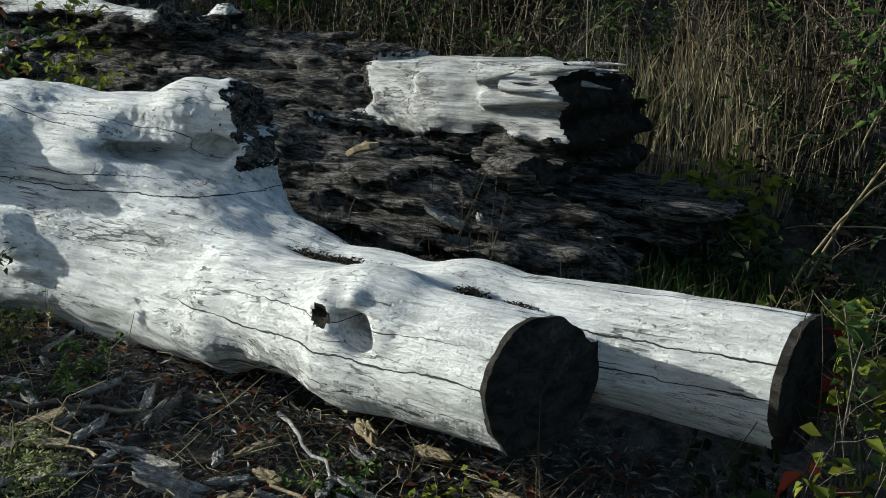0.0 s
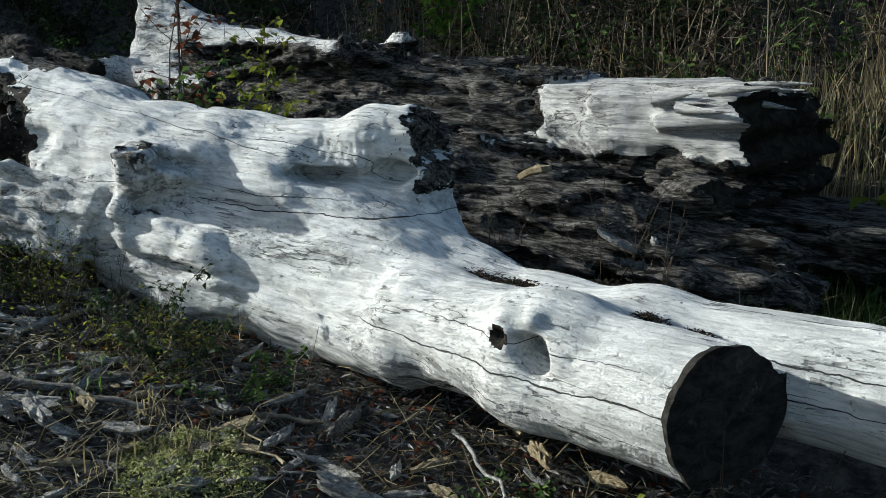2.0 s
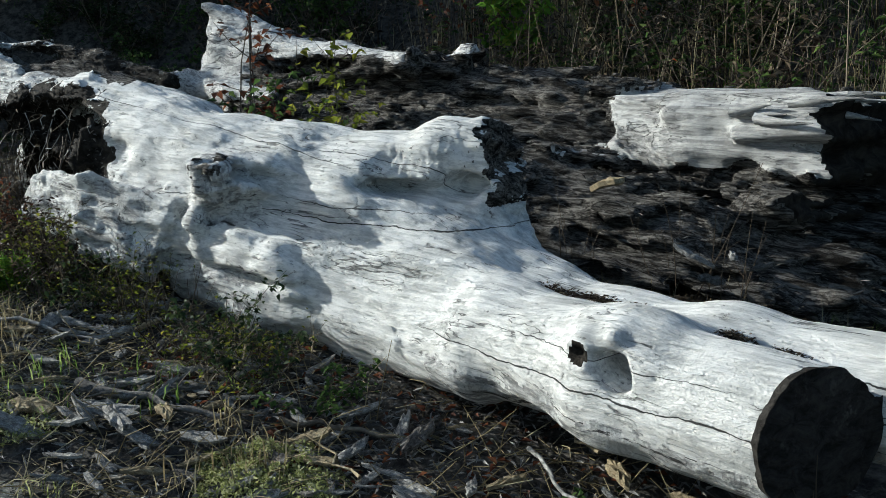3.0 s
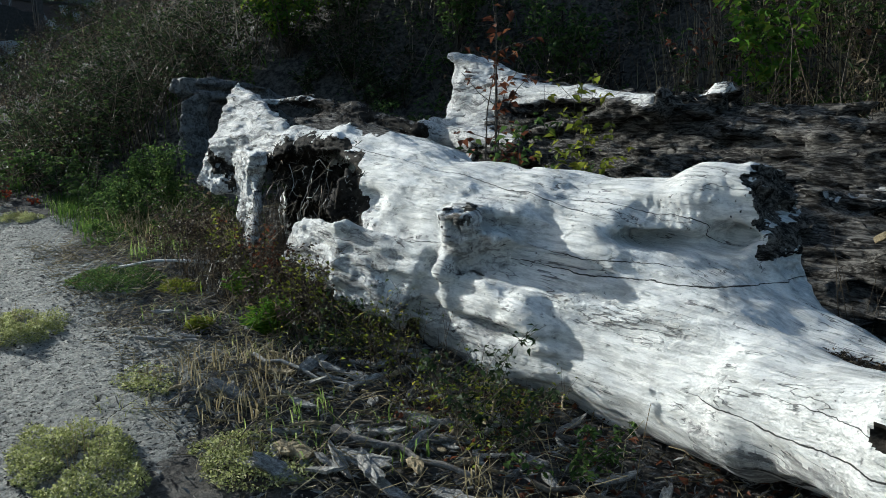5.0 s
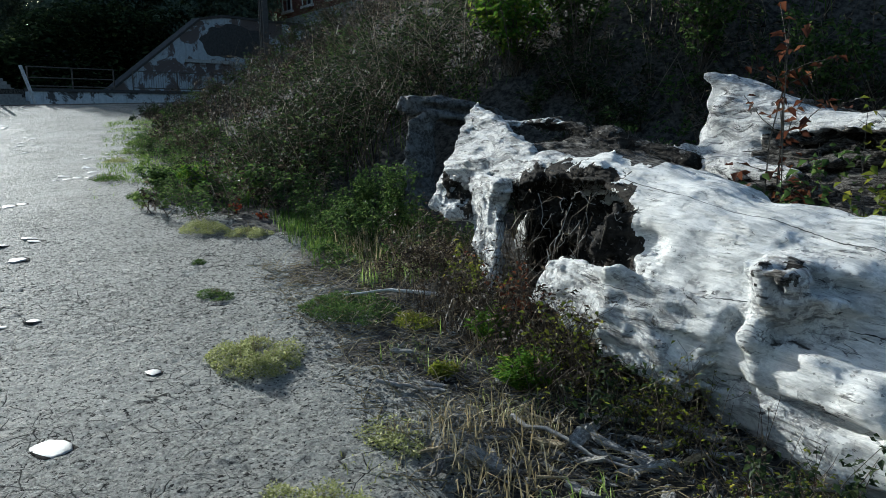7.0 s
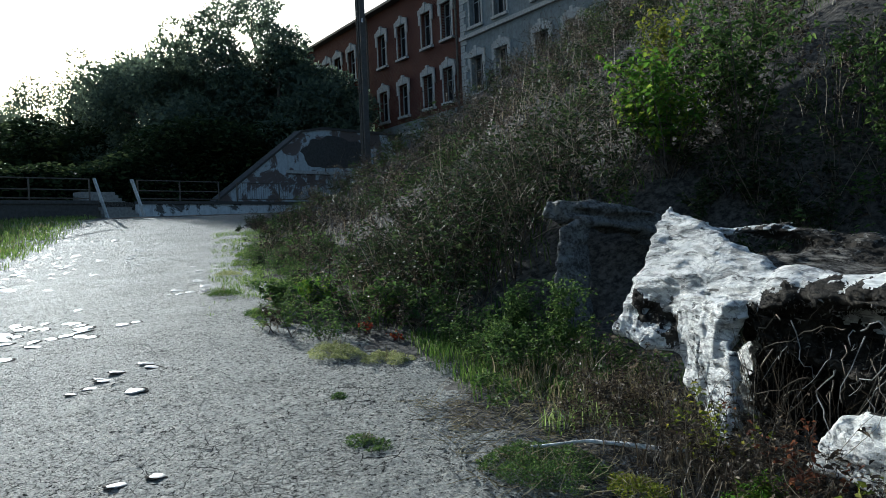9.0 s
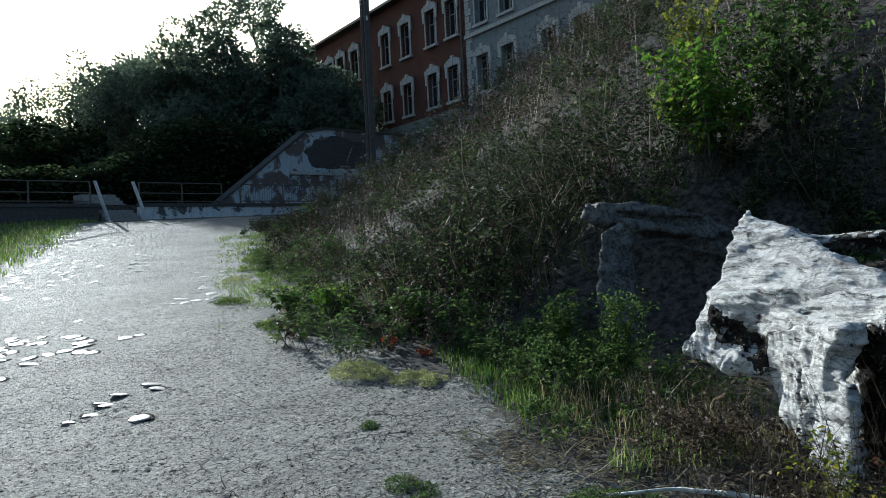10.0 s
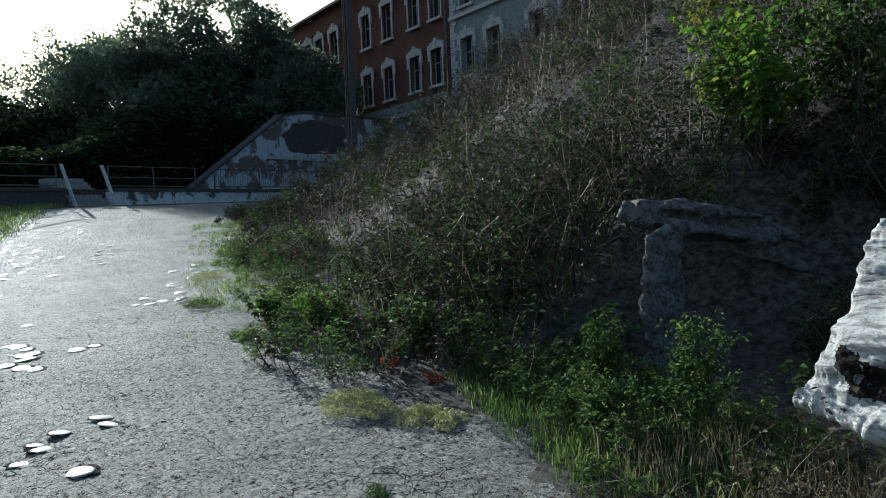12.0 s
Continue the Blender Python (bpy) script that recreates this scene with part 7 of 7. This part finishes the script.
for _ in range(22):
    x, y, a, l = RNG.uniform(-4.4, -0.8), RNG.uniform(1.1, 2.2), RNG.uniform(0, 6.28), RNG.uniform(0.12, 0.4)
    stick(x, y, x + math.cos(a) * l, y + math.sin(a) * l * 0.6, RNG.uniform(0.003, 0.008), (M_TWIG, M_CHIP_TAN, M_CHIP_DARK)[RNG.integers(0, 3)], "short dry stick among wood litter", 0.03, 0.1)


def plank():
    """The long pale strip of wood on the soil below the root end."""
    n = 14
    u = np.linspace(0, 1, n)
    x, y = -6.62 + 0.5 * u, 1.18 + 0.82 * u + 0.03 * np.sin(u * 3)
    w = 0.005 + 0.026 * np.clip(u * 1.4 - 0.2, 0, 1)
    z = land(x, y) + 0.02 + 0.02 * np.sin(u * 5)
    v = np.concatenate([np.stack([x, y - w, z + 0.008], 1), np.stack([x, y + w, z + 0.012], 1), np.stack([x, y + w, z], 1), np.stack([x, y - w, z - 0.005], 1)])
    f = [(k * n + i, k * n + i + 1, (k + 1) % 4 * n + i + 1, (k + 1) % 4 * n + i) for k in range(4) for i in range(n - 1)]
    f += [(0, n, 2 * n, 3 * n), (n - 1, 4 * n - 1, 3 * n - 1, 2 * n - 1)]
    thing("wood_strip", "long pale split strip of wood on dark soil", "wood strip", me=Soup().add(v, f).mesh("wood_strip", M_BLEACHED))


plank()


# ---- cobbles that show through the asphalt ----
def cobble_mesh(seed):
    r = np.random.default_rng(seed)
    n = 10
    a = np.arange(n) * 6.283 / n
    rad = 0.5 * (np.abs(np.cos(a)) ** 3 + np.abs(np.sin(a)) ** 3) ** (-1 / 3) * r.uniform(0.85, 1.08, n)
    v, f3, f4 = [], [], []
    for s, z in ((1.0, -0.2), (1.0, 0.1), (0.82, 0.26), (0.45, 0.34)):
        v.append(np.stack([np.cos(a) * rad * s, np.sin(a) * rad * s * 0.75, np.full(n, z) + r.normal(0, 0.015, n)], 1))
    v = np.concatenate(v + [np.array([[0, 0, 0.36]])])
    i = np.arange(n)
    j = (i + 1) % n
    q = Soup()
    q.add(v, np.concatenate([np.stack([k * n + i, k * n + j, (k + 1) * n + j, (k + 1) * n + i], 1) for k in range(3)]))
    q.f3.append(np.stack([3 * n + i, 3 * n + j, np.full(n, 4 * n)], 1))
    return q.mesh("cobble", M_STONE)


def joint_mesh():
    """A shallow, ragged dark ring round a cobble, for the shadow of the asphalt lip."""
    r = np.random.default_rng(230)
    n = 18
    a = np.arange(n) * 6.283 / n
    rad = 0.5 * r.uniform(0.75, 1.15, n)
    v = [np.stack([np.cos(a) * rad * s, np.sin(a) * rad * s * 0.75, np.full(n, z)], 1) for s, z in ((1.0, -0.1), (0.9, 0.03))]
    v = np.concatenate(v + [np.array([[0, 0, 0.03]])])
    i = np.arange(n)
    j = (i + 1) % n
    q = Soup().add(v, np.stack([i, j, j + n, i + n], 1))
    q.f3.append(np.stack([n + i, n + j, np.full(n, 2 * n)], 1))
    return q.mesh("shade_ring", M_ROT)


JOINT = joint_mesh()
COBBLES = [cobble_mesh(200 + i) for i in range(5)]


def cobble(x, y, size, turn):
    if x > -15:
        # ring shifted away from the sun, as the lip's shadow would fall
        gap = part("shade_ring", JOINT, ROAD)
        gap.matrix_basis = pose(x + 0.03 * size, y + 0.05 * size, float(road_height(x, y)) + 0.003, 3.5, 4, turn) @ Matrix.Diagonal((size * 1.2, size * 1.2, size * 0.26, 1))
    ob = part("cobble", COBBLES[RNG.integers(0, 5)], ROAD)
    ob.matrix_basis = pose(x, y, float(road_height(x, y)) + 0.001, RNG.normal(0, 2) + 3, RNG.normal(0, 2) + 4, turn) @ Matrix.Diagonal((size, size, size * 0.17, 1))


for x, y, s in ((-9.42, -1.06, 0.2), (-9.75, -1.42, 0.15), (-9.98, -1.35, 0.16), (-10.12, -1.4, 0.14), (-10.3, -1.28, 0.17), (-10.34, -0.98, 0.16), (-10.55, -1.05, 0.17), (-9.62, -1.55, 0.12),
                (-5.75, -0.06, 0.1), (-4.95, -0.5, 0.2), (-4.15, -0.03, 0.15), (-3.98, -0.3, 0.18), (-6.9, -1.0, 0.18), (-7.2, -0.75, 0.14), (-7.15, -0.95, 0.15), (-4.05, -0.12, 0.12)):
    cobble(x, y, s, RNG.uniform(0, 180))
for cx, cy, n, sx, sy in ((-13.2, -2.7, 50, 0.9, 0.5), (-21.5, -4.9, 80, 2.2, 0.7), (-32, -5.0, 40, 3.0, 0.5), (-16.5, -0.9, 10, 0.7, 0.3), (-18.6, -0.55, 8, 0.8, 0.25), (-24, -2.8, 12, 1.5, 0.6), (-29, -3.2, 16, 2.0, 0.7)):
    for _ in range(n):
        cobble(cx + RNG.normal(0, sx), cy + RNG.normal(0, sy), RNG.uniform(0.14, 0.24), RNG.normal(0, 30))
